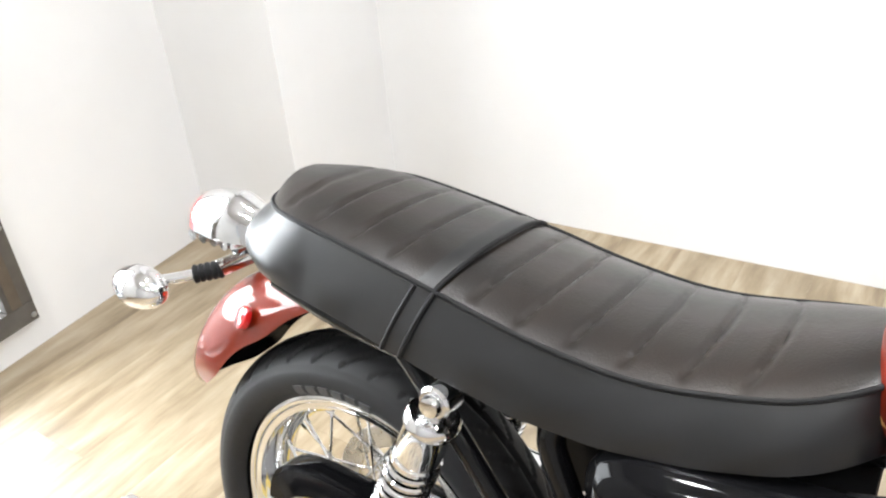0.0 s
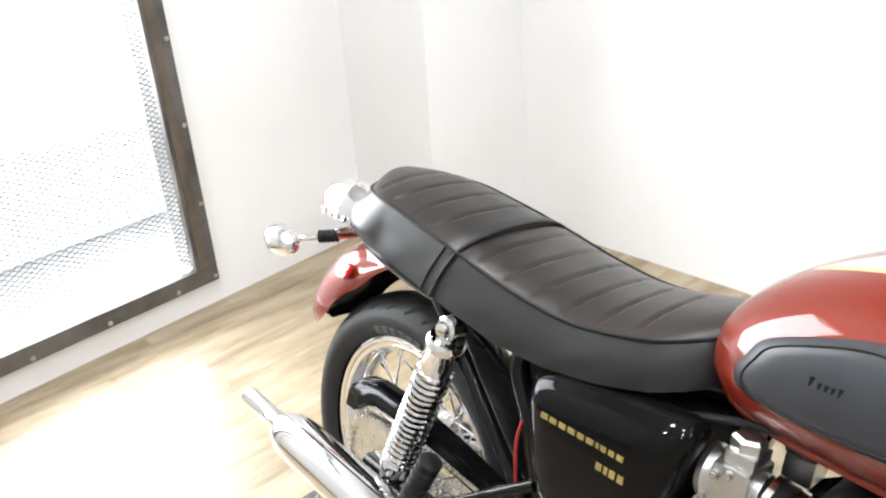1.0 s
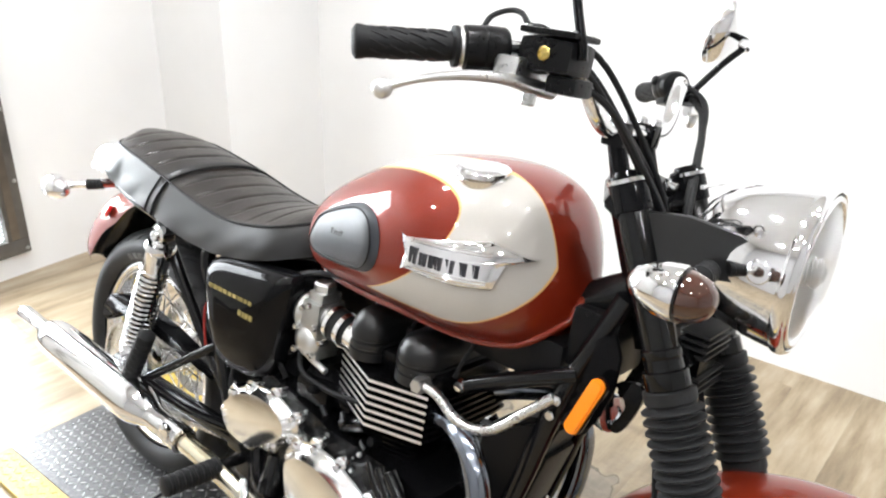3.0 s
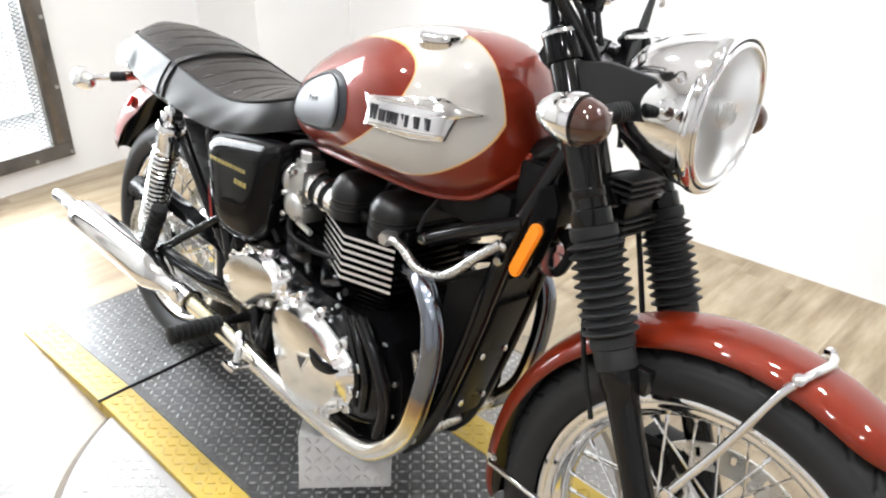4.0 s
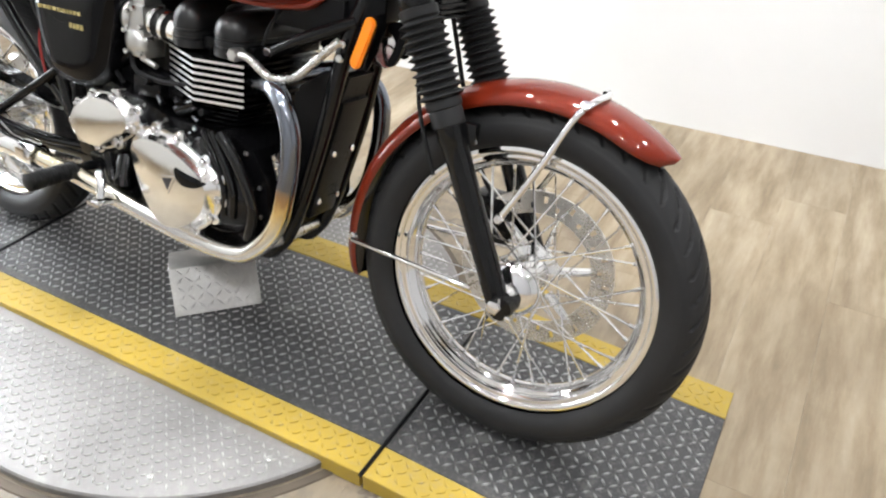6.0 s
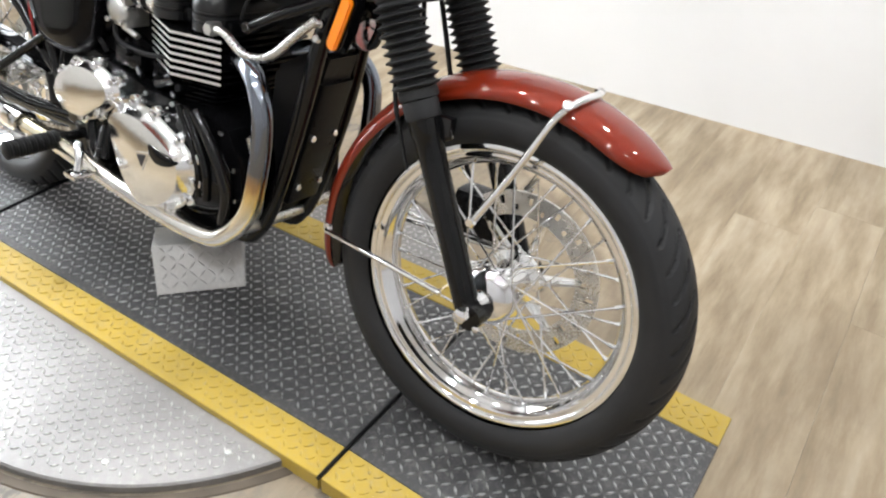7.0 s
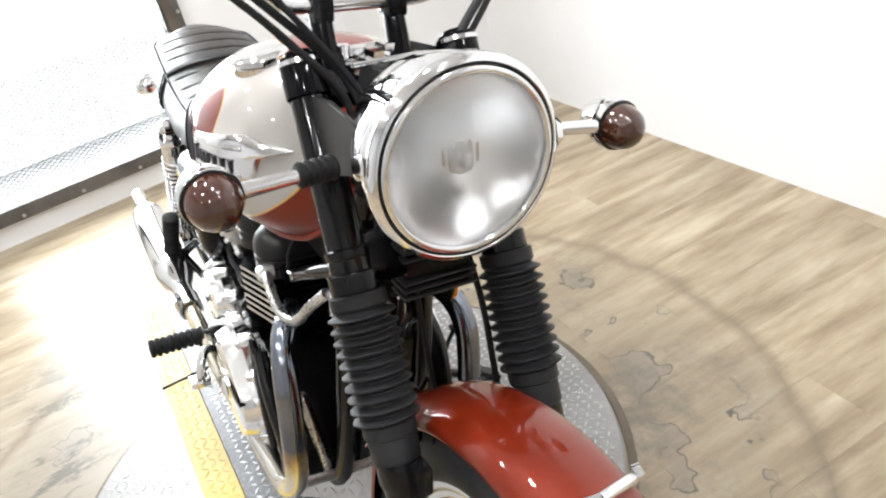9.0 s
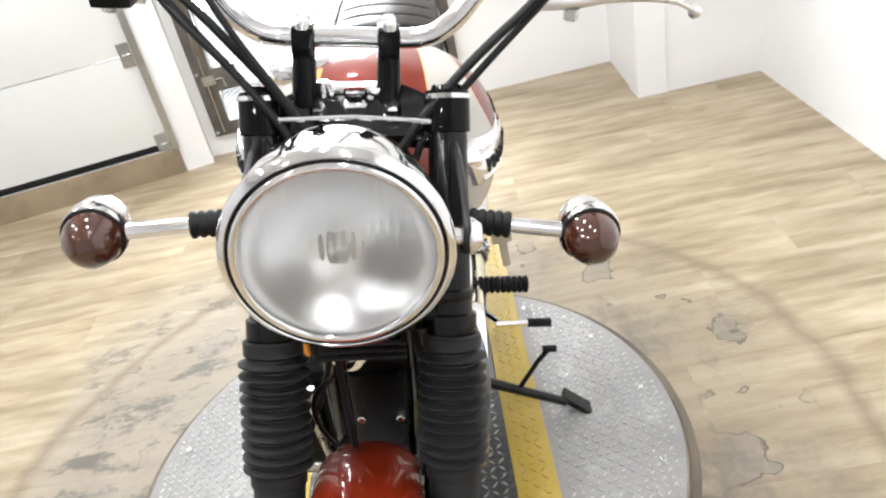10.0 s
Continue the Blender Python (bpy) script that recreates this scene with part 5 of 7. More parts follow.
bm = prism(bmesh.new(), plan(-0.042), 0.44, 0.652)
barrel = part("cylinder_block", bm, BLACK_CAST, engine)
bm = bmesh.new()
for k in range(9):
    z = 0.455 + k * 0.0098
    prism(bm, plan(-0.034 + 0.0020 * k), z, z + 0.0036)
pieces("barrel_fin", bm, BLACK_CAST, barrel, "black barrel fins")
for k in range(7):
    z = 0.5385 + k * 0.0130
    bm = bmesh.new()
    prism(bm, plan(0.004), z, z + 0.0050, mi=0, mi_side=1)
    bm.normal_update()
    for f in bm.faces:
        if f.normal.x > 0.6:
            f.material_index = 0
    part("head_fin", bm, [BLACK_CAST, FIN_EDGE], barrel, "cylinder head fin with a polished edge")
# cam covers: two round-ended bars across the head, domed on top and grooved round the foot
for x0, x1, top in ((0.716, 0.788, 0.716), (0.820, 0.904, 0.712)):
    xc, rr = (x0 + x1) / 2, (x1 - x0) / 2
    levels = [(0.630, 0), (0.645, 0), (0.6465, 0.0028), (0.6495, 0.0028), (0.651, 0), (0.660, 0), (0.6615, 0.0028), (0.6645, 0.0028), (0.666, 0), (0.672, 0)]
    levels += [(0.672 + (top - 0.672) * math.sin(math.pi * q / 20), rr * 0.985 * (1 - math.cos(math.pi * q / 20))) for q in range(1, 11)]
    bm = bmesh.new()
    rings = []
    for z, inset in levels:
        r = rr - inset
        ring = []
        for k in range(40):
            a = k * math.tau / 40 + 0.001
            ring.append(bm.verts.new((xc + r * math.cos(a), math.copysign(0.128 - rr, math.sin(a)) + r * math.sin(a), z)))
        rings.append(ring)
    for p, q in zip(rings, rings[1:]):
        for k in range(40):
            bm.faces.new((p[k], p[(k + 1) % 40], q[(k + 1) % 40], q[k]))
    bm.faces.new(rings[0][::-1])
    bm.faces.new(rings[-1])
    part("cam_cover", bm, CAM_SATIN, barrel, "domed satin black cam cover", 50)
bm = bmesh.new()
box(bm, (0.715, -0.10, 0.63), (0.918, 0.10, 0.656), 0.004)
part("head_top", bm, BLACK_CAST, barrel)
# air injection pipe across the head
def air_pipe(s):
    bm = tube(mir([(0.894, -0.121, 0.643), (0.932, -0.128, 0.644), (0.980, -0.128, 0.620), (1.030, -0.118, 0.628), (1.075, -0.103, 0.674), (1.103, -0.088, 0.704)], s), 0.0078, 12, 6)
    p = part("air_pipe", bm, STEEL, engine, "bent steel air pipe")
    bm = bmesh.new()
    bolt(bm, mir([(0.894, -0.110, 0.643)], s)[0], (0, s, 0), 0.0135, 0.026)
    part("banjo_bolt", bm, CASTING, p)


both(air_pipe)
# clutch cover and sprocket cover, bright on the right
def cover(outline, y0, hgt, bolts_n, label, s=-1, material=POLISHED):
    o = loop2(outline, 6)
    cxx, czz = sum(p[0] for p in o) / len(o), sum(p[1] for p in o) / len(o)

    def h(x, z, f):
        return hgt * (0.35 if f > 0.93 else 0.46 if f > 0.87 else 0.88 + 0.12 * (1 - (f / 0.87) ** 2))
    c = part("engine_cover", dome(o, h, s, y0, 0.03, 12), material, engine, label, 30)
    bm = bmesh.new()
    for k in range(bolts_n):
        p = o[int(k * len(o) / bolts_n)]
        q = (cxx + (p[0] - cxx) * 0.955, s * (y0 + hgt * 0.28), czz + (p[1] - czz) * 0.955)
        lathe([(0, 0.0075), (0.011, 0.0075), (0.013, 0.006), (0.013, 0.004), (0.009, 0.004), (0.009, 0)], q, (0, s, 0), 10, bm)
        boss = bmesh.new()
        lathe([(-0.02, 0.013), (0.0, 0.0125), (0.003, 0.0105), (0.003, 0)], (q[0] + (p[0] - cxx) * 0.04, q[1], q[2] + (p[1] - czz) * 0.04), (0, s, 0), 18, boss)
        part("screw_boss", boss, material, c)
    pieces("cover_screw", bm, CHROME, c)
    return c


clutch = cover([(0.662, 0.420), (0.674, 0.448), (0.712, 0.466), (0.774, 0.465), (0.837, 0.442), (0.888, 0.413), (0.902, 0.380), (0.893, 0.335), (0.858, 0.292), (0.806, 0.262), (0.757, 0.256), (0.716, 0.288), (0.684, 0.345)], 0.148, 0.053, 12, "polished clutch cover with a dark triangle")
bm = bmesh.new()
prism(bm, [(0.770, 0.387), (0.811, 0.397), (0.790, 0.354)], -0.2030, -0.194, "y")
tri_rim = part("triangle_frame", bm, CHROME, clutch)
tcx, tcz = 0.7903, 0.3793
bm = bmesh.new()
prism(bm, [(tcx + (a_ - tcx) * 0.66, tcz + (b_ - tcz) * 0.66) for a_, b_ in [(0.770, 0.387), (0.811, 0.397), (0.790, 0.354)]], -0.2040, -0.2020, "y")
part("triangle_mark", bm, BADGE_INK, tri_rim)
# eye-shaped dark reflection on the polished cover, modelled as a black patch
bm = dome(loop2([(0.808, 0.413), (0.836, 0.408), (0.868, 0.403), (0.880, 0.395), (0.855, 0.383), (0.822, 0.380), (0.806, 0.394)], 4), lambda x, z, f: 0.003 * (1 - f ** 3), -1, 0.1990, 0.010, 4)
part("oil_window", bm, BLACK_GLOSS, clutch, "dark eye-shaped reflection, modelled as a black patch")
cover([(0.455, 0.415), (0.470, 0.453), (0.512, 0.483), (0.556, 0.501), (0.612, 0.502), (0.660, 0.478), (0.656, 0.440), (0.610, 0.405), (0.565, 0.378), (0.510, 0.372), (0.468, 0.388)], 0.142, 0.036, 9, "polished sprocket cover")
cover([(0.74, 0.46), (0.79, 0.495), (0.86, 0.48), (0.92, 0.42), (0.925, 0.36), (0.88, 0.31), (0.81, 0.31), (0.76, 0.36)], 0.140, 0.045, 10, "polished alternator cover", 1)
cover([(0.54, 0.44), (0.58, 0.50), (0.65, 0.50), (0.70, 0.45), (0.66, 0.40), (0.58, 0.40)], 0.135, 0.035, 8, "polished gearbox cover", 1)
# clutter round the gearbox: hoses, starter, brackets
bm = bmesh.new()
rod(bm, (0.62, -0.085, 0.540), (0.74, -0.085, 0.520), 0.026, 24)
rod(bm, (0.74, -0.115, 0.50), (0.80, -0.125, 0.53), 0.016, 16)
rod(bm, (0.55, -0.10, 0.56), (0.60, -0.09, 0.60), 0.02, 16)
box(bm, (0.62, -0.13, 0.51), (0.70, -0.09, 0.55), 0.008)
part("starter_motor", bm, BLACK_CAST, engine)
bm = bmesh.new()
for p, q in (((0.70, -0.135, 0.52), (0.735, -0.15, 0.505)), ((0.745, -0.13, 0.525), (0.775, -0.15, 0.515)), ((0.80, -0.135, 0.50), (0.835, -0.15, 0.495))):
    rod(bm, p, Vector(p).lerp(Vector(q), 0.55), 0.006, 10)
bolt(bm, (0.83, -0.13, 0.515), (0, -1, 0.3), 0.010, 0.02)
bolt(bm, (0.68, -0.135, 0.545), (0, -1, 0.3), 0.008, 0.016)
pieces("fitting", bm, BLACK_CAST, engine)
for k, ctrl in enumerate((
        [(0.60, -0.11, 0.60), (0.63, -0.13, 0.56), (0.70, -0.13, 0.55), (0.78, -0.125, 0.56)],
        [(0.66, -0.06, 0.745), (0.74, -0.05, 0.752), (0.83, -0.05, 0.755), (0.95, -0.05, 0.745)],
        [(0.56, -0.10, 0.71), (0.62, -0.11, 0.735), (0.68, -0.10, 0.745)],
        [(0.58, -0.12, 0.52), (0.54, -0.125, 0.58), (0.57, -0.11, 0.66)],
        [(0.955, -0.06, 0.74), (0.945, -0.09, 0.70), (0.935, -0.095, 0.665)],
        [(0.44, -0.115, 0.52), (0.43, -0.13, 0.45), (0.46, -0.13, 0.38)])):
    part("hose", tube(ctrl, 0.0050 if k < 4 else 0.0035, 8), RUBBER, bike)

# -- carburettors --
def carb(s):
    y = s * 0.100
    bm = lathe([(0, 0.022), (0.004, 0.033), (0.012, 0.035), (0.02, 0.030), (0.055, 0.028), (0.06, 0.024), (0.075, 0.024)], (0.612, y, 0.672), (1, 0, 0.07), 32)
    box(bm, (0.632, y - 0.03, 0.640), (0.678, y + 0.03, 0.705), 0.007)
    box(bm, (0.640, y - 0.022, 0.705), (0.675, y + 0.022, 0.722), 0.004)
    box(bm, (0.634, y - 0.026, 0.600), (0.676, y + 0.026, 0.640), 0.006)
    lathe([(0, 0.020), (0.012, 0.020), (0.016, 0.016), (0.016, 0)], (0.655, y, 0.722), (0, 0, 1), 6, bm)
    body = part("carburettor", bm, CASTING, bike, "cast alloy carburettor")
    bm = bmesh.new()
    o = loop2([(0.622, 0.645), (0.628, 0.612), (0.655, 0.605), (0.678, 0.618), (0.672, 0.648), (0.648, 0.658)], 4)
    dome(o, lambda x, z, f: 0.012 * (1 - f ** 4), s, abs(y) + 0.026, 0.008, 5, bm=bm)
    part("float_bowl", bm, CASTING, body)
    bm = bmesh.new()
    for p in ((0.63, 0.61), (0.67, 0.612), (0.655, 0.698), (0.628, 0.652), (0.640, 0.690), (0.673, 0.664)):
        bolt(bm, (p[0], s * (abs(y) + 0.028), p[1]), (0, s, 0), 0.006, 0.010)
    pieces("screw", bm, STEEL, body)
    bm = rod(bmesh.new(), (0.66, y + s * 0.02, 0.600), (0.70, y + s * 0.02, 0.590), 0.006, 10)
    part("drain_spout", bm or bmesh.new(), CASTING, body)
    part("intake_rubber", lathe([(0, 0.024), (0.004, 0.029), (0.026, 0.030), (0.030, 0.026), (0.05, 0.027)], (0.686, y, 0.675), (1, 0, -0.12), 28), RUBBER, body)
    bm = lathe([(0.004, 0.0305), (0.004, 0.0325), (0.012, 0.0325), (0.012, 0.0305)], (0.686, y, 0.675), (1, 0, -0.12), 32)
    lathe([(0.030, 0.0285), (0.030, 0.0315), (0.040, 0.0315), (0.040, 0.0285)], (0.686, y, 0.675), (1, 0, -0.12), 32, bm)
    lathe([(0.046, 0.026), (0.070, 0.028), (0.072, 0.024)], (0.686, y, 0.675), (1, 0, -0.12), 32, bm)
    bolt(bm, (0.694, y + s * 0.02, 0.645), (0, s, 0), 0.006, 0.02)
    part("clamp", bm, POLISHED, body)


both(carb)

# -- exhausts --
def exhaust(s):
    pts = mir([(0.900, -0.080, 0.580), (0.945, -0.100, 0.595), (0.988, -0.124, 0.599), (1.026, -0.141, 0.580), (1.049, -0.149, 0.540), (1.053, -0.151, 0.485), (1.047, -0.152, 0.425), (1.028, -0.152, 0.345), (0.986, -0.154, 0.286), (0.927, -0.157, 0.251), (0.80, -0.166, 0.253), (0.63, -0.185, 0.287), (0.48, -0.195, 0.314), (0.33, -0.199, 0.325)], s)
    pipe = part("exhaust_pipe", tube(pts, 0.0190, 22, 9), HEADER, bike, "chrome header pipe tinted gold and blue by heat")
    a, b = Vector(mir([(0.36, -0.199, 0.324)], s)[0]), Vector(mir([(-0.295, -0.214, 0.350)], s)[0])
    d = b - a
    prof = [(0, 0.0225), (0.07, 0.0240), (0.085, 0.0275), (0.105, 0.0340), (0.125, 0.0405), (0.145, 0.0445), (0.165, 0.0455), (0.47, 0.0435), (0.50, 0.0415), (0.530, 0.030), (0.540, 0.0225), (0.545, 0.0180), (0.60, 0.0178), (0.608, 0.0185), (d.length, 0.0185), (d.length, 0.0155), (0.55, 0.0145), (0.55, 0.0)]
    muf = part("muffler", lathe(prof, a, d, 48), CHROME, bike, "long tapered chrome muffler", 50)
    bm = lathe([(-0.03, 0.0215), (-0.03, 0.0275), (0.02, 0.0275), (0.02, 0.0235)], a, d, 32)
    bolt(bm, a + Vector((0, s * 0.02, 0.022)), (0, s, 0.4), 0.008, 0.012)
    box(bm, a + Vector((-0.01, s * 0.026 - 0.006, 0.0)), a + Vector((0.02, s * 0.026 + 0.006, 0.026)), 0.003)
    part("clamp", bm, CHROME, muf)
    # pressed seam line along the silencer
    part("seam", sweep(bmesh.new(), [a + d.normalized() * t + Vector((0, s * 0.010, r * 0.97)) for t, r in ((0.10, 0.036), (0.2, 0.0452), (0.35, 0.0437), (0.46, 0.0425))], 0.0018, 6), BLACK, muf)


both(exhaust)
part("balance_pipe", tube([(0.975, -0.150, 0.280), (0.97, -0.06, 0.27), (0.97, 0.06, 0.27), (0.975, 0.150, 0.280)], 0.014, 14, 6), STEEL, bike)
part("oil_pipe", tube([(0.99, -0.118, 0.47), (1.005, -0.105, 0.38), (0.985, -0.09, 0.30), (0.93, -0.09, 0.262), (0.87, -0.09, 0.265)], 0.008, 10), STEEL, bike, "steel oil line ahead of the crankcase")

# -- footrests, brake pedal, stand --
def footrest(s):
    p = mir([(0.507, -0.140, 0.325), (0.502, -0.195, 0.323), (0.497, -0.308, 0.319)], s)
    bm = bmesh.new()
    pa, pd = Vector(p[1]), Vector(p[2]) - Vector(p[1])
    prof = [(0, 0)]
    for k in range(9):
        t0 = pd.length * k / 9
        prof += [(t0, 0.0160), (t0 + 0.002, 0.0195), (t0 + pd.length / 9 - 0.004, 0.0195), (t0 + pd.length / 9 - 0.002, 0.0160)]
    bm = lathe(prof + [(pd.length, 0)], pa, pd, 18)
    peg = part("footrest", bm, RUBBER, bike, "black ribbed rubber footrest")
    bm = bmesh.new()
    rod(bm, p[0], p[1], 0.011, 12)
    box(bm, (0.49, s * 0.135 - 0.012, 0.29), (0.53, s * 0.135 + 0.012, 0.35), 0.005)
    part("bracket", bm, BLACK, peg)
    # folded pillion rest on its hanger
    q = mir([(0.215, -0.185, 0.480), (0.172, -0.196, 0.365)], s)
    qa, qd = Vector(q[0]), Vector(q[1]) - Vector(q[0])
    prof = [(0, 0)]
    for k in range(8):
        t0 = qd.length * k / 8
        prof += [(t0, 0.0162), (t0 + 0.002, 0.0190), (t0 + qd.length / 8 - 0.004, 0.0190), (t0 + qd.length / 8 - 0.002, 0.0162)]
    bm = lathe(prof + [(qd.length, 0)], qa, qd, 18)
    rest = part("pillion_footrest", bm, RUBBER, bike, "folded black rubber pillion footrest")
    bm = bmesh.new()
    sweep(bm, curve_pts(mir([(0.19, -0.172, 0.365), (0.26, -0.150, 0.42), (0.365, -0.120, 0.50)], s), 4), 0.010, 10)
    sweep(bm, curve_pts(mir([(0.19, -0.172, 0.365), (0.30, -0.140, 0.335), (0.43, -0.11, 0.335)], s), 4), 0.009, 10)
    part("hanger", bm, BLACK, rest)


both(footrest)
bm = tube([(0.540, -0.170, 0.300), (0.580, -0.196, 0.332), (0.602, -0.211, 0.344), (0.620, -0.224, 0.326), (0.626, -0.232, 0.302)], [0.008, 0.009, 0.009, 0.008, 0.008], 12, 6)
box(bm, (0.606, -0.252, 0.289), (0.644, -0.212, 0.301), 0.005)
part("brake_pedal", bm, CHROME, bike, "chrome brake pedal")
bm = bmesh.new()
rod(bm, (0.60, 0.19, 0.33), (0.70, 0.225, 0.364), 0.006)
rod(bm, (0.70, 0.215, 0.364), (0.70, 0.285, 0.366), 0.006)
gear = part("gear_lever", bm, CHROME, bike, "chrome gear lever with a ribbed rubber")
prof = [(0, 0)]
for k in range(8):
    prof += [(k * 0.006, 0.0075), (k * 0.006 + 0.0015, 0.0095), (k * 0.006 + 0.004, 0.0095), (k * 0.006 + 0.0055, 0.0075)]
part("rubber", lathe(prof + [(0.048, 0)], (0.70, 0.278, 0.366), (0, 1, 0), 16), RUBBER, gear)
bm = bmesh.new()
rod(bm, (0.585, -0.125, 0.36), (0.60, -0.155, 0.30), 0.02, 14)
sweep(bm, curve_pts([(0.50, -0.125, 0.44), (0.53, -0.13, 0.36), (0.56, -0.14, 0.30), (0.62, -0.14, 0.28)], 5), 0.016, 12)
box(bm, (0.42, -0.12, 0.30), (0.50, -0.10, 0.44), 0.008)
part("footrest_plate", bm, BLACK, bike)
stand_a, stand_b = Vector((0.70, 0.105, 0.245)), Vector((0.642, 0.385, 0.092))
bm = sweep(bmesh.new(), [stand_a, stand_a.lerp(stand_b, 0.5), stand_b], [0.014, 0.011, 0.010], 12)
foot_m = Matrix.Translation(stand_b + Vector((-0.008, 0.028, -0.010))) @ Matrix.Rotation(radians(-28), 4, "X") @ Matrix.Rotation(radians(-14), 4, "Z")
box(bm, (-0.020, -0.038, -0.006), (0.020, 0.038, 0.008), 0.005, foot_m)
sweep(bm, [stand_a.lerp(stand_b, 0.60), stand_a.lerp(stand_b, 0.68) + Vector((-0.02, 0.02, 0.07)), stand_a.lerp(stand_b, 0.70) + Vector((-0.03, 0.04, 0.10))], 0.0055, 8)
rod(bm, stand_a.lerp(stand_b, 0.70) + Vector((-0.03, 0.025, 0.10)), stand_a.lerp(stand_b, 0.70) + Vector((-0.03, 0.055, 0.10)), 0.008, 10)
part("side_stand", bm, BLACK, bike, "black side stand, folded out")

# -- front fork --
FT, FB = Vector((1.146, 0, 1.020)), Vector((1.480, 0, 0.322))
FD = (FB - FT).normalized()
FL = (FB - FT).length


def fork(s):
    o = Vector((0, s * 0.099, 0))
    leg = part("fork_leg", lathe([(0.40, 0.026), (0.44, 0.0265), (0.478, 0.0265), (0.482, 0.0240), (0.52, 0.0225), (0.70, 0.0215), (FL - 0.02, 0.0215), (FL + 0.015, 0.020), (FL + 0.022, 0.015), (FL + 0.022, 0)], FT + o, FD, 28), BLACK, bike, "black fork leg")
    lug = bmesh.new()
    rod(lug, FB + o + Vector((0.012, -0.022, 0)), FB + o + Vector((0.012, 0.022, 0)), 0.022, 20)
    part("axle_lug", lug, BLACK, leg)
    part("pinch_bolt", bolt(bmesh.new(), FB + o + Vector((0.03, s * 0.022, -0.012)), (0, s, 0), 0.006, 0.004), CHROME, leg)
    bm = bmesh.new()
    box(bm, (-0.012, -0.010, -0.018), (0.014, 0.010, 0.018), 0.004, Matrix.Translation(FT + FD * 0.470 + o + Vector((0.026, -s * 0.012, 0.008))))
    part("guard_lug", bm, BLACK, leg)
    part("upper_cover", lathe([(0.030, 0.020), (0.036, 0.0215), (0.205, 0.0225), (0.207, 0.0255), (0.216, 0.0255), (0.218, 0.0240), (0.232, 0.0245), (0.234, 0.0285), (0.254, 0.0290), (0.260, 0.026)], FT + o, FD, 28), BLACK, leg)
    part("fork_cap", lathe([(0.034, 0.0250), (-0.004, 0.0250), (-0.010, 0.0235), (-0.010, 0.018), (-0.016, 0.016), (-0.016, 0)], FT + o, FD, 28), BLACK_GLOSS, leg)
    part("chrome_ring", lathe([(-0.006, 0.0235), (-0.006, 0.0260), (-0.001, 0.0260), (-0.001, 0.0235)], FT + o, FD, 32), CHROME, leg)
    prof, n = [], 10
    top, bot = 0.276, 0.408
    prof += [(top - 0.020, 0.029), (top - 0.018, 0.0330), (top - 0.004, 0.0330)]
    for k in range(n):
        a = top + (bot - top) * k / n
        st = (bot - top) / n
        prof += [(a, 0.0295), (a + st * 0.10, 0.0300), (a + st * 0.45, 0.0392), (a + st * 0.58, 0.0392), (a + st * 0.92, 0.0300)]
    prof += [(bot, 0.0310), (bot + 0.003, 0.0315), (bot + 0.014, 0.0315), (bot + 0.016, 0.0280), (bot + 0.019, 0.0290), (bot + 0.044, 0.0285), (bot + 0.048, 0.024)]
    part("gaiter", lathe(prof, FT + o, FD, 44), GAITER, leg, "black concertina rubber gaiter", 25)


both(fork)
# yokes
bm = bmesh.new()
top_m = Matrix.Translation((1.138, 0, 0.992)) @ Matrix.Rotation(radians(27.4), 4, "Y")
prism(bm, [(-0.050, -0.05), (-0.01, -0.116), (0.018, -0.118), (0.034, -0.09), (0.028, -0.05), (0.028, 0.05), (0.034, 0.09), (0.018, 0.118), (-0.01, 0.116), (-0.050, 0.05)], -0.010, 0.012)
bmesh.ops.bevel(bm, geom=bm.edges, offset=0.004, segments=2, affect="EDGES")
bmesh.ops.transform(bm, matrix=top_m, verts=bm.verts)
yoke = part("top_yoke", bm, BLACK, bike, "black top yoke")
bm = bmesh.new()
for y in (-0.04, 0.04):
    bolt(bm, (1.145, y, 1.004), (0.3, 0, 1), 0.010, 0.014)
lathe([(0, 0.020), (0.010, 0.020), (0.012, 0.014), (0.020, 0.013), (0.020, 0)], (1.120, 0, 1.006), (0.3, 0, 1), 6, bm)
box(bm, (1.100, -0.030, 1.010), (1.122, 0.030, 1.026), 0.004)
for y in (-0.036, 0.036):
    lathe([(0, 0.010), (0.026, 0.010), (0.028, 0.007), (0.028, 0)], (1.112, y, 1.002), (-0.1, 0, 1), 16, bm)
pieces("yoke_bolt", bm, CHROME, yoke)
bm = bmesh.new()
low_m = Matrix.Translation((1.248, 0, 0.812)) @ Matrix.Rotation(radians(27.4), 4, "Y")
prism(bm, [(-0.045, -0.05), (-0.020, -0.116), (0.012, -0.118), (0.016, -0.06), (0.016, 0.06), (0.012, 0.118), (-0.020, 0.116), (-0.045, 0.05)], -0.014, 0.014)
bmesh.ops.bevel(bm, geom=bm.edges, offset=0.004, segments=2, affect="EDGES")
bmesh.ops.transform(bm, matrix=low_m, verts=bm.verts)
part("lower_yoke", bm, BLACK, bike)
# finned regulator below the headlight
bm = bmesh.new()
box(bm, (1.240, -0.042, 0.770), (1.270, 0.042, 0.850), 0.006)
reg = part("regulator", bm, BLACK_CAST, bike, "black finned regulator under the headlight")
bm = bmesh.new()
for k in range(9):
    if k not in (3, 4):
        box(bm, (1.238, -0.048, 0.768 + k * 0.0098), (1.276, 0.048, 0.7720 + k * 0.0098), 0.002)
pieces("fin", bm, GAITER, reg)

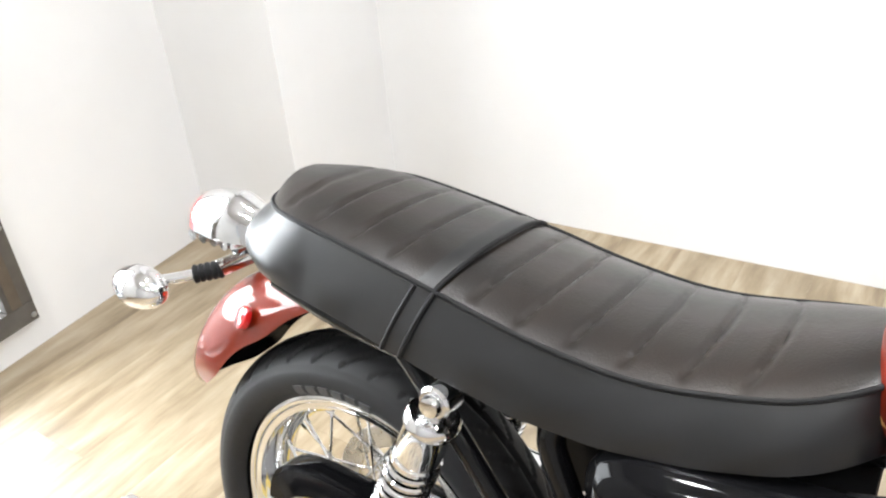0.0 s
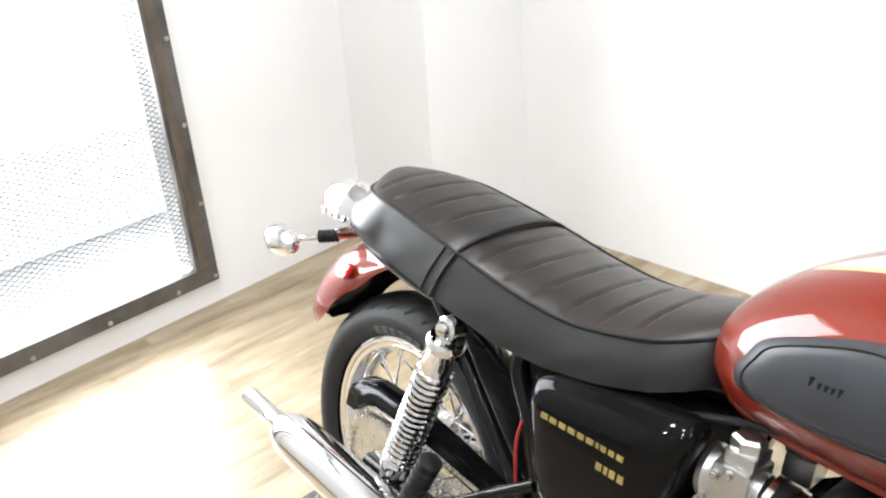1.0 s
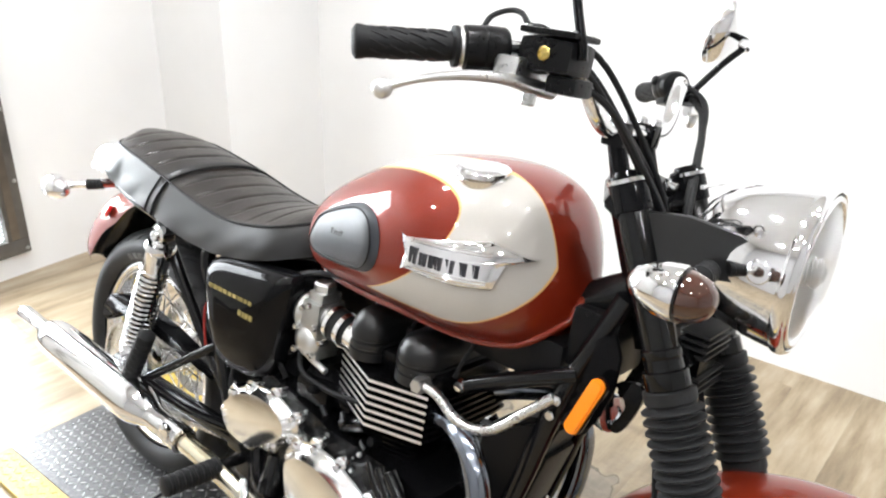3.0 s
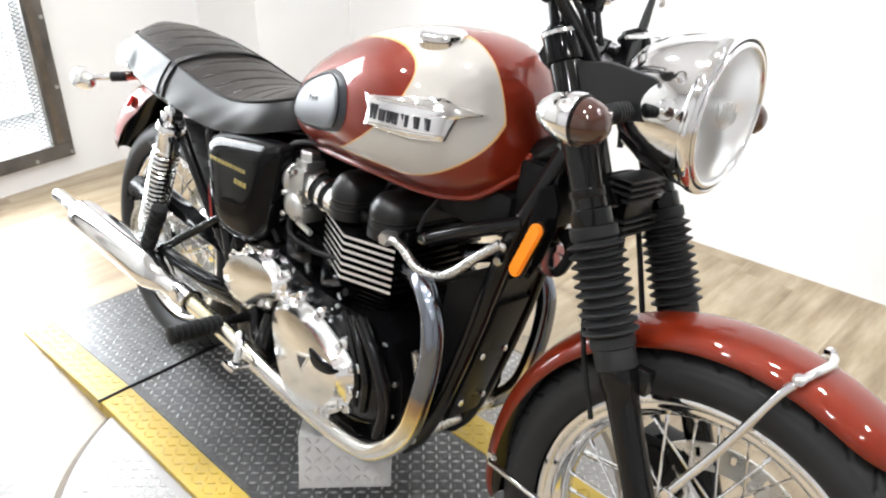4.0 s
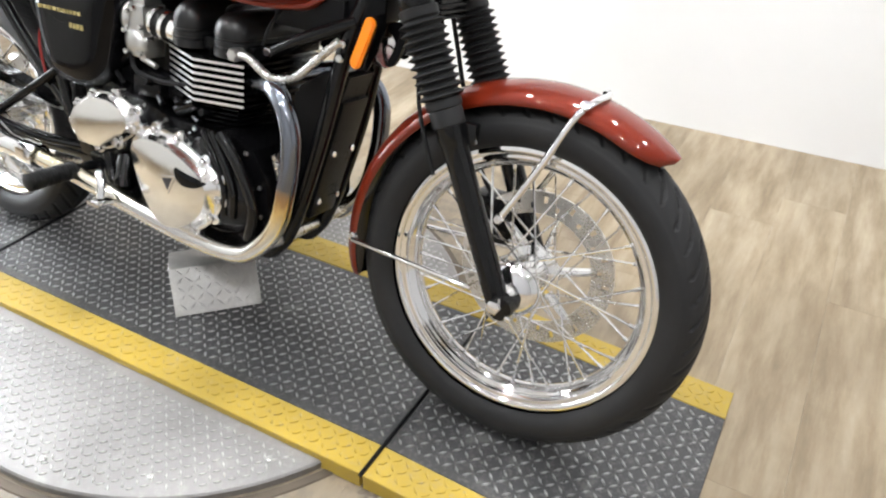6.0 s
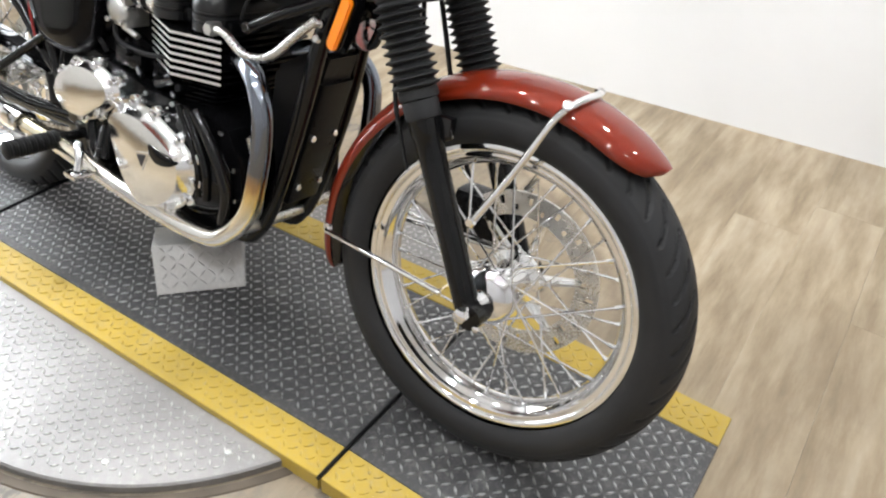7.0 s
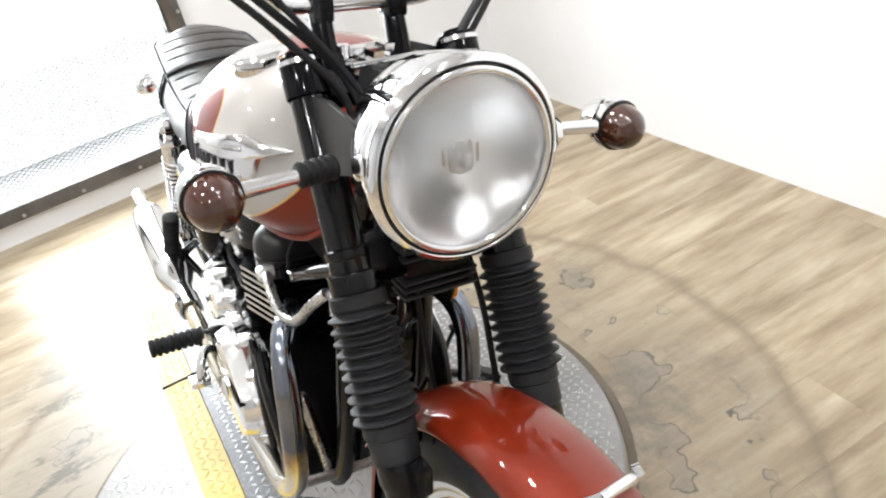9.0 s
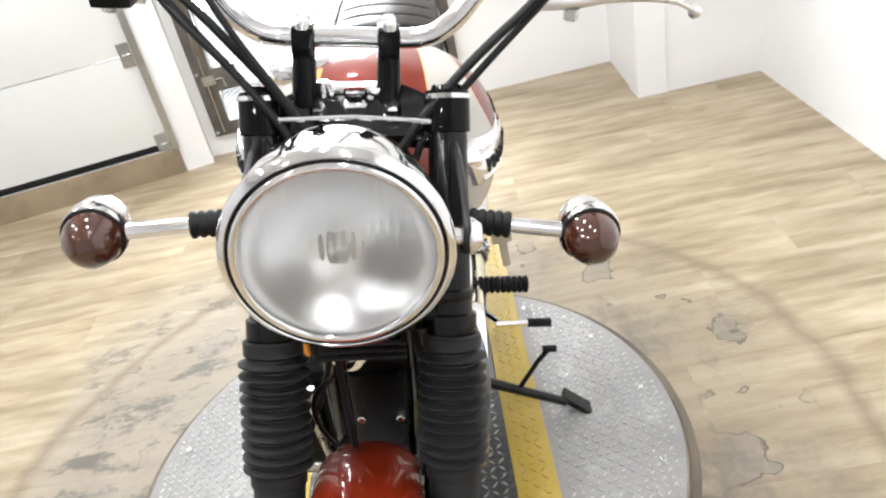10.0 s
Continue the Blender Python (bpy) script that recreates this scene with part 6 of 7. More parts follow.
# -- headlight --
HC = Vector((1.353, -0.014, 0.960))
HD = Vector((1, 0, -0.02)).normalized()
HR = 0.106
shell = part("headlight", lathe([(-0.135, 0.0), (-0.134, 0.030), (-0.125, 0.055), (-0.105, 0.076), (-0.075, 0.090), (-0.04, 0.0985), (-0.012, 0.1020), (-0.004, 0.1020)], HC, HD, 64), CHROME, bike, "round chrome headlight with a clear fluted lens")
part("rim", lathe([(-0.004, 0.0975), (-0.004, 0.1045), (-0.001, HR), (0.005, HR), (0.010, 0.1030), (0.012, 0.0990), (0.011, 0.0975), (0.002, 0.0970)], HC, HD, 72), CHROME, shell, "chrome headlight rim", 60)
part("gasket", lathe([(0.0085, 0.0956), (0.0110, 0.0960), (0.0114, 0.0968), (0.0106, 0.0974), (0.0085, 0.0976)], HC, HD, 72), RUBBER, shell, "thin black rubber gasket round the lens", 60)
part("inner_rim", lathe([(0.004, 0.0955), (0.011, 0.0955), (0.0135, 0.0935), (0.0145, 0.0905), (0.0135, 0.0880), (0.009, 0.0865), (0.004, 0.0865)], HC, HD, 72), CHROME, shell, "second chrome ring round the lens", 60)
part("reflector", lathe([(0.002, 0.0880), (-0.010, 0.080), (-0.024, 0.063), (-0.036, 0.042), (-0.043, 0.022), (-0.045, 0.014)], HC, HD, 64), REFLECTOR, shell, "", 70)
bm = lathe([(-0.045, 0.0145), (-0.030, 0.009), (-0.021, 0.008), (-0.019, 0.006), (-0.018, 0)], HC, HD, 24)
part("bulb_shield", bm, CASTING, shell, "grey bulb shield")
lens = lathe([(0.008, 0.0872), (0.014, 0.080), (0.021, 0.058), (0.0255, 0.030), (0.027, 0), ], HC, HD, 72)
lathe([(0.005, 0.0872), (0.011, 0.079), (0.018, 0.058), (0.0225, 0.030), (0.024, 0)], HC, HD, 72, lens)
lob = part("lens", lens, LENS, shell, "clear fluted glass lens", 80)
lob.visible_shadow = False


def ear(s):
    o = s * 0.099
    bm = bmesh.new()
    prism(bm, [(1.180, 0.992), (1.232, 1.000), (1.297, 0.994), (1.340, 0.976), (1.346, 0.953), (1.324, 0.940), (1.284, 0.938), (1.232, 0.922), (1.215, 0.905), (1.198, 0.935)], min(o, o + s * 0.007), max(o, o + s * 0.007), "y")
    bmesh.ops.bevel(bm, geom=bm.edges, offset=0.002, segments=1, affect="EDGES")
    e = part("headlight_ear", bm, CAM_SATIN, bike, "black headlight bracket")
    bm = bmesh.new()
    lathe([(0, 0.0175), (0.004, 0.0175), (0.012, 0.012), (0.014, 0.0)], (1.326, o + s * 0.006, 0.960), (0, s, 0), 24, bm)
    rod(bm, (1.326, s * 0.088, 0.960), (1.326, o, 0.960), 0.009, 12)
    part("bracket_bolt", bm, CHROME, e)


both(ear)


def indicator(name, base, tip, ball, face, label, parent=None):
    """A ball indicator on a chrome stalk with a ribbed black boot."""
    base, tip, ball, face = Vector(base), Vector(tip), Vector(ball), Vector(face).normalized()
    d = (tip - base).normalized()
    body = part(name, lathe([(-0.054, 0.0), (-0.052, 0.008), (-0.045, 0.0165), (-0.030, 0.0250), (-0.012, 0.0298), (0.004, 0.0308), (0.006, 0.0295)], ball, face, 40), CHROME, bike, label, 60)
    part("stalk", sweep(bmesh.new(), [base + d * 0.03, tip], [0.0075, 0.0085], 14), CHROME, body)
    prof = []
    for k in range(5):
        prof += [(k * 0.0085, 0.0115), (k * 0.0085 + 0.003, 0.0135), (k * 0.0085 + 0.006, 0.0135), (k * 0.0085 + 0.0078, 0.0115)]
    part("boot", lathe([(0, 0)] + prof + [(0.043, 0)], base, d, 20), RUBBER, body)
    part("lens", lathe([(0.006, 0.0278), (0.018, 0.0262), (0.030, 0.0215), (0.037, 0.0140), (0.040, 0.007), (0.0405, 0)], ball, face, 40), SMOKE, body, "smoked amber lens", 60)
    part("lens_rim", lathe([(0.004, 0.0270), (0.004, 0.0300), (0.008, 0.0300), (0.009, 0.0272)], ball, face, 40), BLACK, body, "thin black rim", 60)
    return body


indicator("front_indicator", (1.274, -0.118, 0.946), (1.287, -0.226, 0.942), (1.287, -0.246, 0.941), (1, 0, 0), "chrome ball indicator with a smoked amber lens")
indicator("front_indicator", (1.274, 0.112, 0.946), (1.287, 0.212, 0.942), (1.287, 0.232, 0.941), (1, 0, 0), "chrome ball indicator with a smoked amber lens")
indicator("rear_indicator", (-0.250, -0.045, 0.676), (-0.314, -0.112, 0.661), (-0.330, -0.128, 0.656), (-1, 0, 0), "chrome ball indicator behind the seat")
indicator("rear_indicator", (-0.250, 0.045, 0.676), (-0.314, 0.112, 0.661), (-0.330, 0.128, 0.656), (-1, 0, 0), "chrome ball indicator behind the seat")
bm = bmesh.new()
sweep(bm, [(-0.255, -0.055, 0.676), (-0.255, 0.055, 0.676)], 0.013, 14)
sweep(bm, [(-0.255, 0, 0.676), (-0.265, 0, 0.712)], 0.012, 12)
part("lamp_bracket", bm, CHROME, bike, "chrome tail bracket")


def tail_dome(lo, hi):
    """Slices of the low domed tail lamp between two places along its length, 0 at the front and 1 at the back."""
    bm = bmesh.new()
    rings = []
    for i in range(25):
        u = lo + (hi - lo) * i / 24
        f = math.sqrt(max(1e-4, 1 - abs(1.6 * u - 0.6) ** 2.6)) if u > 0.375 else 0.5 + 0.5 * (u / 0.375) ** 0.7
        x = -0.190 - 0.165 * u
        rings.append([bm.verts.new((x, 0.046 * f * math.cos(a), 0.716 + 0.062 * f * math.sin(a))) for a in (math.pi * k / 24 for k in range(25))])
    for a, b in zip(rings, rings[1:]):
        for k in range(24):
            bm.faces.new((a[k], a[k + 1], b[k + 1], b[k]))
        bm.faces.new((a[0], b[0], b[-1], a[-1]))
    bm.faces.new(rings[0][::-1])
    bm.faces.new(rings[-1])
    return bm


tl = part("tail_light", tail_dome(0.0, 0.76), CHROME, bike, "domed chrome tail light with a red lens", 50)
part("lens", tail_dome(0.762, 1.0), RED_LENS, tl, "red tail lens", 60)
bm = bmesh.new()
for k in range(5):
    sweep(bm, [(-0.235 - k * 0.022, -0.036, 0.707), (-0.235 - k * 0.022, 0.036, 0.707)], 0.0085, 10)
pieces("base_rib", bm, CHROME, tl)

# -- mudguards --
def mudguard(name, c, r_top, r_edge, half_w, a0, a1, label, tip=6.0, n=70, m=18, round_end=0.10):
    bm = bmesh.new()
    outer, inner = [], []
    for i in range(n + 1):
        u = i / n
        a = radians(a0 + (a1 - a0) * u)
        e = min(u, 1 - u) / round_end
        wf = 1.0 if e >= 1 else math.sqrt(max(0.0, 1 - (1 - e) ** 2)) * 0.75 + 0.25
        ro, ri = [], []
        for j in range(m + 1):
            v = -1 + 2 * j / m
            y = half_w * wf * math.sin(v * math.pi / 2)
            drop = (r_top - r_edge) * (1 - math.cos(v * math.pi / 2)) * wf
            for lst, off in ((ro, 0.0), (ri, -0.0025)):
                rr = r_top - drop + off
                lst.append(bm.verts.new(c + Vector((math.cos(a) * rr, y * (1 if off == 0 else 0.97), math.sin(a) * rr))))
        outer.append(ro)
        inner.append(ri)
    for g, mi in ((outer, 0), (inner, 1)):
        for p, q in zip(g, g[1:]):
            for j in range(m):
                bm.faces.new((p[j], p[j + 1], q[j + 1], q[j])).material_index = mi
    for i in range(n):
        for j in (0, m):
            bm.faces.new((outer[i][j], outer[i + 1][j], inner[i + 1][j], inner[i][j]))
    for i in (0, n):
        for j in range(m):
            bm.faces.new((outer[i][j], outer[i][j + 1], inner[i][j + 1], inner[i][j]))
    return part(name, bm, [RED_PAINT, BLACK], bike, label, 50)


fg = mudguard("front_mudguard", FA, 0.368, 0.334, 0.062, 53, 197, "glossy red front mudguard")
# rear guard swings up under the seat and flares at its tail
bm = bmesh.new()
RGX = [(-0.390, 0.446), (-0.374, 0.490), (-0.344, 0.548), (-0.298, 0.608), (-0.240, 0.656), (-0.155, 0.694), (-0.050, 0.706), (0.04, 0.704), (0.13, 0.690)]
ctr = curve_pts([(p[0], 0, p[1]) for p in RGX], 8)
outer, inner = [], []
for i, p in enumerate(ctr):
    q = (ctr[min(i + 1, len(ctr) - 1)] - ctr[max(i - 1, 0)]).normalized()
    nn = Vector((-q.z, 0, q.x))
    p = p + Vector((0, 0.004, 0))
    if nn.dot(p - Vector((RA.x, 0, RA.z))) < 0:
        nn = -nn
    u = i / (len(ctr) - 1)
    wf = 1.0 if u > 0.30 else 0.30 + 0.70 * math.sin(u / 0.30 * math.pi / 2)
    hw = 0.066 * min(wf, 1.0)
    dr = spl([-0.255, -0.205, -0.155, -0.10, -0.05], [0.088, 0.085, 0.072, 0.046, 0.022], p.x) * wf
    ro, ri = [], []
    for j in range(21):
        v = -1 + j / 10
        for lst, off in ((ro, 0.0), (ri, -0.0025)):
            lst.append(bm.verts.new(p + nn * (off - dr * (1 - math.cos(v * math.pi / 2))) + Vector((0, hw * math.sin(v * math.pi / 2), 0))))
    outer.append(ro)
    inner.append(ri)
for g, mi in ((outer, 0), (inner, 1)):
    for p, q in zip(g, g[1:]):
        for j in range(20):
            bm.faces.new((p[j], p[j + 1], q[j + 1], q[j])).material_index = mi
for i in range(len(ctr) - 1):
    for j in (0, 20):
        bm.faces.new((outer[i][j], outer[i + 1][j], inner[i + 1][j], inner[i][j]))
for i in (0, len(ctr) - 1):
    for j in range(20):
        bm.faces.new((outer[i][j], outer[i][j + 1], inner[i][j + 1], inner[i][j]))
rg = part("rear_mudguard", bm, [RED_PAINT, BLACK], bike, "red rear mudguard, black inside", 50)
both(lambda s: part("reflector", lathe([(-0.004, 0.0), (-0.004, 0.017), (0.004, 0.017), (0.006, 0.014), (0.007, 0)], (-0.196, 0.004 + s * 0.066, 0.622), (-0.4, s * 0.77, 0.45), 24), RED_LENS, rg, "round red side reflector"))
# front mudguard stays
def stay(s):
    a = mir([(1.572, 0.0, 0.697), (1.566, -0.030, 0.694), (1.556, -0.055, 0.684), (1.540, -0.070, 0.660), (1.502, -0.084, 0.57), (1.456, -0.098, 0.476)], s)
    bm = tube(a, 0.0062, 10, 6)
    lathe([(0, 0.009), (0.008, 0.008), (0.010, 0)], mir([(1.553, -0.060, 0.685)], s)[0], (0.3, s * 0.8, 0.5), 14, bm)
    bolt(bm, mir([(1.456, -0.100, 0.476)], s)[0], (0, s, 0), 0.009, 0.008)
    part("stay", bm, CHROME, fg, "chrome mudguard stay")
    bm = sweep(bmesh.new(), mir([(1.150, -0.060, 0.334), (1.156, -0.074, 0.334), (1.43, -0.112, 0.338)], s), 0.0050, 10)
    lathe([(0, 0.010), (0.006, 0.009), (0.008, 0)], mir([(1.152, -0.062, 0.336)], s)[0], (-0.2, s, 0), 14, bm)
    part("stay", bm, CHROME, fg, "chrome mudguard stay")


both(stay)
# caliper on the left leg
bm = bmesh.new()
box(bm, (1.335, 0.055, 0.36), (1.425, 0.115, 0.45), 0.014)
rod(bm, (1.37, 0.05, 0.41), (1.37, 0.125, 0.41), 0.026, 20)
part("brake_caliper", bm, BLACK_CAST, bike, "black brake caliper")

# -- handlebar and controls --
BAR = [(1.066, 0, 1.080), (1.066, -0.055, 1.080), (1.068, -0.090, 1.085), (1.064, -0.116, 1.103), (1.056, -0.142, 1.134), (1.042, -0.180, 1.155), (1.005, -0.250, 1.153), (0.901, -0.371, 1.133)]
full = curve_pts([(p[0], -p[1], p[2]) for p in BAR[:0:-1]] + BAR, 8)
bar = part("handlebar", sweep(bmesh.new(), full, 0.0111, 18), CHROME, bike, "wide chrome handlebar")


def controls(s):
    a, b = Vector(BAR[-2]), Vector(BAR[-1])
    if s > 0:
        a.y, b.y = -a.y, -b.y
    d = (b - a).normalized()
    L = (b - a).length
    g0 = L - 0.112
    prof = [(g0, 0.0112), (g0, 0.0225), (g0 + 0.005, 0.0225), (g0 + 0.007, 0.0160), (L - 0.030, 0.0165), (L - 0.016, 0.0168), (L - 0.007, 0.0185), (L - 0.003, 0.0185), (L - 0.001, 0.0165), (L + 0.001, 0.013), (L + 0.0012, 0)]
    grip = part("grip", lathe(prof, a, d, 28), RUBBER, bar, "black rubber grip")
    side, up = frame_of(d)[:2]
    bm = bmesh.new()
    for row in range(4):
        for k in range(10):
            line = []
            for q in range(4):
                th, at = k * math.tau / 10 + row * 0.32 + q * 0.16, g0 + 0.014 + row * 0.021 + q * 0.006
                line.append(a + d * at + (side * math.cos(th) + up * math.sin(th)) * 0.0164)
            sweep(bm, line, 0.0012, 5)
    tagged(part("grip_bar", bm, RUBBER, grip), "slanted raised bars", kind="stuff")
    part("grip_collar", lathe([(g0 - 0.0045, 0.012), (g0 - 0.0045, 0.0222), (g0 - 0.001, 0.0222), (g0 - 0.001, 0.012)], a, d, 28), CASTING, grip, "grey collar at the inner end")
    m = Matrix.Translation(a) @ d.to_track_quat("X", "Z").to_matrix().to_4x4()
    fwd = 1 if s < 0 else -1
    # split switch housing clamped round the bar
    bm = lathe([(g0 - 0.056, 0.012), (g0 - 0.056, 0.0205), (g0 - 0.052, 0.0235), (g0 - 0.030, 0.0245), (g0 - 0.029, 0.0235), (g0 - 0.027, 0.0245), (g0 - 0.008, 0.0240), (g0 - 0.006, 0.0215), (g0 - 0.006, 0.012)], a, d, 28)
    hous = part("switch_housing", bm, PLASTIC, bar, "black switch housing")
    bm = bmesh.new()
    box(bm, (g0 - 0.050, -0.012, -0.031), (g0 - 0.008, 0.014, -0.018), 0.005, m)
    part("lower_block", bm, PLASTIC, hous)
    bm = lathe([(0, 0.008), (0.006, 0.008), (0.008, 0.006), (0.008, 0)], m @ Vector((g0 - 0.022, -0.022 * fwd, 0.006)), m.to_3x3() @ Vector((0, -fwd, 0.2)), 16)
    part("button", bm, RUBBER, hous)
    if s < 0:
        bm = bmesh.new()
        box(bm, (1.030, -0.257, 1.136), (1.098, -0.202, 1.174), 0.013)
        mc = part("master_cylinder", bm, PLASTIC, bar, "black brake reservoir with a brass sight glass")
        bm = bmesh.new()
        box(bm, (1.029, -0.258, 1.1745), (1.099, -0.201, 1.182), 0.004)
        part("lid", bm, PLASTIC, mc)
        bm = bmesh.new()
        for px, py in ((1.036, -0.250), (1.092, -0.250), (1.036, -0.209), (1.092, -0.209)):
            lathe([(0, 0.004), (0.0015, 0.004), (0.002, 0.002), (0.002, 0)], (px, py, 1.1815), (0, 0, 1), 12, bm)
        pieces("lid_screw", bm, STEEL, mc)
        part("sight_glass", lathe([(0, 0.0075), (0.003, 0.0075), (0.004, 0.006), (0.0025, 0.0055), (0.0025, 0)], (1.066, -0.2565, 1.156), (0, -1, 0), 24), BRASS, mc, "round brass sight glass")
        bm = bmesh.new()
        box(bm, (1.066, -0.246, 1.116), (1.104, -0.206, 1.1365), 0.006)
        part("hose_union", bm, PLASTIC, mc)
    bm = bmesh.new()
    sy = 1 if s > 0 else -1
    lo, hi = sorted((sy * 0.272, sy * 0.200))
    box(bm, (1.014, lo, 1.124), (1.046, hi, 1.148), 0.006)
    perch = part("lever_perch", bm, LEVER if s < 0 else BLACK, bar, "silver lever perch" if s < 0 else "black clutch lever perch")
    slim = 0.72 if s < 0 else 0.62
    part("pivot_bolt", lathe([(0, 0.009), (0.012, 0.009), (0.014, 0.006), (0.014, 0)], (1.048, sy * 0.243, 1.112), (0, 0, -1), 14), STEEL, perch)
    end = Vector((0.985, sy * 0.406, 1.094))
    lever_pts = curve_pts([(1.052, sy * 0.205, 1.117), (1.050, sy * 0.243, 1.119), (1.043, sy * 0.285, 1.123), (1.027, sy * 0.333, 1.120), (1.006, sy * 0.378, 1.109), end], 6)
    nP = len(lever_pts)
    lev = sweep(bmesh.new(), lever_pts, [slim * q for q in [0.0125 if k < 6 else max(0.0052, 0.0120 - 0.0085 * (k - 6) / (nP - 8)) for k in range(nP)]], 14)
    bmesh.ops.create_uvsphere(lev, u_segments=14, v_segments=10, radius=0.0105 * (0.8 if s > 0 else 1.0), matrix=Matrix.Translation(end))
    part("lever", lev, LEVER, perch, "silver ball-end lever")
    # riser and clamp
    rs = s * 0.045
    bm = sweep(bmesh.new(), [(1.094, rs, 1.000), (1.068, rs, 1.066)], [0.0140, 0.0125], 18)
    box(bm, (1.050, rs - 0.0125, 1.060), (1.083, rs + 0.0125, 1.094), 0.006)
    r = part("riser", bm, BLACK_GLOSS, bar, "black handlebar riser with a chrome cap")
    bm = bmesh.new()
    for dx in (-0.010, 0.012):
        lathe([(0, 0.0075), (0.007, 0.0075), (0.010, 0.005), (0.010, 0)], (1.067 + dx, rs, 1.093), (0, 0, 1), 14, bm)
    pieces("clamp_bolt", bm, CHROME, r)
    # round mirror on its bent stem
    if s < 0:
        top, face = Vector((1.042, -0.362, 1.264)), (-1, 0.10, 0.10)
        stem = [(1.103, -0.242, 1.155), (1.100, -0.242, 1.170), (1.088, -0.242, 1.200), (1.072, -0.244, 1.245), (1.066, -0.275, 1.285), (1.060, -0.330, 1.285), (1.056, -0.358, 1.266)]
    else:
        top, face = Vector((1.050, 0.300, 1.248)), (-0.95, 0.0, 0.30)
        stem = [(1.040, 0.235, 1.140), (1.045, 0.240, 1.155), (1.070, 0.262, 1.200), (1.090, 0.283, 1.232), (1.084, 0.294, 1.240), (1.064, 0.300, 1.246)]
    arm = part("mirror", lathe([(-0.018, 0), (-0.017, 0.014), (-0.014, 0.032), (-0.007, 0.047), (0.002, 0.0555), (0.007, 0.056), (0.008, 0.054), (0.005, 0.052), (0.005, 0)], top, face, 36), CHROME, bike, "round chrome handlebar mirror", 50)
    part("stem", tube(stem, 0.0055, 12, 6), BLACK_GLOSS, arm)
    part("ball_joint", lathe([(-0.012, 0.0), (-0.010, 0.007), (0.0, 0.0105), (0.010, 0.007), (0.012, 0.0)], stem[-2 if s < 0 else -3], face, 16), CHROME, arm)


both(controls)
# cables and hoses from the controls down to the head
CABLES = [
    [(1.035, -0.232, 1.165), (1.085, -0.205, 1.150), (1.115, -0.135, 1.090), (1.150, -0.060, 1.010), (1.180, -0.045, 0.93), (1.20, -0.05, 0.84)],
    [(1.055, -0.225, 1.140), (1.110, -0.185, 1.115), (1.140, -0.115, 1.050), (1.165, -0.065, 0.985), (1.185, -0.07, 0.90)],
    [(1.020, -0.250, 1.155), (1.080, -0.190, 1.170), (1.130, -0.115, 1.085), (1.160, -0.045, 0.990), (1.170, -0.03, 0.90)],
    [(0.974, -0.256, 1.172), (0.976, -0.245, 1.188), (0.990, -0.232, 1.198), (1.010, -0.236, 1.196), (1.030, -0.246, 1.184), (1.062, -0.250, 1.178), (1.105, -0.190, 1.125), (1.145, -0.09, 1.02), (1.165, -0.05, 0.96)],
    [(1.030, 0.232, 1.160), (1.090, 0.190, 1.130), (1.125, 0.110, 1.060), (1.150, 0.050, 0.985), (1.175, 0.04, 0.90)],
    [(1.020, 0.250, 1.150), (1.095, 0.175, 1.115), (1.135, 0.095, 1.045), (1.160, 0.040, 0.97), (1.18, 0.03, 0.88)],
    [(1.040, 0.225, 1.145), (1.080, 0.200, 1.125), (1.120, 0.130, 1.060), (1.145, 0.070, 0.99), (1.160, 0.06, 0.93)],
    [(1.215, 0.060, 0.80), (1.235, 0.075, 0.72), (1.275, 0.080, 0.60), (1.330, 0.085, 0.48), (1.375, 0.085, 0.44)],
    [(1.225, -0.030, 0.78), (1.225, -0.045, 0.70), (1.250, -0.070, 0.62), (1.300, -0.085, 0.52)],
]
for k, ctrl in enumerate(CABLES):
    part("cable", tube(ctrl, (0.0050, 0.0045, 0.0040, 0.0034, 0.0050, 0.0048, 0.0042, 0.0045, 0.004)[k], 8, 7), RUBBER, bike, "black control cable")
bm = sweep(bmesh.new(), [(1.205, -0.074, 1.038), (1.210, 0, 1.044), (1.205, 0.074, 1.038)], 0.0026, 8)
part("wire_guide", bm, CHROME, bike, "thin chrome rod above the headlight")
# ignition key on the right of the headlight bracket
bm = bmesh.new()
lathe([(0, 0.013), (0.016, 0.013), (0.018, 0.008), (0.018, 0)], (1.235, 0.118, 0.925), (0.2, 1, -0.2), 16, bm)
box(bm, (-0.0015, -0.011, -0.022), (0.0015, 0.011, 0.004), 0.001, Matrix.Translation((1.236, 0.150, 0.918)) @ Matrix.Rotation(radians(14), 4, "X"))
box(bm, (-0.0012, -0.0045, -0.052), (0.0012, 0.0045, -0.018), 0.0008, Matrix.Translation((1.236, 0.150, 0.918)) @ Matrix.Rotation(radians(14), 4, "X"))
part("ignition_key", bm, CASTING, bike)
# plug caps and leads on the head
def plug(s):
    for x0 in (0.808,):
        cap = part("plug_cap", lathe([(0, 0.009), (0.012, 0.011), (0.034, 0.010), (0.040, 0.006), (0.042, 0)], (x0, s * 0.050, 0.655), (0.0, s * 0.25, 1), 16), RUBBER, engine, "black rubber spark plug cap")
        part("lead", tube([(x0, s * 0.060, 0.692), (x0 + 0.02, s * 0.064, 0.715), (x0 + 0.08, s * 0.055, 0.735), (x0 + 0.14, s * 0.045, 0.742)], 0.0035, 8, 5), RUBBER, cap)


both(plug)
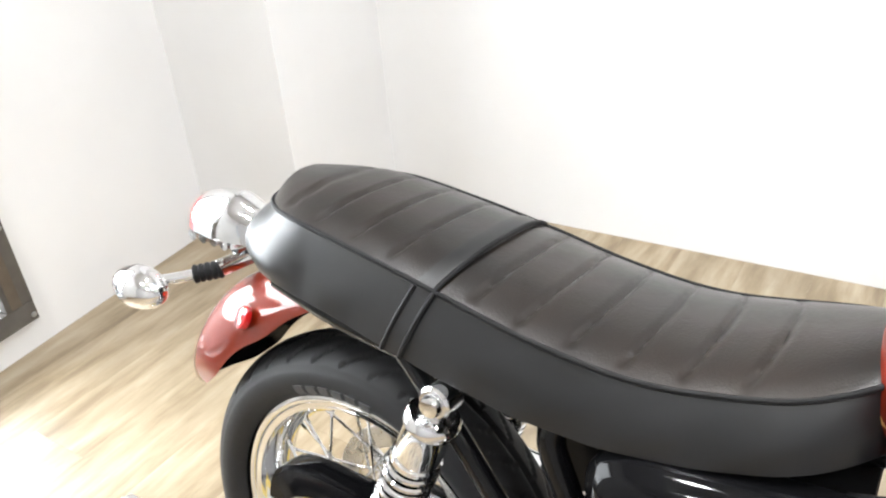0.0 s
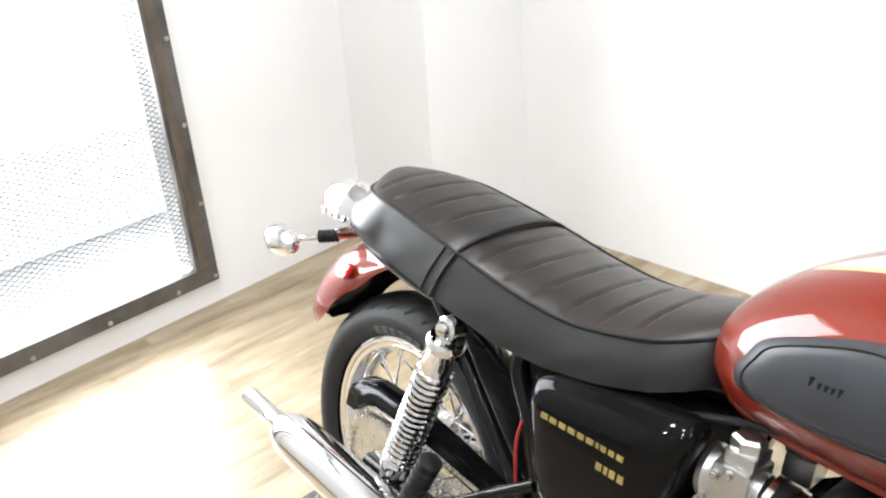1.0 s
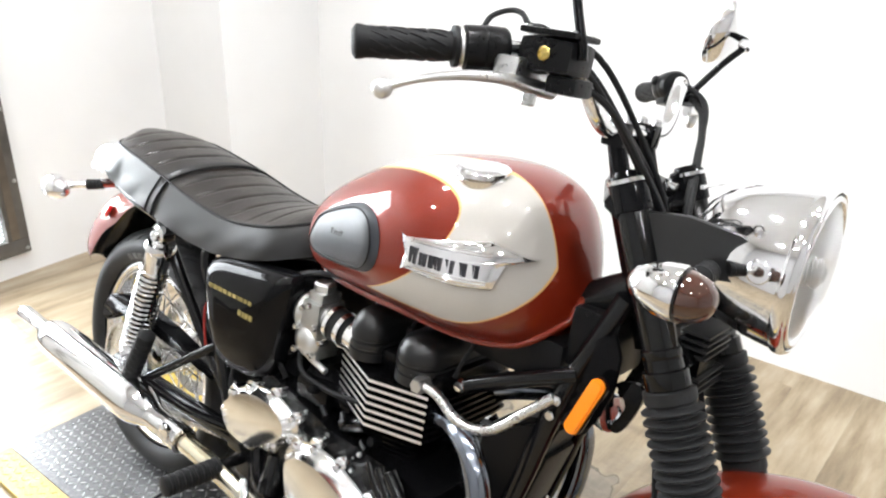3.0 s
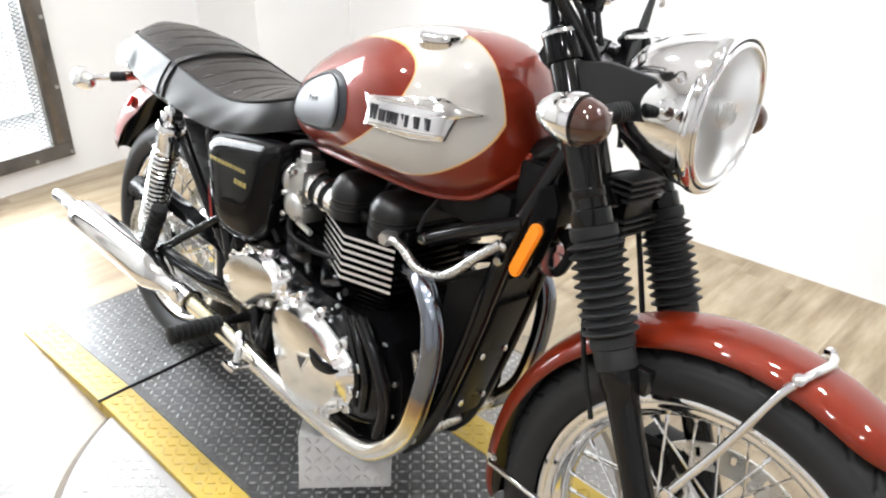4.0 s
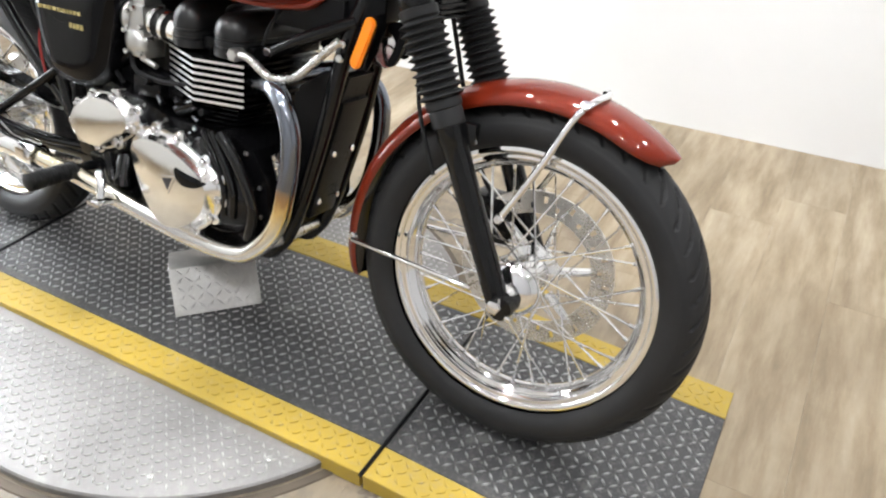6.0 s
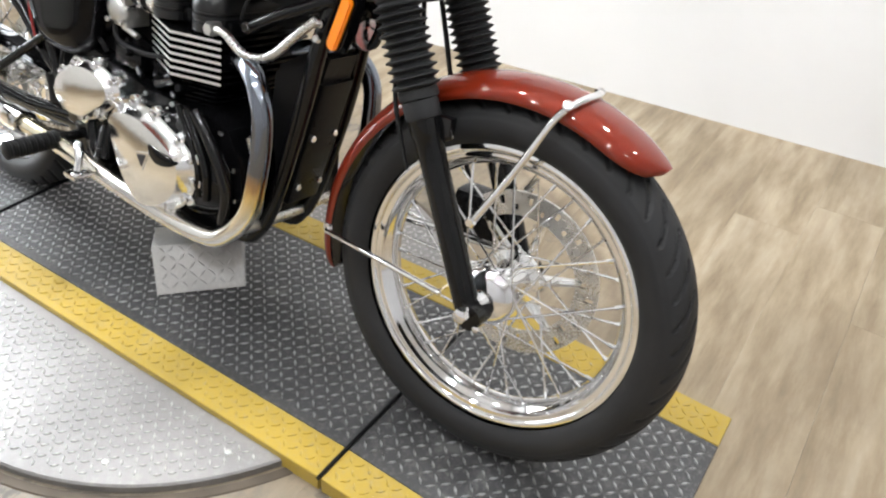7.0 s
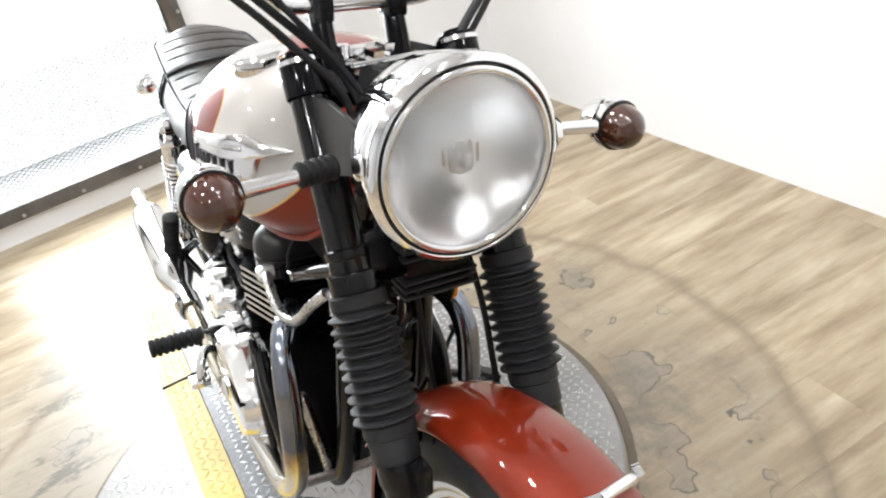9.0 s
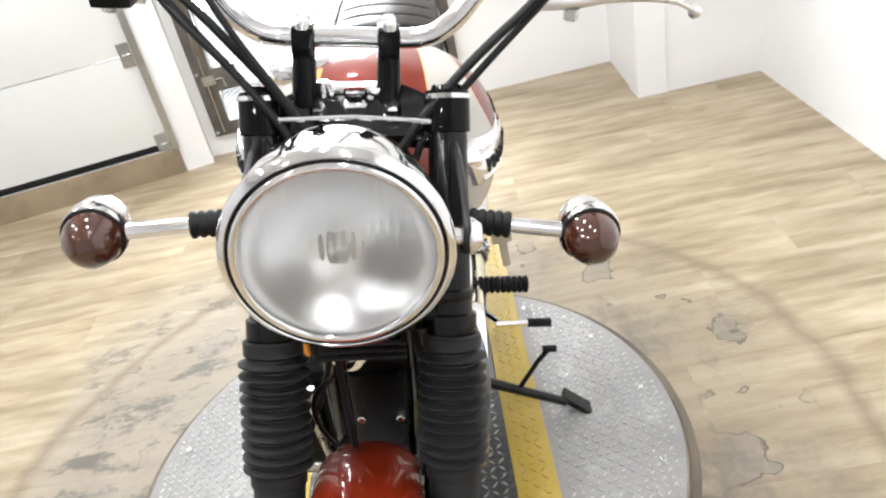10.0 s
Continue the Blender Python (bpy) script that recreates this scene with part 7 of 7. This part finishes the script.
# small bolts along the crankcase joint and gearbox
bm = bmesh.new()
for p in ((0.60, -0.136, 0.505), (0.66, -0.136, 0.492), (0.72, -0.136, 0.476), (0.80, -0.136, 0.478), (0.87, -0.136, 0.476), (0.935, -0.136, 0.462), (0.97, -0.136, 0.40), (0.975, -0.136, 0.34), (0.955, -0.136, 0.275), (0.90, -0.136, 0.25), (0.56, -0.136, 0.26), (0.525, -0.136, 0.30)):
    bolt(bm, p, (0, -1, 0), 0.0045, 0.005)
pieces("case_bolt", bm, STEEL, engine)
# cable and bent union behind the front fender
part("speedo_cable", sweep(bmesh.new(), curve_pts([(1.262, -0.030, 0.800), (1.268, -0.029, 0.770), (1.272, -0.022, 0.700), (1.275, -0.014, 0.630)], 5), 0.0040, 8), RUBBER, bike, "thin black cable behind the fender")
part("brake_union", sweep(bmesh.new(), curve_pts([(1.262, -0.026, 0.735), (1.268, -0.040, 0.734), (1.270, -0.056, 0.715), (1.270, -0.060, 0.690), (1.272, -0.052, 0.660), (1.275, -0.036, 0.640), (1.278, -0.026, 0.655)], 5), 0.0034, 10), BLACK, bike, "bent black pipe union")
# amber reflector and horn by the downtube
bm = bmesh.new()
mrot = Matrix.Translation((1.149, -0.082, 0.709)) @ Matrix.Rotation(radians(19), 4, "Y")
def stadium(hw, hl):
    arc = [(hw * math.cos(math.pi * k / 10), hl - hw + hw * math.sin(math.pi * k / 10)) for k in range(11)]
    return arc + [(-x, -z) for x, z in arc]


prism(bm, stadium(0.0112, 0.049), -0.006, 0.004, "y")
bmesh.ops.transform(bm, matrix=mrot, verts=bm.verts)
bmesh.ops.bevel(bm, geom=[e for e in bm.edges if e.calc_face_angle(0) > 1.0], offset=0.003, segments=2, affect="EDGES")
refl = part("side_reflector", bm, AMBER, bike, "long amber side reflector with rounded ends")
bm = bmesh.new()
prism(bm, stadium(0.0138, 0.0518), 0.0042, 0.0075, "y")
bmesh.ops.transform(bm, matrix=mrot, verts=bm.verts)
part("backing", bm, BLACK, refl, "black backing plate")
copy_thing(refl, Matrix.Scale(-1, 4, (0, 1, 0)))
# folded black bracket plate behind the reflector
bm = bmesh.new()
prism(bm, [(1.095, 0.660), (1.146, 0.655), (1.162, 0.690), (1.176, 0.735), (1.176, 0.785), (1.162, 0.815), (1.135, 0.800), (1.095, 0.730)], -0.060, -0.054, "y")
bmesh.ops.bevel(bm, geom=bm.edges, offset=0.002, segments=2, affect="EDGES")
part("horn_bracket", bm, BLACK_GLOSS, bike)
bm = bmesh.new()
prism(bm, [(0.970, 0.585), (1.060, 0.640), (1.100, 0.640), (1.070, 0.55), (1.020, 0.42), (0.985, 0.36), (0.955, 0.42)], -0.048, 0.048, "y")
bmesh.ops.bevel(bm, geom=bm.edges, offset=0.010, segments=2, affect="EDGES")
part("duct", bm, PLASTIC, bike, "black moulded duct behind the downtube")
bm = lathe([(-0.02, 0.0), (-0.02, 0.026), (0.004, 0.028), (0.010, 0.026), (0.010, 0.014), (0.006, 0.011), (0.006, 0)], (1.162, -0.028, 0.690), (0.95, -0.35, 0.1), 32)
part("horn", bm, POLISHED, bike, "round steel horn")
bm = bmesh.new()
prism(bm, loop2([(1.166, 0.738), (1.194, 0.750), (1.206, 0.740), (1.206, 0.720), (1.192, 0.680), (1.180, 0.668), (1.172, 0.674), (1.186, 0.712)], 4), -0.036, -0.028, "y")
bmesh.ops.bevel(bm, geom=[e for e in bm.edges if e.calc_face_angle(0) > 1.0], offset=0.002, segments=2, affect="EDGES")
part("horn_flap", bm, BLACK_GLOSS, bike, "curved black flap behind the horn")
part("backbone_tube", tube([(1.15, 0, 0.865), (1.02, 0, 0.795), (0.85, 0, 0.765), (0.60, 0, 0.755)], 0.030, 18, 5), BLACK, bike)
bm = bmesh.new()
box(bm, (0.93, -0.062, 0.700), (1.09, 0.062, 0.770), 0.012)
part("coil_box", bm, PLASTIC, bike, "black ignition coil box under the tank")
bm = bmesh.new()
box(bm, (1.085, -0.05, 0.74), (1.16, 0.05, 0.83), 0.01)
part("coil_cover", bm, PLASTIC, bike)

def kin(names):
    """The meshes of those parts and of all that belongs to them."""
    top = [o for o in bike.children_recursive if o.name.split(".")[0] in names]
    return {o for t in top for o in [t, *t.children_recursive] if o.type == "MESH"}


def shape(names, m):
    """Moves or stretches parts of the motorcycle in its own axes."""
    for o in kin(names):
        if o.name.split(".")[0] == "spoke":
            o.matrix_basis = m @ o.matrix_basis
        else:
            o.data.transform(m)


shape({"badge"}, Matrix.Translation((0.006, 0, -0.002)))
shape({"carburettor"}, Matrix.Translation((-0.020, 0, -0.016)))
shape({"handlebar", "mirror"}, Matrix.Translation((0.030, -0.012, -0.006)) @ Matrix.Diagonal((1, 1.03, 1, 1)))
shape({"cable", "wire_guide"}, Matrix.Translation((0.022, 0, -0.006)))
# the bars are turned a little to the left
STEM, RAKE = Vector((1.16, 0, 0.90)), Vector((-0.46, 0, 0.888))
STEERED = {"front_wheel", "front_axle", "speedo_drive", "fork_leg", "top_yoke", "lower_yoke", "regulator", "headlight", "headlight_ear", "front_indicator",
           "front_mudguard", "brake_caliper", "handlebar", "mirror", "cable", "wire_guide", "ignition_key", "speedo_cable", "brake_union"}
TOP = {"headlight", "headlight_ear", "front_indicator", "handlebar", "mirror", "cable", "wire_guide", "ignition_key"}
shape(TOP, Matrix.Translation((1.2, 0, 0.93)) @ Matrix.Rotation(radians(-1.6), 4, "X") @ Matrix.Translation((-1.2, 0, -0.93)))
shape(STEERED, Matrix.Translation(STEM) @ Matrix.Rotation(radians(2.4), 4, RAKE) @ Matrix.Translation(-STEM))

# ---- floor planks, last ----
plank_meshes = {}
rng = random.Random(5)
PW = 0.185
col = 0
x = -1.85
while x < 4.3:
    y = -2.62 - rng.random() * 1.2
    while y < 1.8:
        y0, y1 = max(y, -2.61), min(y + 1.22, 1.775)
        if y1 - y0 > 0.02:
            key = round(y1 - y0, 3)
            if key not in plank_meshes:
                bm = bmesh.new()
                w2, l2 = PW - 0.0003, y1 - y0 - 0.0003
                a = [bm.verts.new(p) for p in ((0, 0, -0.006), (w2, 0, -0.006), (w2, l2, -0.006), (0, l2, -0.006))]
                b = [bm.verts.new(p) for p in ((0, 0, -0.0002), (w2, 0, -0.0002), (w2, l2, -0.0002), (0, l2, -0.0002))]
                c = [bm.verts.new(p) for p in ((0.0002, 0.0002, 0), (w2 - 0.0002, 0.0002, 0), (w2 - 0.0002, l2 - 0.0002, 0), (0.0002, l2 - 0.0002, 0))]
                for k in range(4):
                    bm.faces.new((a[k], a[(k + 1) % 4], b[(k + 1) % 4], b[k]))
                    bm.faces.new((b[k], b[(k + 1) % 4], c[(k + 1) % 4], c[k]))
                bm.faces.new(c)
                me = bpy.data.meshes.new("plank")
                bm.to_mesh(me)
                bm.free()
                me.materials.append(FLOOR_MAT)
                plank_meshes[key] = me
            ob = new("plank", plank_meshes[key])
            ob.parent = floor
            ob.location = (x, y0, FLOOR)
        y += 1.22
    x += PW
